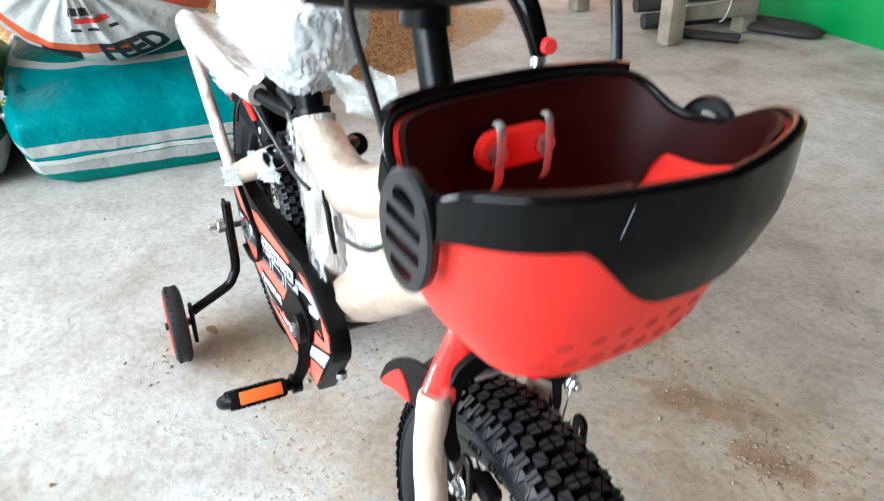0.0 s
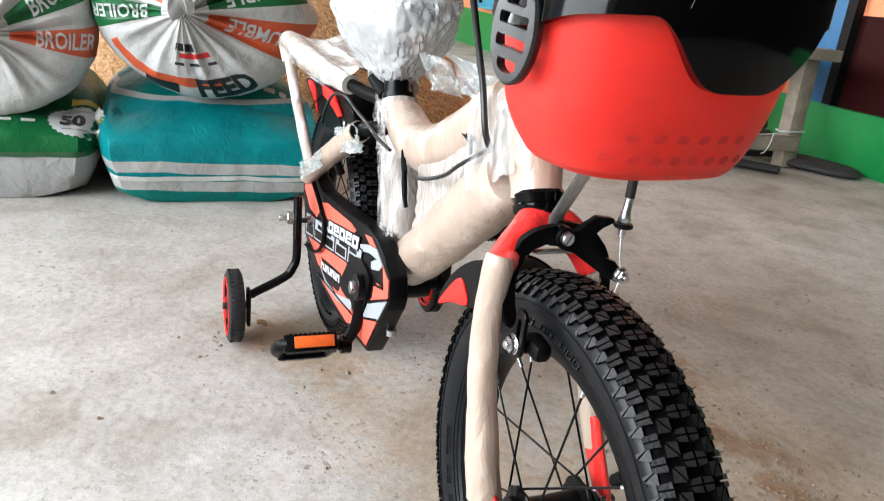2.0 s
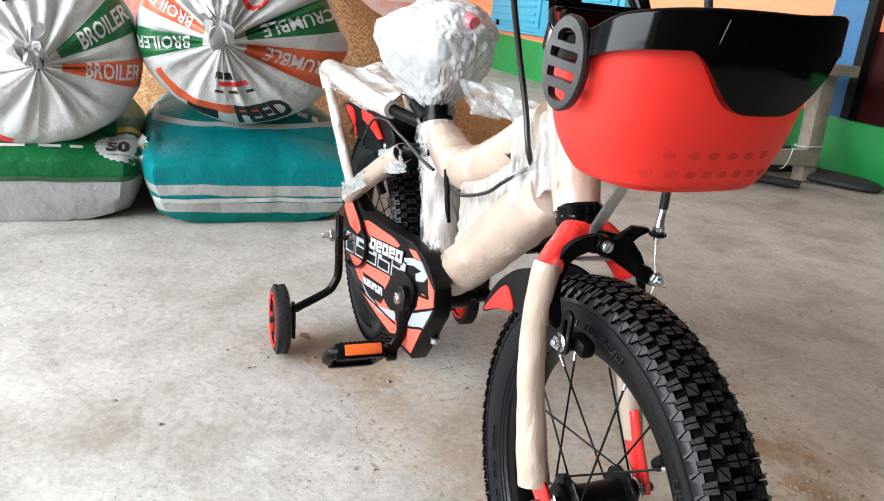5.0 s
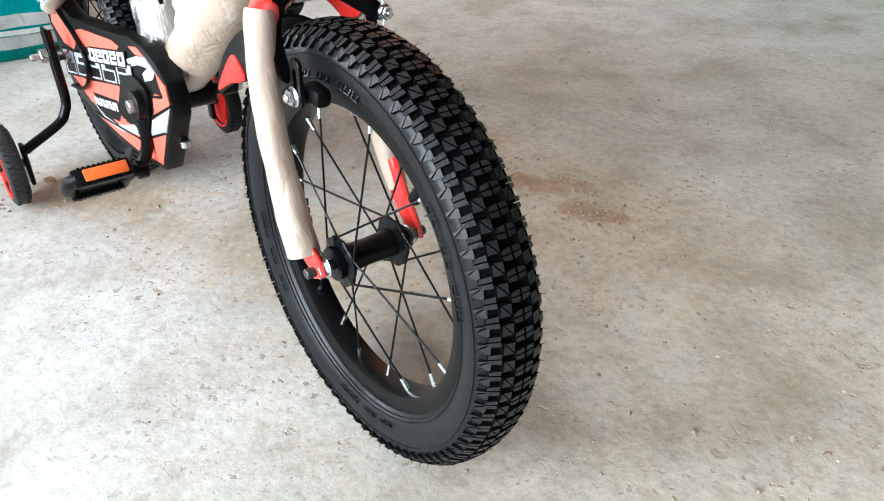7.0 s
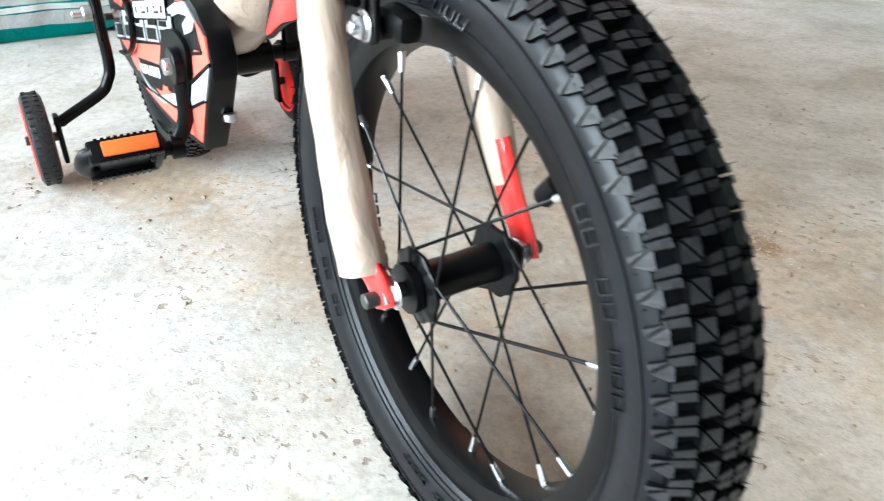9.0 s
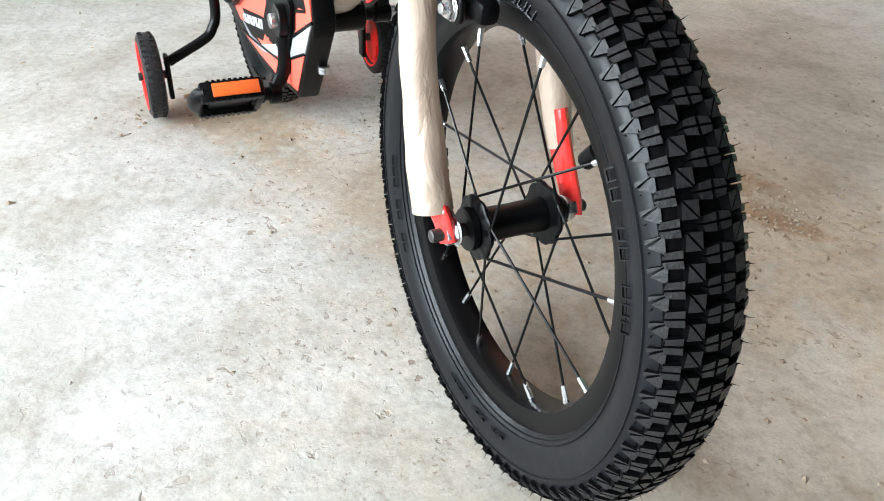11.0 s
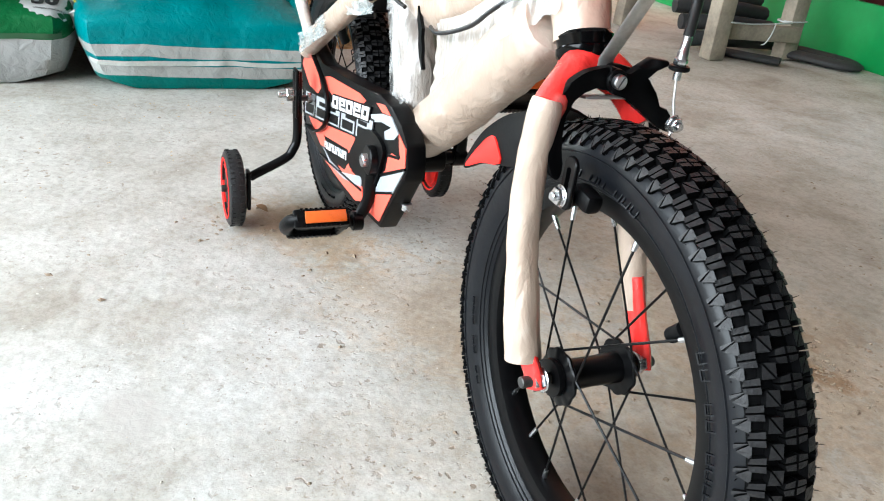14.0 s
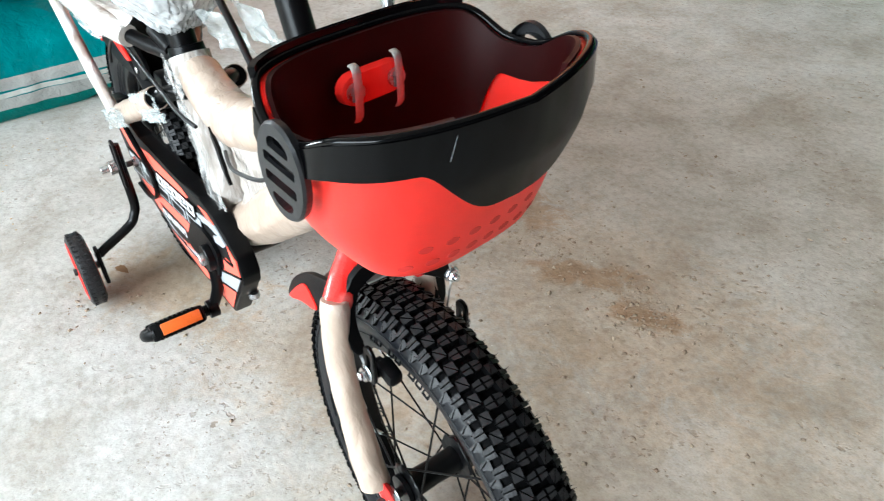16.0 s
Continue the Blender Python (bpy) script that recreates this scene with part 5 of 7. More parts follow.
bar = part("handlebar", bm, PAINTBLACK, bike, "black handlebar with foam pad")
bm = bmesh.new()
tube(bm, spline([(0.208, -0.075, 0.624), (0.217, -0.03, 0.618), (0.217, 0.03, 0.618), (0.208, 0.075, 0.624)], 5), [0.019, 0.022, 0.022, 0.019], 16)
part("bar_pad", bm, BLACK, bar, "black foam bar pad")
for sg in (-1, 1):
    bm = bmesh.new()
    tube(bm, [(0.168, sg * 0.18, 0.669), (0.16, sg * 0.255, 0.675), (0.16, sg * 0.265, 0.675)], [0.0165, 0.0165, 0.013], 16)
    part("grip", bm, BLACK, bar, "black rubber grip")
    bm = bmesh.new()
    tube(bm, spline([(0.18, sg * 0.14, 0.655), (0.21, sg * 0.16, 0.648), (0.22, sg * 0.21, 0.65)], 5), 0.0055, 10, flat=0.6)
    part("brake_lever", bm, PAINTBLACK, bar, "black brake lever")
bm = bmesh.new()
tube(bm, spline([(0.214, 0.062, 0.612), (0.228, 0.066, 0.596), (0.236, 0.07, 0.578), (0.238, 0.072, 0.566)], 4), [0.01, 0.0125, 0.0115, 0.006], 14)
part("lever_mount", bm, GLOSS, bar, "glossy black lever mount")
bm = bmesh.new()
disc(bm, (0.244, 0.074, 0.574), 0.0055, -0.004, 0.004, axis="x", segs=20)
part("red_cap", bm, REDREFL, bar, "small red cap")
bm = bmesh.new()
tube(bm, [(0.242, 0.068, 0.566), (0.246, 0.066, 0.553)], [0.006, 0.004], 10)
part("bright_tip", bm, CHROME, bar, "bright metal tip")

# ---- basket on the handlebar ----
BX, BY = 0.395, 0.0
BZ0, BZ1 = 0.479, 0.574


def basket_point(th, v, out=0.0):
    """A point of the tub's skin: th goes round (0 ahead), v from the bottom (0) to the rim (1)."""
    k = 0.68 + 0.32 * min(1.0, v * 1.0) ** 0.75
    ks = 0.72 + 0.16 * (1 - (1 - min(1.0, v / 0.4)) ** 2) + 0.12 * v
    c, s = math.cos(th), math.sin(th)
    e = 0.62
    fx = math.copysign(abs(c) ** e, c)
    fy = math.copysign(abs(s) ** e, s)
    ax = (0.062 * k if c > 0 else 0.068 * ks) + out
    ay = 0.087 * (ks if c < 0 else ks + (k - ks) * c * c) + out
    if c > 0:
        ax += 0.012 * v * (1 - abs(fy))
    z = BZ0 + (BZ1 + (0.006 if c < 0 else 0.0) * min(1, -c * 1.6 if c < 0 else 0) - BZ0) * v
    # the brow rises and flares at the front, and the rim dips beside the grilles
    front = max(0.0, c) ** 0.8
    u = abs((th + math.pi) % (2 * math.pi) - math.pi)
    dip = math.exp(-((u - 1.72) / 0.3) ** 2)
    z += v * v * ((0.011 + 0.009 * max(0.0, s)) * front - 0.011 * dip)
    return V(BX + ax * fx + 0.002 * v * v * front, BY + ay * fy, z)


def shell(bm, thetas, vfun, n, out0, out1, closed, upright=0.0):
    """A curved sheet on the tub's skin; upright steepens its outer face near the rim."""
    grids = []
    for out in (out0, out1):
        rows = []
        for th in thetas:
            v0, v1 = vfun(th)
            vs = [v0 + (v1 - v0) * i / n for i in range(n + 1)]
            rows.append([bm.verts.new(basket_point(th, v, out + (upright * 0.087 * 0.32 * (1 - max(v, 0.72) ** 0.75) if out == out1 else 0.0))) for v in vs])
        grids.append(rows)
    m = len(thetas)
    last = m if closed else m - 1
    for rows in grids:
        for a in range(last):
            p, q = rows[a], rows[(a + 1) % m]
            for i in range(n):
                bm.faces.new((p[i], p[i + 1], q[i + 1], q[i]))
    for a in range(last):
        for i in (0, n):
            bm.faces.new((grids[0][a][i], grids[0][(a + 1) % m][i], grids[1][(a + 1) % m][i], grids[1][a][i]))
    if not closed:
        for a in (0, m - 1):
            for i in range(n):
                bm.faces.new((grids[0][a][i], grids[0][a][i + 1], grids[1][a][i + 1], grids[1][a][i]))
    return grids


bm = bmesh.new()
ths = [2 * math.pi * k / 96 for k in range(96)]
g = shell(bm, ths, lambda th: (0.0, 0.985), 14, -0.003, 0.0, True)
for rows, dz in ((g[0], 0.004), (g[1], 0.0)):
    c = bm.verts.new((BX, BY, BZ0 - 0.006 + dz))
    mid = [bm.verts.new(r[0].co * 0.93 + c.co * 0.07 - V(0, 0, 0.003)) for r in rows]
    inner = [bm.verts.new(r[0].co * 0.8 + c.co * 0.2 - V(0, 0, 0.001)) for r in rows]
    for a in range(96):
        b = (a + 1) % 96
        bm.faces.new((rows[a][0], rows[b][0], mid[b], mid[a]))
        bm.faces.new((mid[a], mid[b], inner[b], inner[a]))
        bm.faces.new((inner[a], inner[b], c))
basket = part("basket", bm, TUBRED, bike, "bright red plastic basket with a glossy black visor band")


def visor_low(th):
    a = (th + math.pi) % (2 * math.pi) - math.pi
    u = abs(a)
    t = min(1.0, max(0.0, (u - 0.05) / 0.52))
    d = 0.5 + 0.32 * t * t * (3 - 2 * t)
    return (d, 1.0)


bm = bmesh.new()
shell(bm, [-1.95 + 3.9 * k / 100 for k in range(101)], visor_low, 10, 0.0008, 0.0042, False, 0.95)
part("visor_band", bm, GLOSS, basket, "glossy black visor band drooping at the front")
bm = bmesh.new()
tube(bm, [basket_point(2 * math.pi * k / 96, 1.0, 0.001) for k in range(97)], 0.0026, 10, caps=False)
part("rim_trim", bm, GLOSS, basket, "rounded glossy black rim")
for sg in (-1, 1):
    # slotted oval grille on each side
    bm = bmesh.new()
    cx, cz, hx, hz = 0.388, 0.548, 0.0215, 0.0295
    y0, y1 = sg * 0.0895, sg * 0.095
    tilt = radians(-6)

    def oval(s, a):
        x, z = hx * s * math.cos(a), hz * s * math.sin(a)
        return (cx + x * math.cos(tilt) - z * math.sin(tilt), cz + x * math.sin(tilt) + z * math.cos(tilt))

    n = 48
    loops = [[bm.verts.new((p[0], y, p[1])) for p in (oval(q, 2 * math.pi * k / n) for k in range(n))] for q, y in ((0.98, y0), (1.0, y0 + (y1 - y0) * 0.7), (0.95, y1))]
    for a, b in zip(loops, loops[1:]):
        for k in range(n):
            bm.faces.new((a[k], a[(k + 1) % n], b[(k + 1) % n], b[k]))
    edges = [bm.edges.get((loops[-1][k], loops[-1][(k + 1) % n])) for k in range(n)]
    # four slots: the end ones arched, the middle ones straight
    for u0, u1, v0, v1, arch in ((-0.44, 0.44, 0.43, 0.52, 0.20), (-0.66, 0.66, 0.08, 0.29, 0), (-0.66, 0.66, -0.33, -0.12, 0), (-0.44, 0.44, -0.62, -0.53, -0.16)):
        r = 0.04
        o = [(u0 + r, v0), (u1 - r, v0), (u1, v0 + r), (u1, v1 - r), (u1 - r, v1), (u0 + r, v1), (u0, v1 - r), (u0, v0 + r)]
        if arch > 0:
            o = o[:3] + [(u1 * math.cos(radians(q)), v1 + arch * math.sin(radians(q))) for q in range(0, 181, 20)] + o[7:]
        elif arch < 0:
            o = [(u1 * math.cos(radians(q)), v0 + arch * math.sin(radians(q))) for q in range(180, -1, -20)] + o[3:7]
        ring, deep = [], []
        for u, v in o:
            x, z = hx * u, hz * v
            q = (cx + x * math.cos(tilt) - z * math.sin(tilt), cz + x * math.sin(tilt) + z * math.cos(tilt))
            ring.append(bm.verts.new((q[0], y1, q[1])))
            deep.append(bm.verts.new((q[0], y0, q[1])))
        for k in range(len(o)):
            m = (k + 1) % len(o)
            bm.faces.new((ring[k], ring[m], deep[m], deep[k]))
            edges.append(bm.edges.get((ring[k], ring[m])))
    bmesh.ops.triangle_fill(bm, use_beauty=True, use_dissolve=False, edges=edges)
    part("side_grille", bm, SCUFFED, basket, "black slotted oval grille", smooth=False)
# no real holes: flat caps in darker red paint in the recess shade
HOLE = material("hole_shade_red", (0.6, 0.012, 0.009), 0.7)
for row, (v, n, spread) in enumerate(((0.10, 8, 0.72), (0.23, 6, 0.56))):
    for k in range(n):
        fy = -0.08 - spread + 2 * spread * k / (n - 1)
        th = math.asin(math.copysign(abs(fy) ** (1 / 0.62), fy))
        p, q = basket_point(th, v, -0.0006), basket_point(th, v + 0.02, -0.0006)
        t = basket_point(th + 0.02, v, -0.0006)
        nrm = (t - p).cross(q - p).normalized()
        m = nrm.to_track_quat("Z", "Y").to_matrix().to_4x4()
        bm = bmesh.new()
        lathe(bm, [(0.005, -0.0012), (0.0052, 0.0005), (0.0049, 0.0007)], (0, 0, 0), 16, axis="z")
        bmesh.ops.transform(bm, matrix=Matrix.Translation(p) @ m @ Matrix.Diagonal((0.85, 0.55, 1, 1)), verts=bm.verts)
        part("drain_hole", bm, HOLE, basket)
# lozenge reflector and straps inside the back
bm = bmesh.new()
xb = basket_point(math.pi, 0.62, -0.0066).x
pts = [(0.0145 * s + 0.0105 * math.cos(a), 0.0105 * math.sin(a)) for s, r in ((1, (-90, 90)), (-1, (90, 270))) for a in [radians(r[0] + (r[1] - r[0]) * k / 8) for k in range(9)]]
a = [bm.verts.new((xb + 0.002, y, 0.552 + z)) for y, z in pts]
b = [bm.verts.new((xb + 0.008, y * 0.96, 0.552 + z * 0.92)) for y, z in pts]
bm.faces.new(b)
for i in range(len(a)):
    bm.faces.new((a[i], a[(i + 1) % len(a)], b[(i + 1) % len(a)], b[i]))
refl = part("clamp_plate", bm, RED, basket, "red lozenge clamp plate")
for sg in (-1, 1):
    bm = bmesh.new()
    tube(bm, [(xb + 0.009, sg * 0.0155, 0.552), (xb + 0.012, sg * 0.0155, 0.552)], 0.006, 14)
    part("clamp_screw", bm, CHROME, refl, "bright screw")
    bm = bmesh.new()
    tube(bm, spline([(xb + 0.008, sg * 0.0155, 0.569), (xb + 0.013, sg * 0.0155, 0.565), (xb + 0.013, sg * 0.016, 0.54), (xb + 0.01, sg * 0.016, 0.533)], 4), 0.0030, 8, flat=0.25, up=(1, 0, 0))
    part("clamp_tab", bm, STEEL, refl, "pale metal tab")

def inner_low(th):
    """The dark inner sheet reaches the floor at the back and only the visor's depth along the sides."""
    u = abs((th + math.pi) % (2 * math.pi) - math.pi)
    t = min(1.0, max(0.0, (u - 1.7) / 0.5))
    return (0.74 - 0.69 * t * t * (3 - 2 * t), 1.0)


INNERMAROON = material("dark_maroon_inside", (0.012, 0.001, 0.001), 0.4, vary=0.2, scale=9, spec=0.15)
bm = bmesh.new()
shell(bm, [0.3 + (2 * math.pi - 0.6) * k / 120 for k in range(121)], inner_low, 12, -0.0062, -0.0036, False)
part("dark_inner_sheet", bm, INNERMAROON, basket, "dark maroon sheet over the basket's inner back and sides")

bm = bmesh.new()
shell(bm, [2.25 + (2 * math.pi - 4.5) * k / 50 for k in range(51)], lambda th: (0.5, 1.06), 8, 0.0006, 0.0040, False)
part("back_plate", bm, GLOSS, basket, "glossy black plate across the back")
# scratches on the visor
for th, v0, v1 in ((-0.36, 0.86, 0.97),):
    bm = bmesh.new()
    tube(bm, [basket_point(th + 0.04 * q, v0 + (v1 - v0) * q, 0.0046 + 0.026 * (1 - max(v0 + (v1 - v0) * q, 0.72) ** 0.75)) for q in (0, 0.25, 0.5, 0.75, 1)], 0.00012, 5)
    part("scratch", bm, GREYSTICK, basket)

# the steered parts turn together about the head tube
STEER_ANGLE = 0.5
axis = V(-0.42, 0, 1).normalized()
pivot = PLACE @ V(0.289, 0, 0.416)
STEER = Matrix.Translation(pivot) @ Matrix.Rotation(radians(STEER_ANGLE), 4, axis) @ Matrix.Translation(-pivot)
STEERED = ("front_wheel", "fork_", "basket", "brake_caliper", "basket_stay", "front_mudguard", "stem", "handlebar", "headset")
for ob in bike.children:
    if ob.name.startswith(STEERED):
        ob.matrix_basis = STEER
# the basket sits a little askew on its bracket
centre = PLACE @ V(BX, BY, 0.5)
basket.matrix_basis = Matrix.Translation(centre) @ Matrix.Rotation(radians(7), 4, "Z") @ Matrix.Translation(-centre)

# ---- feed sacks, grain and the things by the wall ----
PLACE = Matrix.Identity(4)
def sack_material(name, stops, mode, rough=0.45, weave=True):
    """Woven plastic sack: bands by height or sectors round the gathered mouth; stops of (position, colour)."""
    m = bpy.data.materials.new(name)
    m.use_nodes = True
    n, l = m.node_tree.nodes, m.node_tree.links
    b = n["Principled BSDF"]
    tc = n.new("ShaderNodeTexCoord")
    sp = n.new("ShaderNodeSeparateXYZ")
    wob = n.new("ShaderNodeTexNoise")
    wob.inputs["Scale"].default_value = 5
    l.new(tc.outputs["Object"], wob.inputs["Vector"])
    vadd = n.new("ShaderNodeMix")
    vadd.data_type, vadd.blend_type = "RGBA", "LINEAR_LIGHT"
    vadd.inputs["Factor"].default_value = 0.012
    l.new(tc.outputs["Object"], vadd.inputs[6])
    l.new(wob.outputs["Color"], vadd.inputs[7])
    l.new(vadd.outputs[2], sp.inputs[0])
    ramp = n.new("ShaderNodeValToRGB")
    ramp.color_ramp.interpolation = "CONSTANT"
    while len(ramp.color_ramp.elements) < len(stops):
        ramp.color_ramp.elements.new(0.5)
    for e, (p, c) in zip(ramp.color_ramp.elements, stops):
        e.position, e.color = p, (*c, 1)
    if mode == "height":
        mr = n.new("ShaderNodeMapRange")
        mr.inputs["From Min"].default_value, mr.inputs["From Max"].default_value = -0.2, 0.2
        l.new(sp.outputs["Z"], mr.inputs["Value"])
        l.new(mr.outputs["Result"], ramp.inputs["Fac"])
    else:
        at = n.new("ShaderNodeMath")
        at.operation = "ARCTAN2"
        l.new(sp.outputs["Z"], at.inputs[0])
        l.new(sp.outputs["Y"], at.inputs[1])
        mr = n.new("ShaderNodeMapRange")
        mr.inputs["From Min"].default_value, mr.inputs["From Max"].default_value = -math.pi, math.pi
        l.new(at.outputs[0], mr.inputs["Value"])
        l.new(mr.outputs["Result"], ramp.inputs["Fac"])
    dust = n.new("ShaderNodeTexNoise")
    dust.inputs["Scale"].default_value, dust.inputs["Detail"].default_value = 9, 7
    l.new(tc.outputs["Object"], dust.inputs["Vector"])
    dr = n.new("ShaderNodeMapRange")
    dr.inputs["To Min"].default_value, dr.inputs["To Max"].default_value = 0.82, 1.12
    l.new(dust.outputs["Fac"], dr.inputs["Value"])
    mx = n.new("ShaderNodeMix")
    mx.data_type, mx.blend_type = "RGBA", "MULTIPLY"
    mx.inputs["Factor"].default_value = 1
    l.new(ramp.outputs["Color"], mx.inputs[6])
    l.new(dr.outputs["Result"], mx.inputs[7])
    l.new(mx.outputs[2], b.inputs["Base Color"])
    b.inputs["Roughness"].default_value = rough
    b.inputs["Specular IOR Level"].default_value = 0.22
    bp = n.new("ShaderNodeBump")
    bp.inputs["Strength"].default_value, bp.inputs["Distance"].default_value = 0.8, 0.008
    fold = n.new("ShaderNodeTexNoise")
    fold.inputs["Scale"].default_value, fold.inputs["Detail"].default_value = 14, 5
    l.new(tc.outputs["Object"], fold.inputs["Vector"])
    crease = n.new("ShaderNodeTexNoise")
    crease.inputs["Scale"].default_value, crease.inputs["Detail"].default_value, crease.inputs["Distortion"].default_value = 38, 6, 0.6
    l.new(tc.outputs["Object"], crease.inputs["Vector"])
    hh = n.new("ShaderNodeMath")
    hh.operation = "MULTIPLY_ADD"
    l.new(crease.outputs["Fac"], hh.inputs[0])
    hh.inputs[1].default_value = 0.6
    l.new(fold.outputs["Fac"], hh.inputs[2])
    l.new(hh.outputs[0], bp.inputs["Height"])
    l.new(bp.outputs["Normal"], b.inputs["Normal"])
    return m


TEAL, TEALDARK = (0.0, 0.19, 0.205), (0.0, 0.15, 0.13)
PALE, WHITE = (0.40, 0.40, 0.38), (0.36, 0.36, 0.35)
GREEN, ORANGEINK = (0.004, 0.11, 0.03), (0.62, 0.1, 0.035)
TEALSACK = sack_material("teal_woven_sack", [(0.0, TEALDARK), (0.205, PALE), (0.285, TEAL), (0.33, PALE), (0.405, TEAL), (0.73, PALE), (0.76, TEALDARK)], "height", 0.38)
GREENSACK = sack_material("green_and_white_sack", [(0.0, WHITE), (0.41, GREEN)], "height", 0.4)


def pillow(name, mat, centre, size, turn, label, seed, squash=0.55, wrinkle=1.0):
    """A full sack lying on its side, its seamed end towards +x."""
    bm = bmesh.new()
    bmesh.ops.create_cube(bm, size=2.0)
    bmesh.ops.subdivide_edges(bm, edges=list(bm.edges), cuts=28, use_grid_fill=True)
    sx, sy, sz = (s / 2 for s in size)
    off = V(seed * 7.3, seed * 3.1, seed * 1.7)
    for v in bm.verts:
        x, y, z = v.co
        # rounded towards the seams, flat at the bottom
        ex = 1 - (0.34 if z > 0 else 0.07) * abs(z) ** 2.2
        f = 1 - 0.12 * x ** 8
        zz = z * (1 - (0.42 if z > 0 else 0.2) * abs(y) ** 3.0) * (1 - (0.5 if z > 0 else 0.08) * abs(x) ** 5.0)
        yy = y * (1 - 0.10 * abs(z) ** 2) * f
        xx = x * ex
        p = V(xx * sx, yy * sy, zz * sz)
        n = V(0.6 * x, y, z).normalized()
        a = noise.noise(p * 6 + off) * 0.010 + noise.noise(p * 16 + off) * 0.005
        a += wrinkle * 0.006 * abs(noise.noise(V(p.x * 8, p.y * 34, p.z * 5) + off)) * (1 if x > 0.7 else 0.35)
        p += n * a
        if p.z < -sz * 0.86:
            p.z = -sz * 0.86
        v.co = p
    ob = part(name, bm, mat)
    ob.matrix_world = pose(centre[0], centre[1], centre[2] + sz * 0.86, 0, 0, turn)
    return tagged(ob, label, "sack", "feed sacks")


teal = pillow("feed_sack", TEALSACK, (-1.475, -0.145, 0.0), (0.80, 0.565, 0.345), 0, "teal woven feed sack with white stripes on its end", 1)
green = pillow("feed_sack", GREENSACK, (-1.52, -0.79, 0.0), (0.80, 0.72, 0.34), 0, "green and white feed sack lying on the floor", 2)


def lettering(word, height, bold=0.0):
    """A word as a flat mesh, its left foot at the origin, letters of the given height; fine enough to bend."""
    cu = bpy.data.curves.new("word", "FONT")
    cu.body, cu.size, cu.resolution_u, cu.offset = word, 1.0, 2, bold
    ob = bpy.data.objects.new("word", cu)
    scene.collection.objects.link(ob)
    me = bpy.data.meshes.new_from_object(ob.evaluated_get(bpy.context.evaluated_depsgraph_get()))
    bpy.data.objects.remove(ob)
    bm = bmesh.new()
    bm.from_mesh(me)
    bpy.data.meshes.remove(me)
    x0 = min(v.co.x for v in bm.verts)
    y0, y1 = min(v.co.y for v in bm.verts), max(v.co.y for v in bm.verts)
    k = height / (y1 - y0)
    for v in bm.verts:
        v.co = V((v.co.x - x0) * k, (v.co.y - y0) * k, 0)
    bmesh.ops.triangulate(bm, faces=bm.faces)
    for step in range(2):
        bmesh.ops.subdivide_edges(bm, edges=[e for e in bm.edges if e.calc_length() > 0.008], cuts=1)
        bmesh.ops.triangulate(bm, faces=bm.faces)
    return bm


def word_width(bm):
    return max(v.co.x for v in bm.verts)


def bar(w, h):
    """A plain printed bar, fine enough to bend."""
    bm = bmesh.new()
    n, m = max(2, int(w / 0.008)), max(1, int(h / 0.008))
    g = [[bm.verts.new((w * i / n, h * j / m, 0)) for j in range(m + 1)] for i in range(n + 1)]
    for i in range(n):
        for j in range(m):
            bm.faces.new((g[i][j], g[i + 1][j], g[i + 1][j + 1], g[i][j + 1]))
    return bm


WHITEPOLY = material("white_woven_plastic", (0.53, 0.53, 0.52), 0.4, vary=0.12, scale=14, bump=0.011, bump_scale=34)
GREENPRINT = material("green_printed_plastic", GREEN, 0.4, vary=0.15, scale=14, bump=0.004, bump_scale=40)
ORANGEPRINT = material("orange_printed_plastic", ORANGEINK, 0.4, vary=0.12, scale=14, bump=0.004, bump_scale=40)
BLACKINK = material("black_ink", (0.012, 0.012, 0.013), 0.45)
WHITEINK = material("white_ink", (0.58, 0.58, 0.57), 0.45)
REDINK = material("red_ink", (0.62, 0.03, 0.025), 0.45)
YELLOWINK = material("yellow_ink", (0.7, 0.5, 0.06), 0.45)


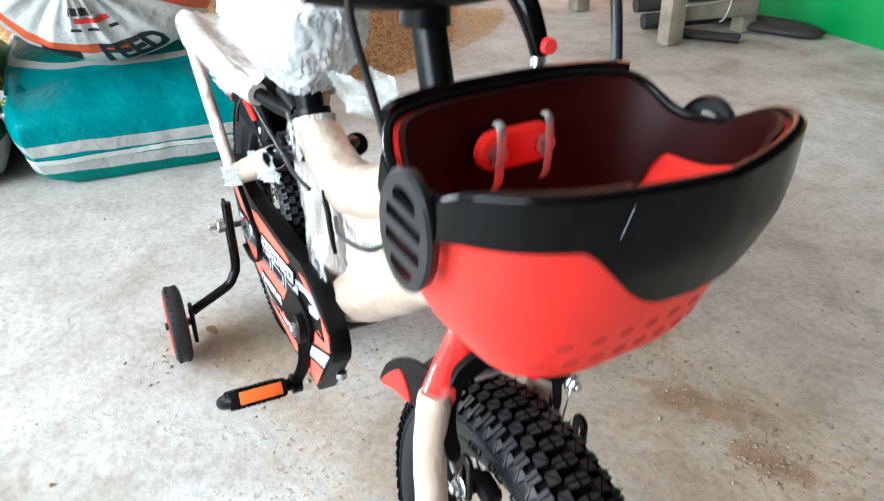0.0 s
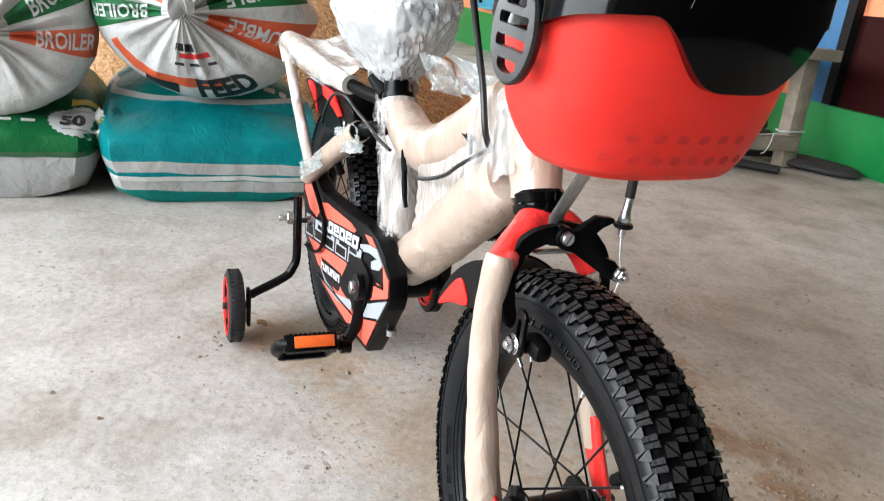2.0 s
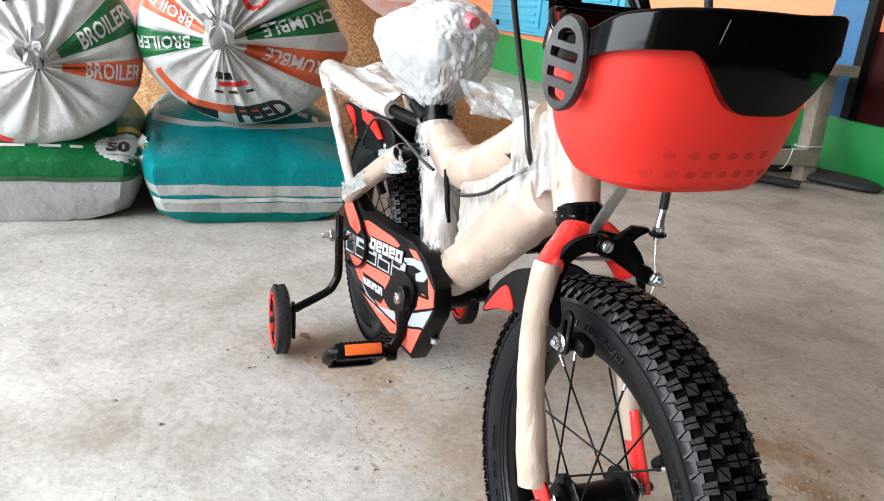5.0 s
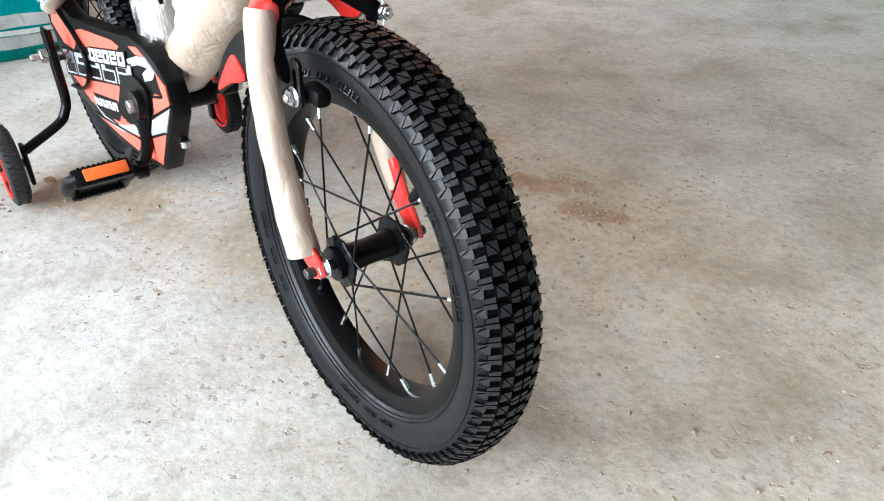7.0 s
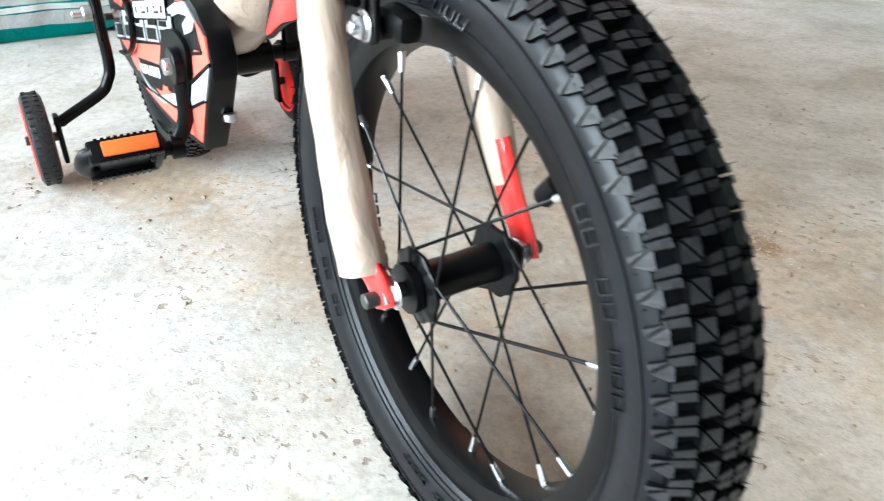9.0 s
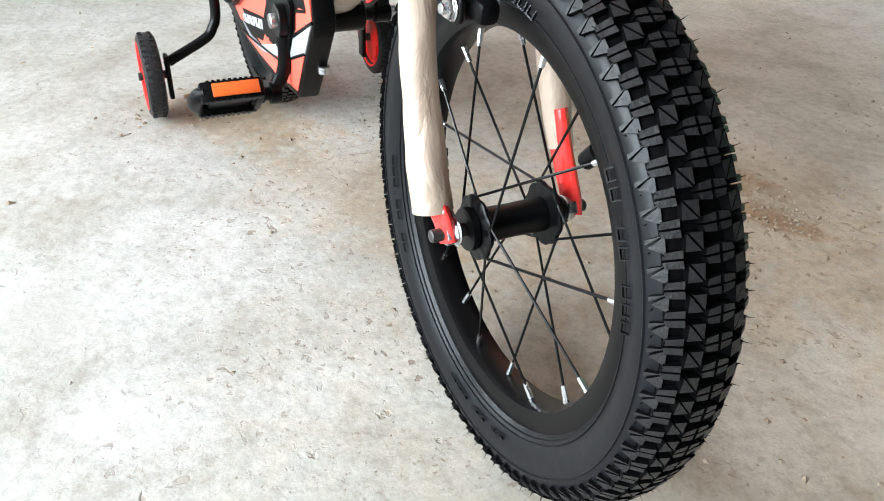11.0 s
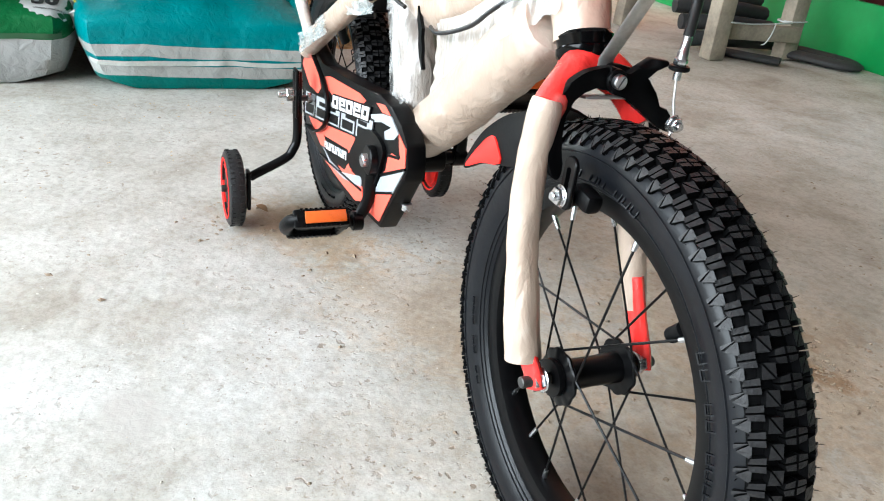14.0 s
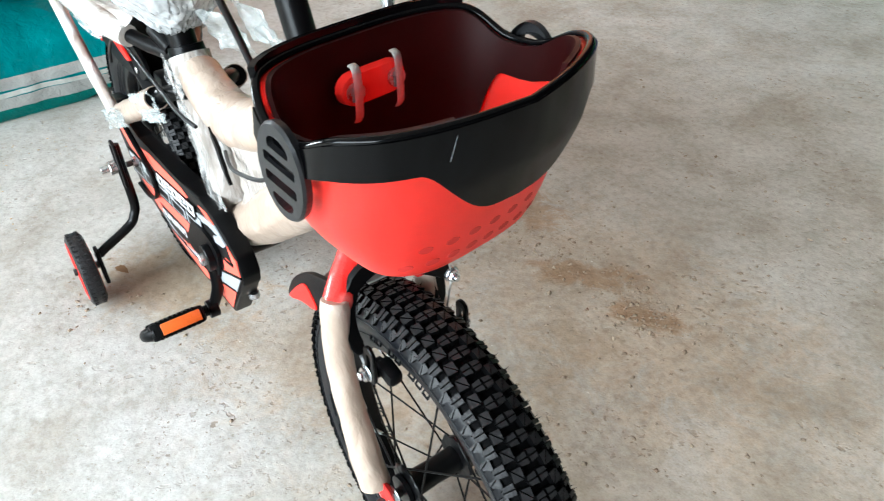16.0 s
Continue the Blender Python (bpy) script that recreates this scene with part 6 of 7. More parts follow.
class RoundSack:
    """A full sack lying with its tied mouth towards +x; its skin goes from the knot (t 0) to the belly (t 1)."""

    def __init__(self, centre, r, depth, shift, seed, corner=None):
        self.centre, self.r, self.depth, self.shift, self.seed, self.corner = centre, r, depth, shift, seed, corner

    def skin(self, a, t, out=0.0):
        r, seed = self.r, self.seed
        ca, sa = math.cos(a), math.sin(a)
        fold = 0.5 + 0.5 * math.sin(a * 11 + 9 * noise.noise(V(seed, ca * 2, sa * 2)))
        fold = 0.55 * fold + 0.6 * abs(noise.noise(V(ca * 5, sa * 5, seed * 9.1 + t)))
        ang = t * math.pi * 0.62
        if ang < math.pi / 2:
            rr = r * (0.05 + 0.95 * math.sin(ang) ** 0.9)
        else:
            rr = r * (1 - 0.22 * ((ang - math.pi / 2) / 0.38) ** 2)
        x = self.depth * math.cos(ang) + out
        x -= 0.030 * math.exp(-((t - 0.18) / 0.2) ** 2) * fold ** 1.5 + 0.012 * math.exp(-((t - 0.5) / 0.3) ** 2) * fold
        x += 0.035 * math.exp(-(t / 0.09) ** 2)
        k = 1 + 0.05 * noise.noise(V(ca * 1.6, sa * 1.6, t * 2 + seed * 5)) + 0.014 * noise.noise(V(ca * 7, sa * 7, t * 7 + seed))
        if self.corner is not None:
            d = (a - self.corner + math.pi) % (2 * math.pi) - math.pi
            k *= 1 + 0.13 * math.exp(-(d / 0.2) ** 2) * t
        g = min(1.0, t * 1.4)
        return V(x, rr * k * ca + self.shift[0] * g, rr * k * sa * (0.94 if sa > 0 else 0.94 - 0.07 * sa * sa) + self.shift[1] * g)

    def t_at(self, f):
        """The t at a share of the full radius."""
        s = max(0.0, (f - 0.05) / 0.95) ** (1 / 0.9)
        return math.asin(min(s, 1.0)) / (math.pi * 0.62)

    def build(self, bands, label):
        bm = bmesh.new()
        n, m = 240, 30
        rows = [[bm.verts.new(self.skin(2 * math.pi * k / n, i / m)) for k in range(n)] for i in range(m + 1)]
        for i, (p, q) in enumerate(zip(rows, rows[1:])):
            for k in range(n):
                f = bm.faces.new((p[k], p[(k + 1) % n], q[(k + 1) % n], q[k]))
                deg = 360 * (k + 0.5) / n
                for a0, a1, t0, t1, slot in bands:
                    if (deg - a0) % 360 < a1 - a0 and t0 <= i / m < t1:
                        f.material_index = slot
        bm.faces.new(rows[0])
        back = [bm.verts.new(v.co * 0.96 - V(0.5, 0, 0)) for v in rows[-1]]
        for k in range(n):
            bm.faces.new((rows[-1][k], rows[-1][(k + 1) % n], back[(k + 1) % n], back[k]))
        bm.faces.new(back[::-1])
        self.ob = part("feed_sack", bm, [WHITEPOLY, GREENPRINT, ORANGEPRINT])
        self.ob.matrix_world = pose(*self.centre)
        tagged(self.ob, label, "sack", "feed sacks")
        # the tied tuft: one ruffled trumpet
        bm = bmesh.new()
        rings = []
        for i in range(15):
            u = i / 14
            c = V(self.depth + 0.01 + 0.038 * u, -0.012 * u * u, 0.045 * u * u + 0.006 * u)
            rad = 0.020 - 0.008 * math.sin(min(1, u * 2.2) * math.pi) + 0.014 * u ** 1.6
            ring = []
            for k in range(48):
                a = 2 * math.pi * k / 48
                w = 1 + (0.1 + 0.18 * u) * math.sin(a * 9 + 5 * noise.noise(V(self.seed, u * 2, a))) + (0.3 + 0.9 * u) * noise.noise(V(math.cos(a) * 1.5, math.sin(a) * 1.5, self.seed * 3 + u)) + 0.25 * noise.noise(V(math.cos(a) * 5, math.sin(a) * 5, u * 6))
                ring.append(bm.verts.new(c + V(0.03 * u * noise.noise(V(math.cos(a) * 3, math.sin(a) * 3, self.seed)), rad * w * math.cos(a), rad * w * math.sin(a))))
            rings.append(ring)
        for p, q in zip(rings, rings[1:]):
            for k in range(48):
                bm.faces.new((p[k], p[(k + 1) % 48], q[(k + 1) % 48], q[k]))
        inner = [bm.verts.new(v.co * 0.35 + V(self.depth + 0.045, -0.01, 0.04) * 0.65) for v in rings[-1]]
        for k in range(48):
            bm.faces.new((rings[-1][k], rings[-1][(k + 1) % 48], inner[(k + 1) % 48], inner[k]))
        bm.faces.new(inner)
        part("knot", bm, WHITEPOLY, self.ob, "tied white knot")
        bm = bmesh.new()
        lathe(bm, [(0.0125, self.depth + 0.016), (0.0165, self.depth + 0.021), (0.0165, self.depth + 0.027), (0.0125, self.depth + 0.032)], (0, -0.002, 0.002), 20, closed=True, axis="x")
        part("tie_string", bm, BLACKINK, self.ob, "dark tie string")
        return self.ob

    def spoke(self, bm, deg, f0, mat, inward=False, name="printed_word"):
        """Lays flat lettering along a spoke from the share f0 of the radius, outward (or inward, to end there)."""
        w = word_width(bm)
        fit = min(1.0, (0.97 - f0) * self.r / w)
        for v in bm.verts:
            v.co.x *= fit
        w *= fit
        top = max(v.co.y for v in bm.verts)
        a0 = radians(deg)
        for v in bm.verts:
            u = (w - v.co.x) if inward else v.co.x
            side_ = (v.co.y - top / 2) * (-1 if inward else 1)
            f = f0 + u / self.r
            v.co = self.skin(a0 + side_ / (self.r * f), self.t_at(f), 0.0015)
        return part(name, bm, mat, self.ob)

    def arc(self, bm, deg, f0, mat, name="printed_word"):
        """Lays flat lettering along a ring, its feet outward, centred on an angle."""
        w = word_width(bm)
        for v in bm.verts:
            f = f0 - v.co.y / self.r
            v.co = self.skin(radians(deg) + (v.co.x - w / 2) / (self.r * f0), self.t_at(f), 0.0018)
        return part(name, bm, mat, self.ob)


ra = RoundSack((-1.20, -0.230, 0.478), 0.262, 0.14, (0.062, 0.008), 3, radians(-2))
ra.build([(147, 165, 0.04, 1, 2), (177, 196, 0.04, 1, 1), (8, 30, 0.04, 0.62, 1), (-31, -4, 0.04, 1, 2), (206, 286, 0.37, 0.47, 2)],
         "white printed feed sack with green and orange bands, tied mouth")
for word, deg, f0, inward, hgt in (("BROILER", 156, 0.36, False, 0.030), ("BROILER", 186.5, 0.34, False, 0.032), ("CRUMBLE", 19, 0.34, True, 0.034), ("CRUMBLE", -17.5, 0.36, True, 0.038)):
    ra.spoke(lettering(word, hgt, 0.02), deg, f0, WHITEINK, inward)
ra.arc(lettering("FEED", 0.058, 0.05), 287, 0.96, BLACKINK)
ra.arc(bar(0.075, 0.014), 274, 0.50, REDINK, "printed_bar")
ra.arc(bar(0.05, 0.022), 266, 0.42, BLACKINK, "printed_bar")
for deg, w in ((258, 0.022), (272, 0.026), (288, 0.022)):
    ra.arc(bar(w, 0.009), deg, 0.59, BLACKINK, "printed_bar")
ra.arc(bar(0.09, 0.03), 246, 0.95, BLACKINK, "printed_bar")
# round red emblem above the knot
bm = bmesh.new()
ring = [[bm.verts.new((rr_ * math.cos(2 * math.pi * k / 40), 0.8 * rr_ * math.sin(2 * math.pi * k / 40), 0)) for k in range(40)] for rr_ in (0.026, 0.032, 0.038)]
for p, q in zip(ring, ring[1:]):
    for k in range(40):
        bm.faces.new((p[k], p[(k + 1) % 40], q[(k + 1) % 40], q[k]))
ra.spoke(bm, 68, 0.52, REDINK, False, "printed_ring")
rb = RoundSack((-1.22, -0.635, 0.40), 0.27, 0.15, (-0.055, 0.02), 4)
rb.build([(15, 39, 0.04, 1, 1), (-18, 0, 0.04, 1, 2)], "white printed feed sack, green and orange band, tied mouth")
rb.spoke(lettering("BROILER", 0.044, 0.02), 27, 0.42, WHITEINK)
rb.spoke(lettering("BROILER", 0.042, 0.02), -8.5, 0.42, WHITEINK)
rb.arc(bar(0.06, 0.03), 100, 0.62, BLACKINK, "printed_bar")
rb.arc(bar(0.05, 0.03), 255, 0.97, REDINK, "printed_bar")


def drape(ob, bm, at, right, up, mat, name, lift=0.002, label=""):
    """Lays a flat mesh over a sack's skin: centred at a place, its axes right and up."""
    bpy.context.view_layer.update()
    inv = ob.matrix_world.inverted()
    right, up = Vector(right).normalized(), Vector(up).normalized()
    nrm = right.cross(up).normalized()
    rot = inv.to_3x3()
    for v in bm.verts:
        p = Vector(at) + right * v.co.x + up * v.co.y
        hit, loc, n, i = ob.ray_cast(inv @ (p + nrm * 0.15), rot @ -nrm)
        v.co = loc + n * lift if hit else inv @ p
    return part(name, bm, mat, ob, label)


def centred(bm, dx=0.0, dy=0.0):
    w, h = word_width(bm), max(v.co.y for v in bm.verts)
    for v in bm.verts:
        v.co += V(dx - w / 2, dy - h / 2, 0)
    return bm


# the green sack's weight badge and its small print
BADGE, RIGHT, UP = V(-1.17, -0.476, 0.195), (0, 1, 0), (-0.6, 0, 0.8)
bm = bmesh.new()
mid = bm.verts.new((0, 0, 0))
rings = [[bm.verts.new((s * (1 + (0.09 if k % 2 and s > 0.04 else 0)) * 1.15 * math.cos(2 * math.pi * k / 48), s * (1 + (0.09 if k % 2 and s > 0.04 else 0)) * math.sin(2 * math.pi * k / 48), 0)) for k in range(48)] for s in (0.013, 0.026, 0.039, 0.053)]
for k in range(48):
    bm.faces.new((mid, rings[0][k], rings[0][(k + 1) % 48]))
    for p, q in zip(rings, rings[1:]):
        bm.faces.new((p[k], q[k], q[(k + 1) % 48], p[(k + 1) % 48]))
drape(green, bm, BADGE, RIGHT, UP, WHITEINK, "badge", 0.0015, "white serrated round badge")
drape(green, centred(lettering("50", 0.045, 0.05), -0.01, 0), BADGE, RIGHT, UP, BLACKINK, "printed_number", 0.003)
drape(green, centred(lettering("kgs", 0.025, 0.02), 0.06, -0.004), BADGE, RIGHT, UP, YELLOWINK, "printed_word", 0.0045)
drape(green, centred(lettering("GROSS WEIGHT", 0.0065, 0.01), -0.004, 0.034), BADGE, RIGHT, UP, BLACKINK, "printed_word", 0.003)
drape(green, centred(lettering("WHEN PACKED", 0.0065, 0.01), -0.002, -0.034), BADGE, RIGHT, UP, BLACKINK, "printed_word", 0.003)
for dx, dy, w in ((-0.165, -0.012, 0.05), (-0.105, -0.012, 0.03), (-0.25, -0.012, 0.06), (-0.25, 0.024, 0.06), (-0.16, 0.024, 0.05)):
    drape(green, centred(bar(w, 0.009), dx, dy), BADGE, RIGHT, UP, WHITEINK, "printed_bar")
drape(green, centred(bar(0.075, 0.024), 0.02, 0.075), BADGE, RIGHT, UP, YELLOWINK, "printed_bar")
# the teal sack's faded print on its upper side
for dx, w in ((0.0, 0.03), (0.036, 0.018), (-0.16, 0.04)):
    drape(teal, centred(bar(w, 0.016), dx, 0), (-1.24, 0.0, 0.29), (0.25, 1, -0.1), (-0.8, 0.2, 0.5), WHITEINK, "printed_bar")
STITCH = material("sack_hem", (0.5, 0.52, 0.48), 0.5, vary=0.12, scale=20, bump=0.003, bump_scale=60)


def hem(ob, y0, y1, z, mat, label):
    """A narrow folded hem along the sack's front."""
    bm = bar(y1 - y0, 0.012)
    for v in bm.verts:
        v.co.x -= (y1 - y0) / 2
        v.co.y += 0.004 * noise.noise(V(v.co.x * 9, 1, z))
    return drape(ob, bm, (ob.matrix_world.translation.x + 0.4, (y0 + y1) / 2, z), (0, 1, 0), (0, 0, 1), mat, "hem", 0.004, label)


hem(teal, -0.40, 0.09, 0.063, STITCH, "pale folded hem")
hem(green, -1.05, -0.46, 0.108, material("dark_hem", (0.02, 0.08, 0.03), 0.5), "dark stitched hem")

# grain heap
PLACE = Matrix.Diagonal((1.046, 1.046, 1.046, 1))
PLACE.translation = (0.026, -0.01, 0)
GRAIN = material("spilled_brown_grain", (0.33, 0.165, 0.07), 0.8, vary=0.6, scale=55, bump=0.012, bump_scale=150, second=(0.5, 0.29, 0.13), mix_scale=45)
GRAINPALE = material("pale_grain", (0.56, 0.34, 0.15), 0.65, vary=0.5, scale=70)
bm = bmesh.new()
NR, NA = 60, 120
HC = V(-3.0, 0.24, 0)


def heap_z(r, a):
    R0 = 1.35 * (1 + 0.06 * math.sin(3 * a + 1) + 0.04 * math.sin(5 * a))
    t = min(r / R0, 1)
    return 0.78 * (1 - t) ** 1.05 if t < 1 else 0


rows = []
for i in range(NR + 1):
    ring = []
    for k in range(NA):
        a = 2 * math.pi * k / NA
        r = 1.5 * i / NR
        p = HC + V(r * math.cos(a), r * math.sin(a), 0)
        z = heap_z(r, a)
        p.z = z + (0.014 * noise.noise(p * 9) + 0.008 * noise.noise(p * 30)) * (1 if z > 0.01 else 0.1) - (0.004 if z == 0 else 0)
        ring.append(bm.verts.new(p))
    rows.append(ring)
for p, q in zip(rows, rows[1:]):
    for k in range(NA):
        bm.faces.new((p[k], p[(k + 1) % NA], q[(k + 1) % NA], q[k]))
tagged(part("grain_heap", bm, GRAIN), "large heap of brown grain on the floor", "grain", kind="stuff")
rnd = random.Random(5)
verts, faces = [], []
for i in range(26000):
    a, r = rnd.uniform(-1.1, 1.1), 1.45 * math.sqrt(rnd.random())
    p = HC + V(r * math.cos(a), r * math.sin(a), 0)
    p.z = max(heap_z(r, a), 0) + 0.004
    d = V(rnd.uniform(-1, 1), rnd.uniform(-1, 1), rnd.uniform(-0.6, 0.6)).normalized() * 0.0065
    w = d.cross(V(0, 0, 1)).normalized() * 0.0026
    n0 = len(verts)
    verts += [tuple(PLACE @ (p + q)) for q in (-d, w, d, -w, V(0, 0, 0.003))]
    faces += [(n0 + k, n0 + (k + 1) % 4, n0 + 4) for k in range(4)]
me = bpy.data.meshes.new("loose_grain")
me.from_pydata(verts, [], faces)
me.materials.append(GRAINPALE)
tagged(new("loose_grain", me), "loose brown grains over the heap", "grain", kind="stuff")

# old wooden trestle by the wall
WOOD = material("weathered_grey_wood", (0.3, 0.25, 0.19), 0.75, vary=0.25, scale=9, bump=0.002, bump_scale=50, second=(0.22, 0.18, 0.14), mix_scale=8)
stand = thing("wooden_trestle", "weathered grey wooden trestle tied with string", "trestle")
for x, y in ((-1.55, 1.815), (-1.6, 2.24)):
    bm = bmesh.new()
    box(bm, (x, y, 0.225), (0.065, 0.075, 0.45), Matrix.Rotation(radians(2), 4, "X"), 0.006)
    part("leg", bm, WOOD, stand)
for x, y, z, s in ((-1.575, 2.03, 0.105, (0.05, 0.42, 0.06)), (-1.9, 2.04, 0.475, (0.8, 0.56, 0.045))):
    bm = bmesh.new()
    box(bm, (x, y, z), s, Matrix.Rotation(radians(-6), 4, "Z"), 0.005)
    part("rail" if s[0] < 0.1 else "top_board", bm, WOOD, stand)
for x, y in ((-2.2, 1.85), (-2.25, 2.3)):
    bm = bmesh.new()
    box(bm, (x, y, 0.225), (0.07, 0.07, 0.45), None, 0.006)
    part("leg", bm, WOOD, stand)
bm = bmesh.new()
loop = [(-1.6, 2.199, 0.15), (-1.563, 2.2, 0.153), (-1.562, 2.28, 0.156), (-1.6, 2.282, 0.155), (-1.638, 2.28, 0.153), (-1.638, 2.2, 0.15), (-1.6, 2.198, 0.147)]
tube(bm, spline(loop + [(-1.562, 2.199, 0.15), (-1.545, 2.0, 0.14), (-1.5, 1.83, 0.15)], 5), 0.0032, 6)
part("string", bm, WHITEPOLY, stand, "pale string")
bm = bmesh.new()
tube(bm, spline([(-1.545, 2.1, 0.148), (-1.54, 2.09, 0.11), (-1.545, 2.075, 0.07), (-1.56, 2.07, 0.06)], 4), 0.0028, 6)
part("string", bm, WHITEPOLY, stand, "pale string end")
OLDRUBBER = material("old_black_rubber", (0.025, 0.024, 0.024), 0.7, vary=0.3, scale=9, bump=0.002, bump_scale=40)
bm = bmesh.new()
tube(bm, spline([(-1.68, 1.88, 0.018), (-1.55, 2.0, 0.016), (-1.45, 2.08, 0.018)], 5), 0.045, 12, flat=0.32, rough=0.08)
tagged(part("rubber_strip", bm, OLDRUBBER), "flattened old black rubber strip on the floor", "rubber strip")
bm = bmesh.new()
tube(bm, spline([(-1.82, 2.2, 0.022), (-1.66, 2.34, 0.03), (-1.5, 2.43, 0.026), (-1.4, 2.43, 0.02), (-1.43, 2.36, 0.02), (-1.6, 2.26, 0.024)], 6), 0.04, 12, flat=0.45, rough=0.06)
tagged(part("rubber_tube", bm, OLDRUBBER), "limp old black inner tube against the wall", "inner tube")
for k in range(5):
    bm = bmesh.new()
    tube(bm, spline([(-1.75 - 0.06 * k, 1.85, 0.04 + 0.055 * k), (-1.7 - 0.06 * k, 2.05, 0.05 + 0.055 * k), (-1.72 - 0.05 * k, 2.3, 0.04 + 0.05 * k)], 5), 0.032, 10, rough=0.05)
    tagged(part("old_tyre", bm, OLDRUBBER), "old black tyre stacked under the wooden trestle", "tyre", "tyres under the trestle")

# blue steel cabinet against the wall
PLACE = Matrix.Identity(4)
cab = thing("steel_cabinet", "blue steel wall cabinet with ribbed doors above the green dado", "cabinet", at=pose(-5.5, 1.046 * side(-5.26) - 0.082, -0.03, 0, 0, -math.degrees(math.atan(0.09))))
bm = bmesh.new()
box(bm, (0, 0.0, 1.01), (3.1, 0.14, 1.1), None, 0.008)
part("body", bm, CABBLUE, cab)
for k in range(2):
    bm = bmesh.new()
    box(bm, (-0.76 + 1.52 * k, -0.078, 1.03), (1.42, 0.018, 1.0), None, 0.006)
    d = part("door", bm, CABBLUE, cab)
    for j in range(4):
        bm = bmesh.new()
        tube(bm, [(-1.38 + 1.52 * k, -0.09, 0.58 + 0.07 * j), (-0.14 + 1.52 * k, -0.09, 0.58 + 0.07 * j)], 0.012, 8)
        part("rib", bm, CABBLUE, d)
bm = bmesh.new()
box(bm, (0, -0.09, 0.478), (3.12, 0.05, 0.02), None, 0.003)
part("ledge", bm, CABBLUE, cab)
bm = bmesh.new()
box(bm, (-1.57, -0.04, 0.56), (0.05, 0.05, 0.12), None, 0.004)
part("hinge", bm, CABBLUE, cab)
bm = bmesh.new()
tube(bm, [(-1.22, -0.085, 0.545), (-1.22, -0.11, 0.545)], [0.032, 0.026], 14)
part("lock", bm, PAINTBLACK, cab, "dark round lock")
bm = bmesh.new()
tube(bm, [(-6.9, 0, 0.459), (-6.9, 0, 0.50), (-6.9, 0, 0.518)], [0.034, 0.042, 0.038], 16)
for v in bm.verts:
    v.co.y += 1.046 * side(-6.9 / 1.046) - 0.175
tagged(part("bowl", bm, material("white_enamel", (0.7, 0.7, 0.7), 0.4)), "small white bowl on the cabinet's ledge", "bowl")

# ---- crumbs and litter on the floor ----
PLACE = Matrix.Identity(4)


def crumbs(name, spots, sizes, mat, label, seed):
    """Small uneven lumps strewn about given places: (x, y, spread x, spread y, count)."""
    rnd = random.Random(seed)
    verts, faces = [], []
    shape = [V(1, 0, 0), V(0, 1, 0), V(-1, 0, 0), V(0, -1, 0), V(0, 0, 1), V(0, 0, -0.4)]
    tris = [(0, 1, 4), (1, 2, 4), (2, 3, 4), (3, 0, 4), (1, 0, 5), (2, 1, 5), (3, 2, 5), (0, 3, 5)]
    for x, y, sx, sy, count in spots:
        for i in range(count):
            s = sizes[0] + (sizes[1] - sizes[0]) * rnd.random() ** 3
            p = V(x + rnd.gauss(0, sx), y + rnd.gauss(0, sy), 0.0)
            p.z = 1.046 * (floor_height((p.x - 0.026) / 1.046, (p.y + 0.01) / 1.046) - 0.002) + 0.2 * s
            turn = Matrix.Rotation(rnd.uniform(0, 6.28), 3, "Z")
            base = len(verts)
            for q in shape:
                w = turn @ V(q.x * rnd.uniform(0.7, 1.5), q.y * rnd.uniform(0.6, 1.0), q.z * rnd.uniform(0.35, 0.75))
                verts.append(tuple(p + w * s))
            faces += [tuple(base + k for k in f) for f in tris]
    me = bpy.data.meshes.new(name)
    me.from_pydata(verts, [], faces)
    me.materials.append(mat)
    return tagged(new(name, me), label, "litter", kind="stuff")


DIRT = material("dry_brown_dirt", (0.27, 0.2, 0.14), 0.9, vary=0.3, scale=60, second=(0.34, 0.27, 0.2), mix_scale=30)
crumbs("dirt_crumbs", [(0.23, 0.51, 0.05, 0.03, 200), (0.26, 0.47, 0.02, 0.05, 60), (0.0, 0.49, 0.05, 0.03, 90), (-0.14, 0.51, 0.06, 0.03, 80), (0.08, 0.5, 0.2, 0.09, 90),
                       (-0.2, 0.0, 0.15, 0.12, 60), (0.12, 0.5, 0.12, 0.05, 160), (0.25, 0.75, 0.4, 0.35, 700), (0.5, 0.2, 0.22, 0.2, 220), (-0.3, -0.45, 0.5, 0.3, 50), (-0.33, -0.16, 0.06, 0.05, 60)], (0.0010, 0.0052), DIRT, "dry brown dirt crumbs on the concrete floor", 11)
CHIP = material("pale_grit", (0.5, 0.46, 0.4), 0.9, vary=0.25, scale=60)
crumbs("grit", [(0.1, 0.3, 0.6, 0.5, 260), (-0.3, -0.5, 0.5, 0.35, 160), (0.3, -0.4, 0.3, 0.3, 60)], (0.0008, 0.0024), CHIP, "fine pale grit scattered on the floor", 12)
SEED = material("spilled_seed", (0.4, 0.25, 0.1), 0.7, vary=0.3, scale=80)
crumbs("spilled_seeds", [(-0.95, -0.25, 0.07, 0.22, 70), (-0.9, 0.1, 0.1, 0.1, 30), (-0.7, -0.4, 0.15, 0.2, 25)], (0.0014, 0.003), SEED, "spilled brown seeds on the floor before the sacks", 13)
bm = bmesh.new()
outline = [(-0.016, 0.0), (-0.009, 0.006), (0.0, 0.008), (0.01, 0.005), (0.018, 0.0), (0.009, -0.005), (0.0, -0.007), (-0.009, -0.005)]
top = [bm.verts.new((x, y, 0.004 + 0.004 * abs(y) / 0.008)) for x, y in outline]
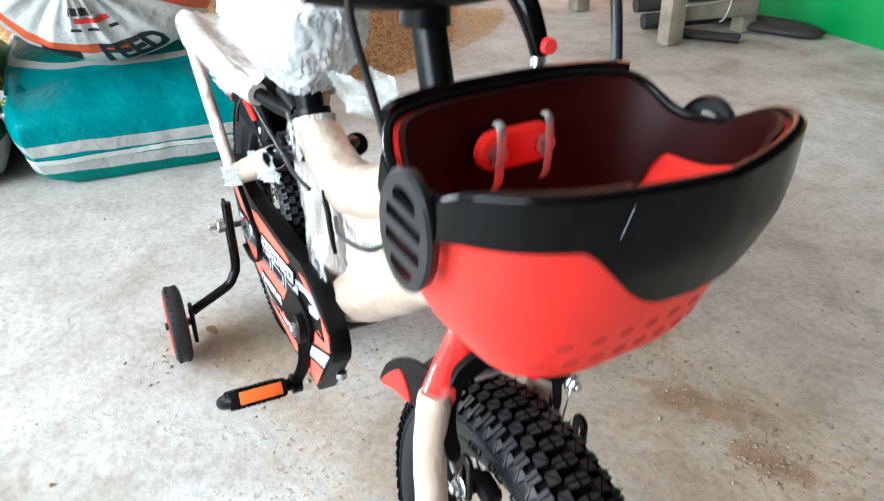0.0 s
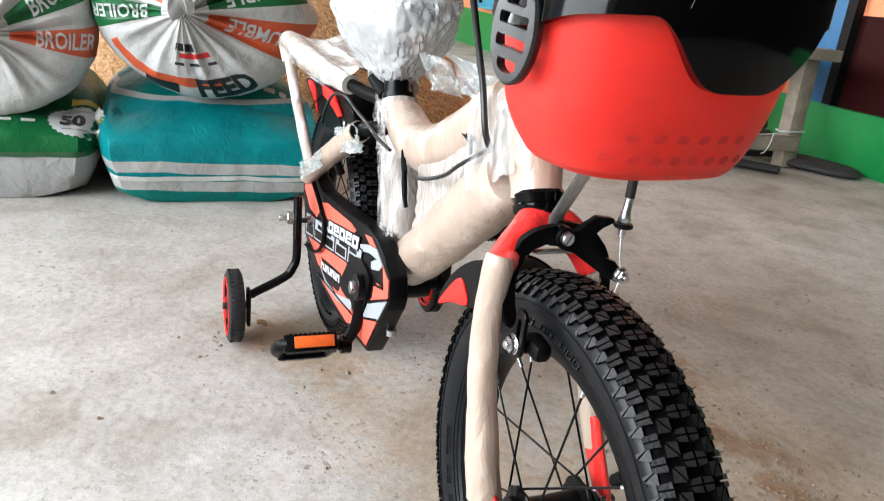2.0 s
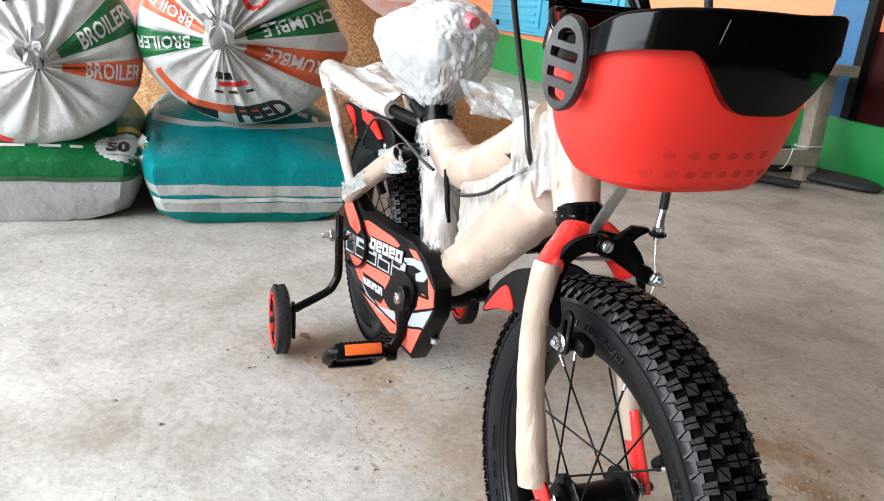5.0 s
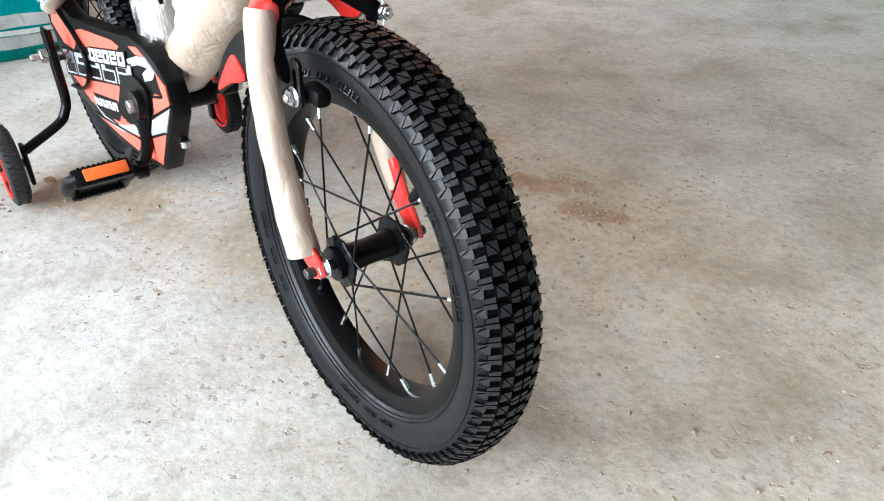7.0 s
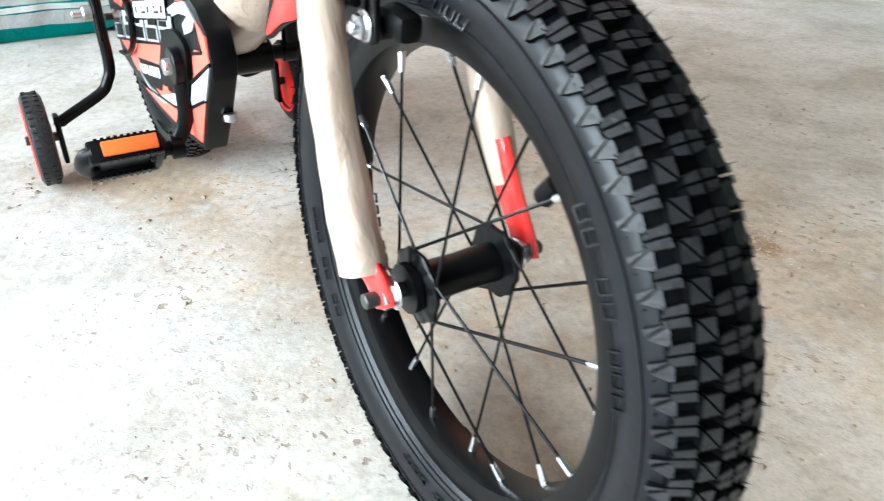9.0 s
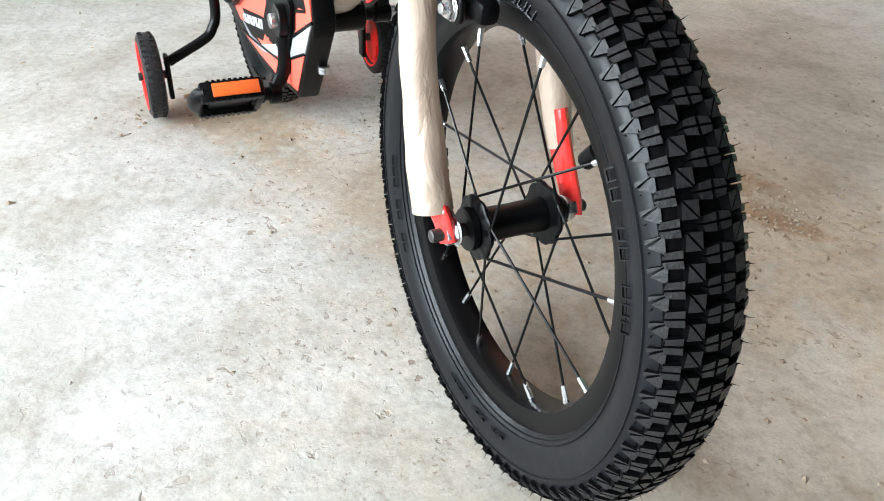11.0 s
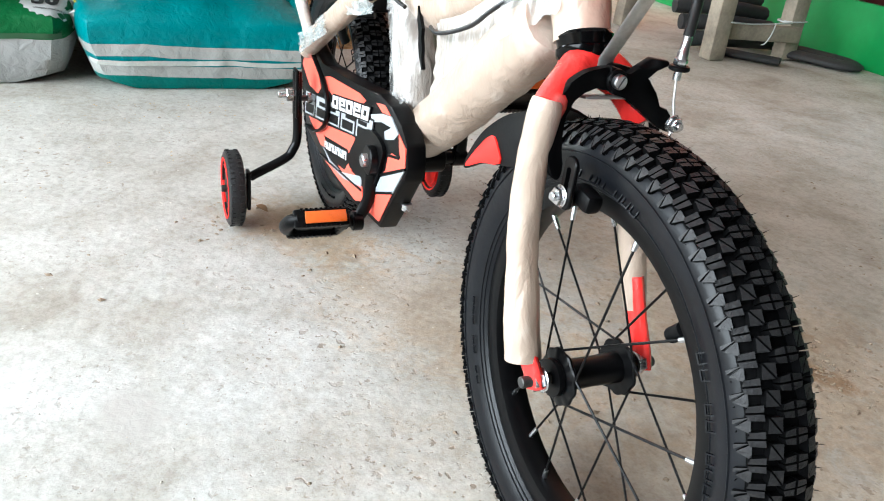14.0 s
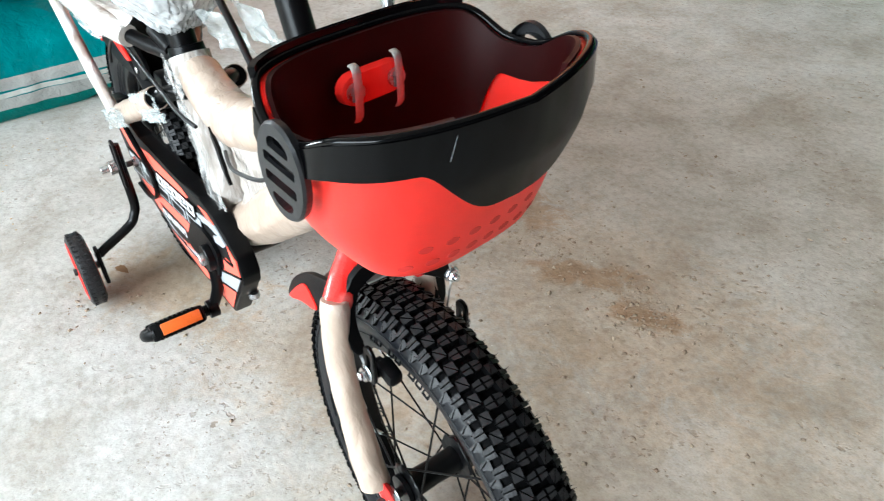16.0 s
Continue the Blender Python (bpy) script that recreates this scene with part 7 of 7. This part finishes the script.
low = [bm.verts.new((x, y, 0.0034 + 0.004 * abs(y) / 0.008)) for x, y in outline]
for k in range(8):
    bm.faces.new((top[k], top[(k + 1) % 8], low[(k + 1) % 8], low[k]))
bm.faces.new(top)
bm.faces.new(low[::-1])
leaf = part("dry_leaf", bm, material("dry_leaf", (0.24, 0.13, 0.06), 0.8, vary=0.2, scale=80))
leaf.matrix_world = pose(-0.364, -0.129, -0.003, 0, 0, 25)
tagged(leaf, "small curled dry brown leaf on the floor", "leaf")

# ---- things on the niche's sill ----
PLACE = Matrix.Diagonal((1.046, 1.046, 1.046, 1))
PLACE.translation = (0.026, -0.01, 0)
bm = bmesh.new()
lathe(bm, [(0.012, -0.022), (0.06, -0.026), (0.078, -0.012), (0.08, 0.004), (0.066, 0.02), (0.03, 0.026)], (-1.50, side(-1.5) + 0.1, 0.285), 36, axis="z")
jar = tagged(part("rubber_cushion", bm, OLDRUBBER), "round black rubber pad with a dull red face on the sill", "rubber pad")
bm = bmesh.new()
lathe(bm, [(0.0, 0.032), (0.03, 0.031), (0.056, 0.026), (0.054, 0.022)], (-1.50, side(-1.5) + 0.1, 0.285), 32, axis="z", caps=False)
part("red_face", bm, material("dull_red_face", (0.3, 0.025, 0.025), 0.6, vary=0.3, scale=20), jar, "dull red face")
bm = bmesh.new()
lathe(bm, [(0.0, -0.105), (0.074, -0.105), (0.08, -0.098), (0.08, 0.09), (0.076, 0.105), (0.06, 0.112), (0.0, 0.112)], (-1.33, side(-1.33) + 0.17, 0.555), 36, axis="z", caps=False)
can = tagged(part("paint_can", bm, material("white_can_enamel", (0.6, 0.6, 0.58), 0.4, vary=0.15, scale=12, second=(0.45, 0.45, 0.44), mix_scale=10)), "white scuffed can with a dark lid on the clutter", "can")
bm = bmesh.new()
lathe(bm, [(0.0, 0.128), (0.07, 0.128), (0.083, 0.118), (0.083, 0.106), (0.075, 0.106)], (-1.33, side(-1.33) + 0.17, 0.555), 36, axis="z", caps=False)
part("lid", bm, BLACK, can, "dark lid")
bm = bmesh.new()
tube(bm, spline([(-1.27, side(-1.27) + 0.115, 0.57), (-1.3, side(-1.3) + 0.088, 0.555), (-1.325, side(-1.32) + 0.087, 0.57)], 4), 0.006, 8, flat=0.4)
part("painted_mark", bm, BLACK, can)


def bundle(centre, size, seed, label):
    """A crumpled dark cloth bundle."""
    bm = bmesh.new()
    bmesh.ops.create_icosphere(bm, subdivisions=4, radius=1.0)
    for v in bm.verts:
        p = v.co.copy()
        k = 1 + 0.22 * noise.noise(p * 1.7 + V(seed, 0, 0)) + 0.16 * abs(noise.noise(p * 4 + V(0, seed, 0)))
        v.co = V(centre[0] + p.x * size[0] * k, centre[1] + p.y * size[1] * k, max(centre[2] + p.z * size[2] * k, 0.256))
    tagged(part("crumpled_cloth", bm, CLOTH), label, "cloth bundle", "bundles on the sill")


CLOTH = material("black_cloth", (0.008, 0.008, 0.009), 0.85, spec=0.15, vary=0.3, scale=12, bump=0.003, bump_scale=50)
bundle((-1.33, side(-1.33) + 0.17, 0.34), (0.15, 0.09, 0.105), 1, "crumpled heap of black cloth on the niche sill")
bundle((-1.1, side(-1.1) + 0.16, 0.33), (0.13, 0.1, 0.09), 2, "crumpled heap of black cloth on the niche sill")
bundle((-0.8, side(-0.8) + 0.16, 0.36), (0.18, 0.11, 0.13), 3, "crumpled heap of black cloth on the niche sill")
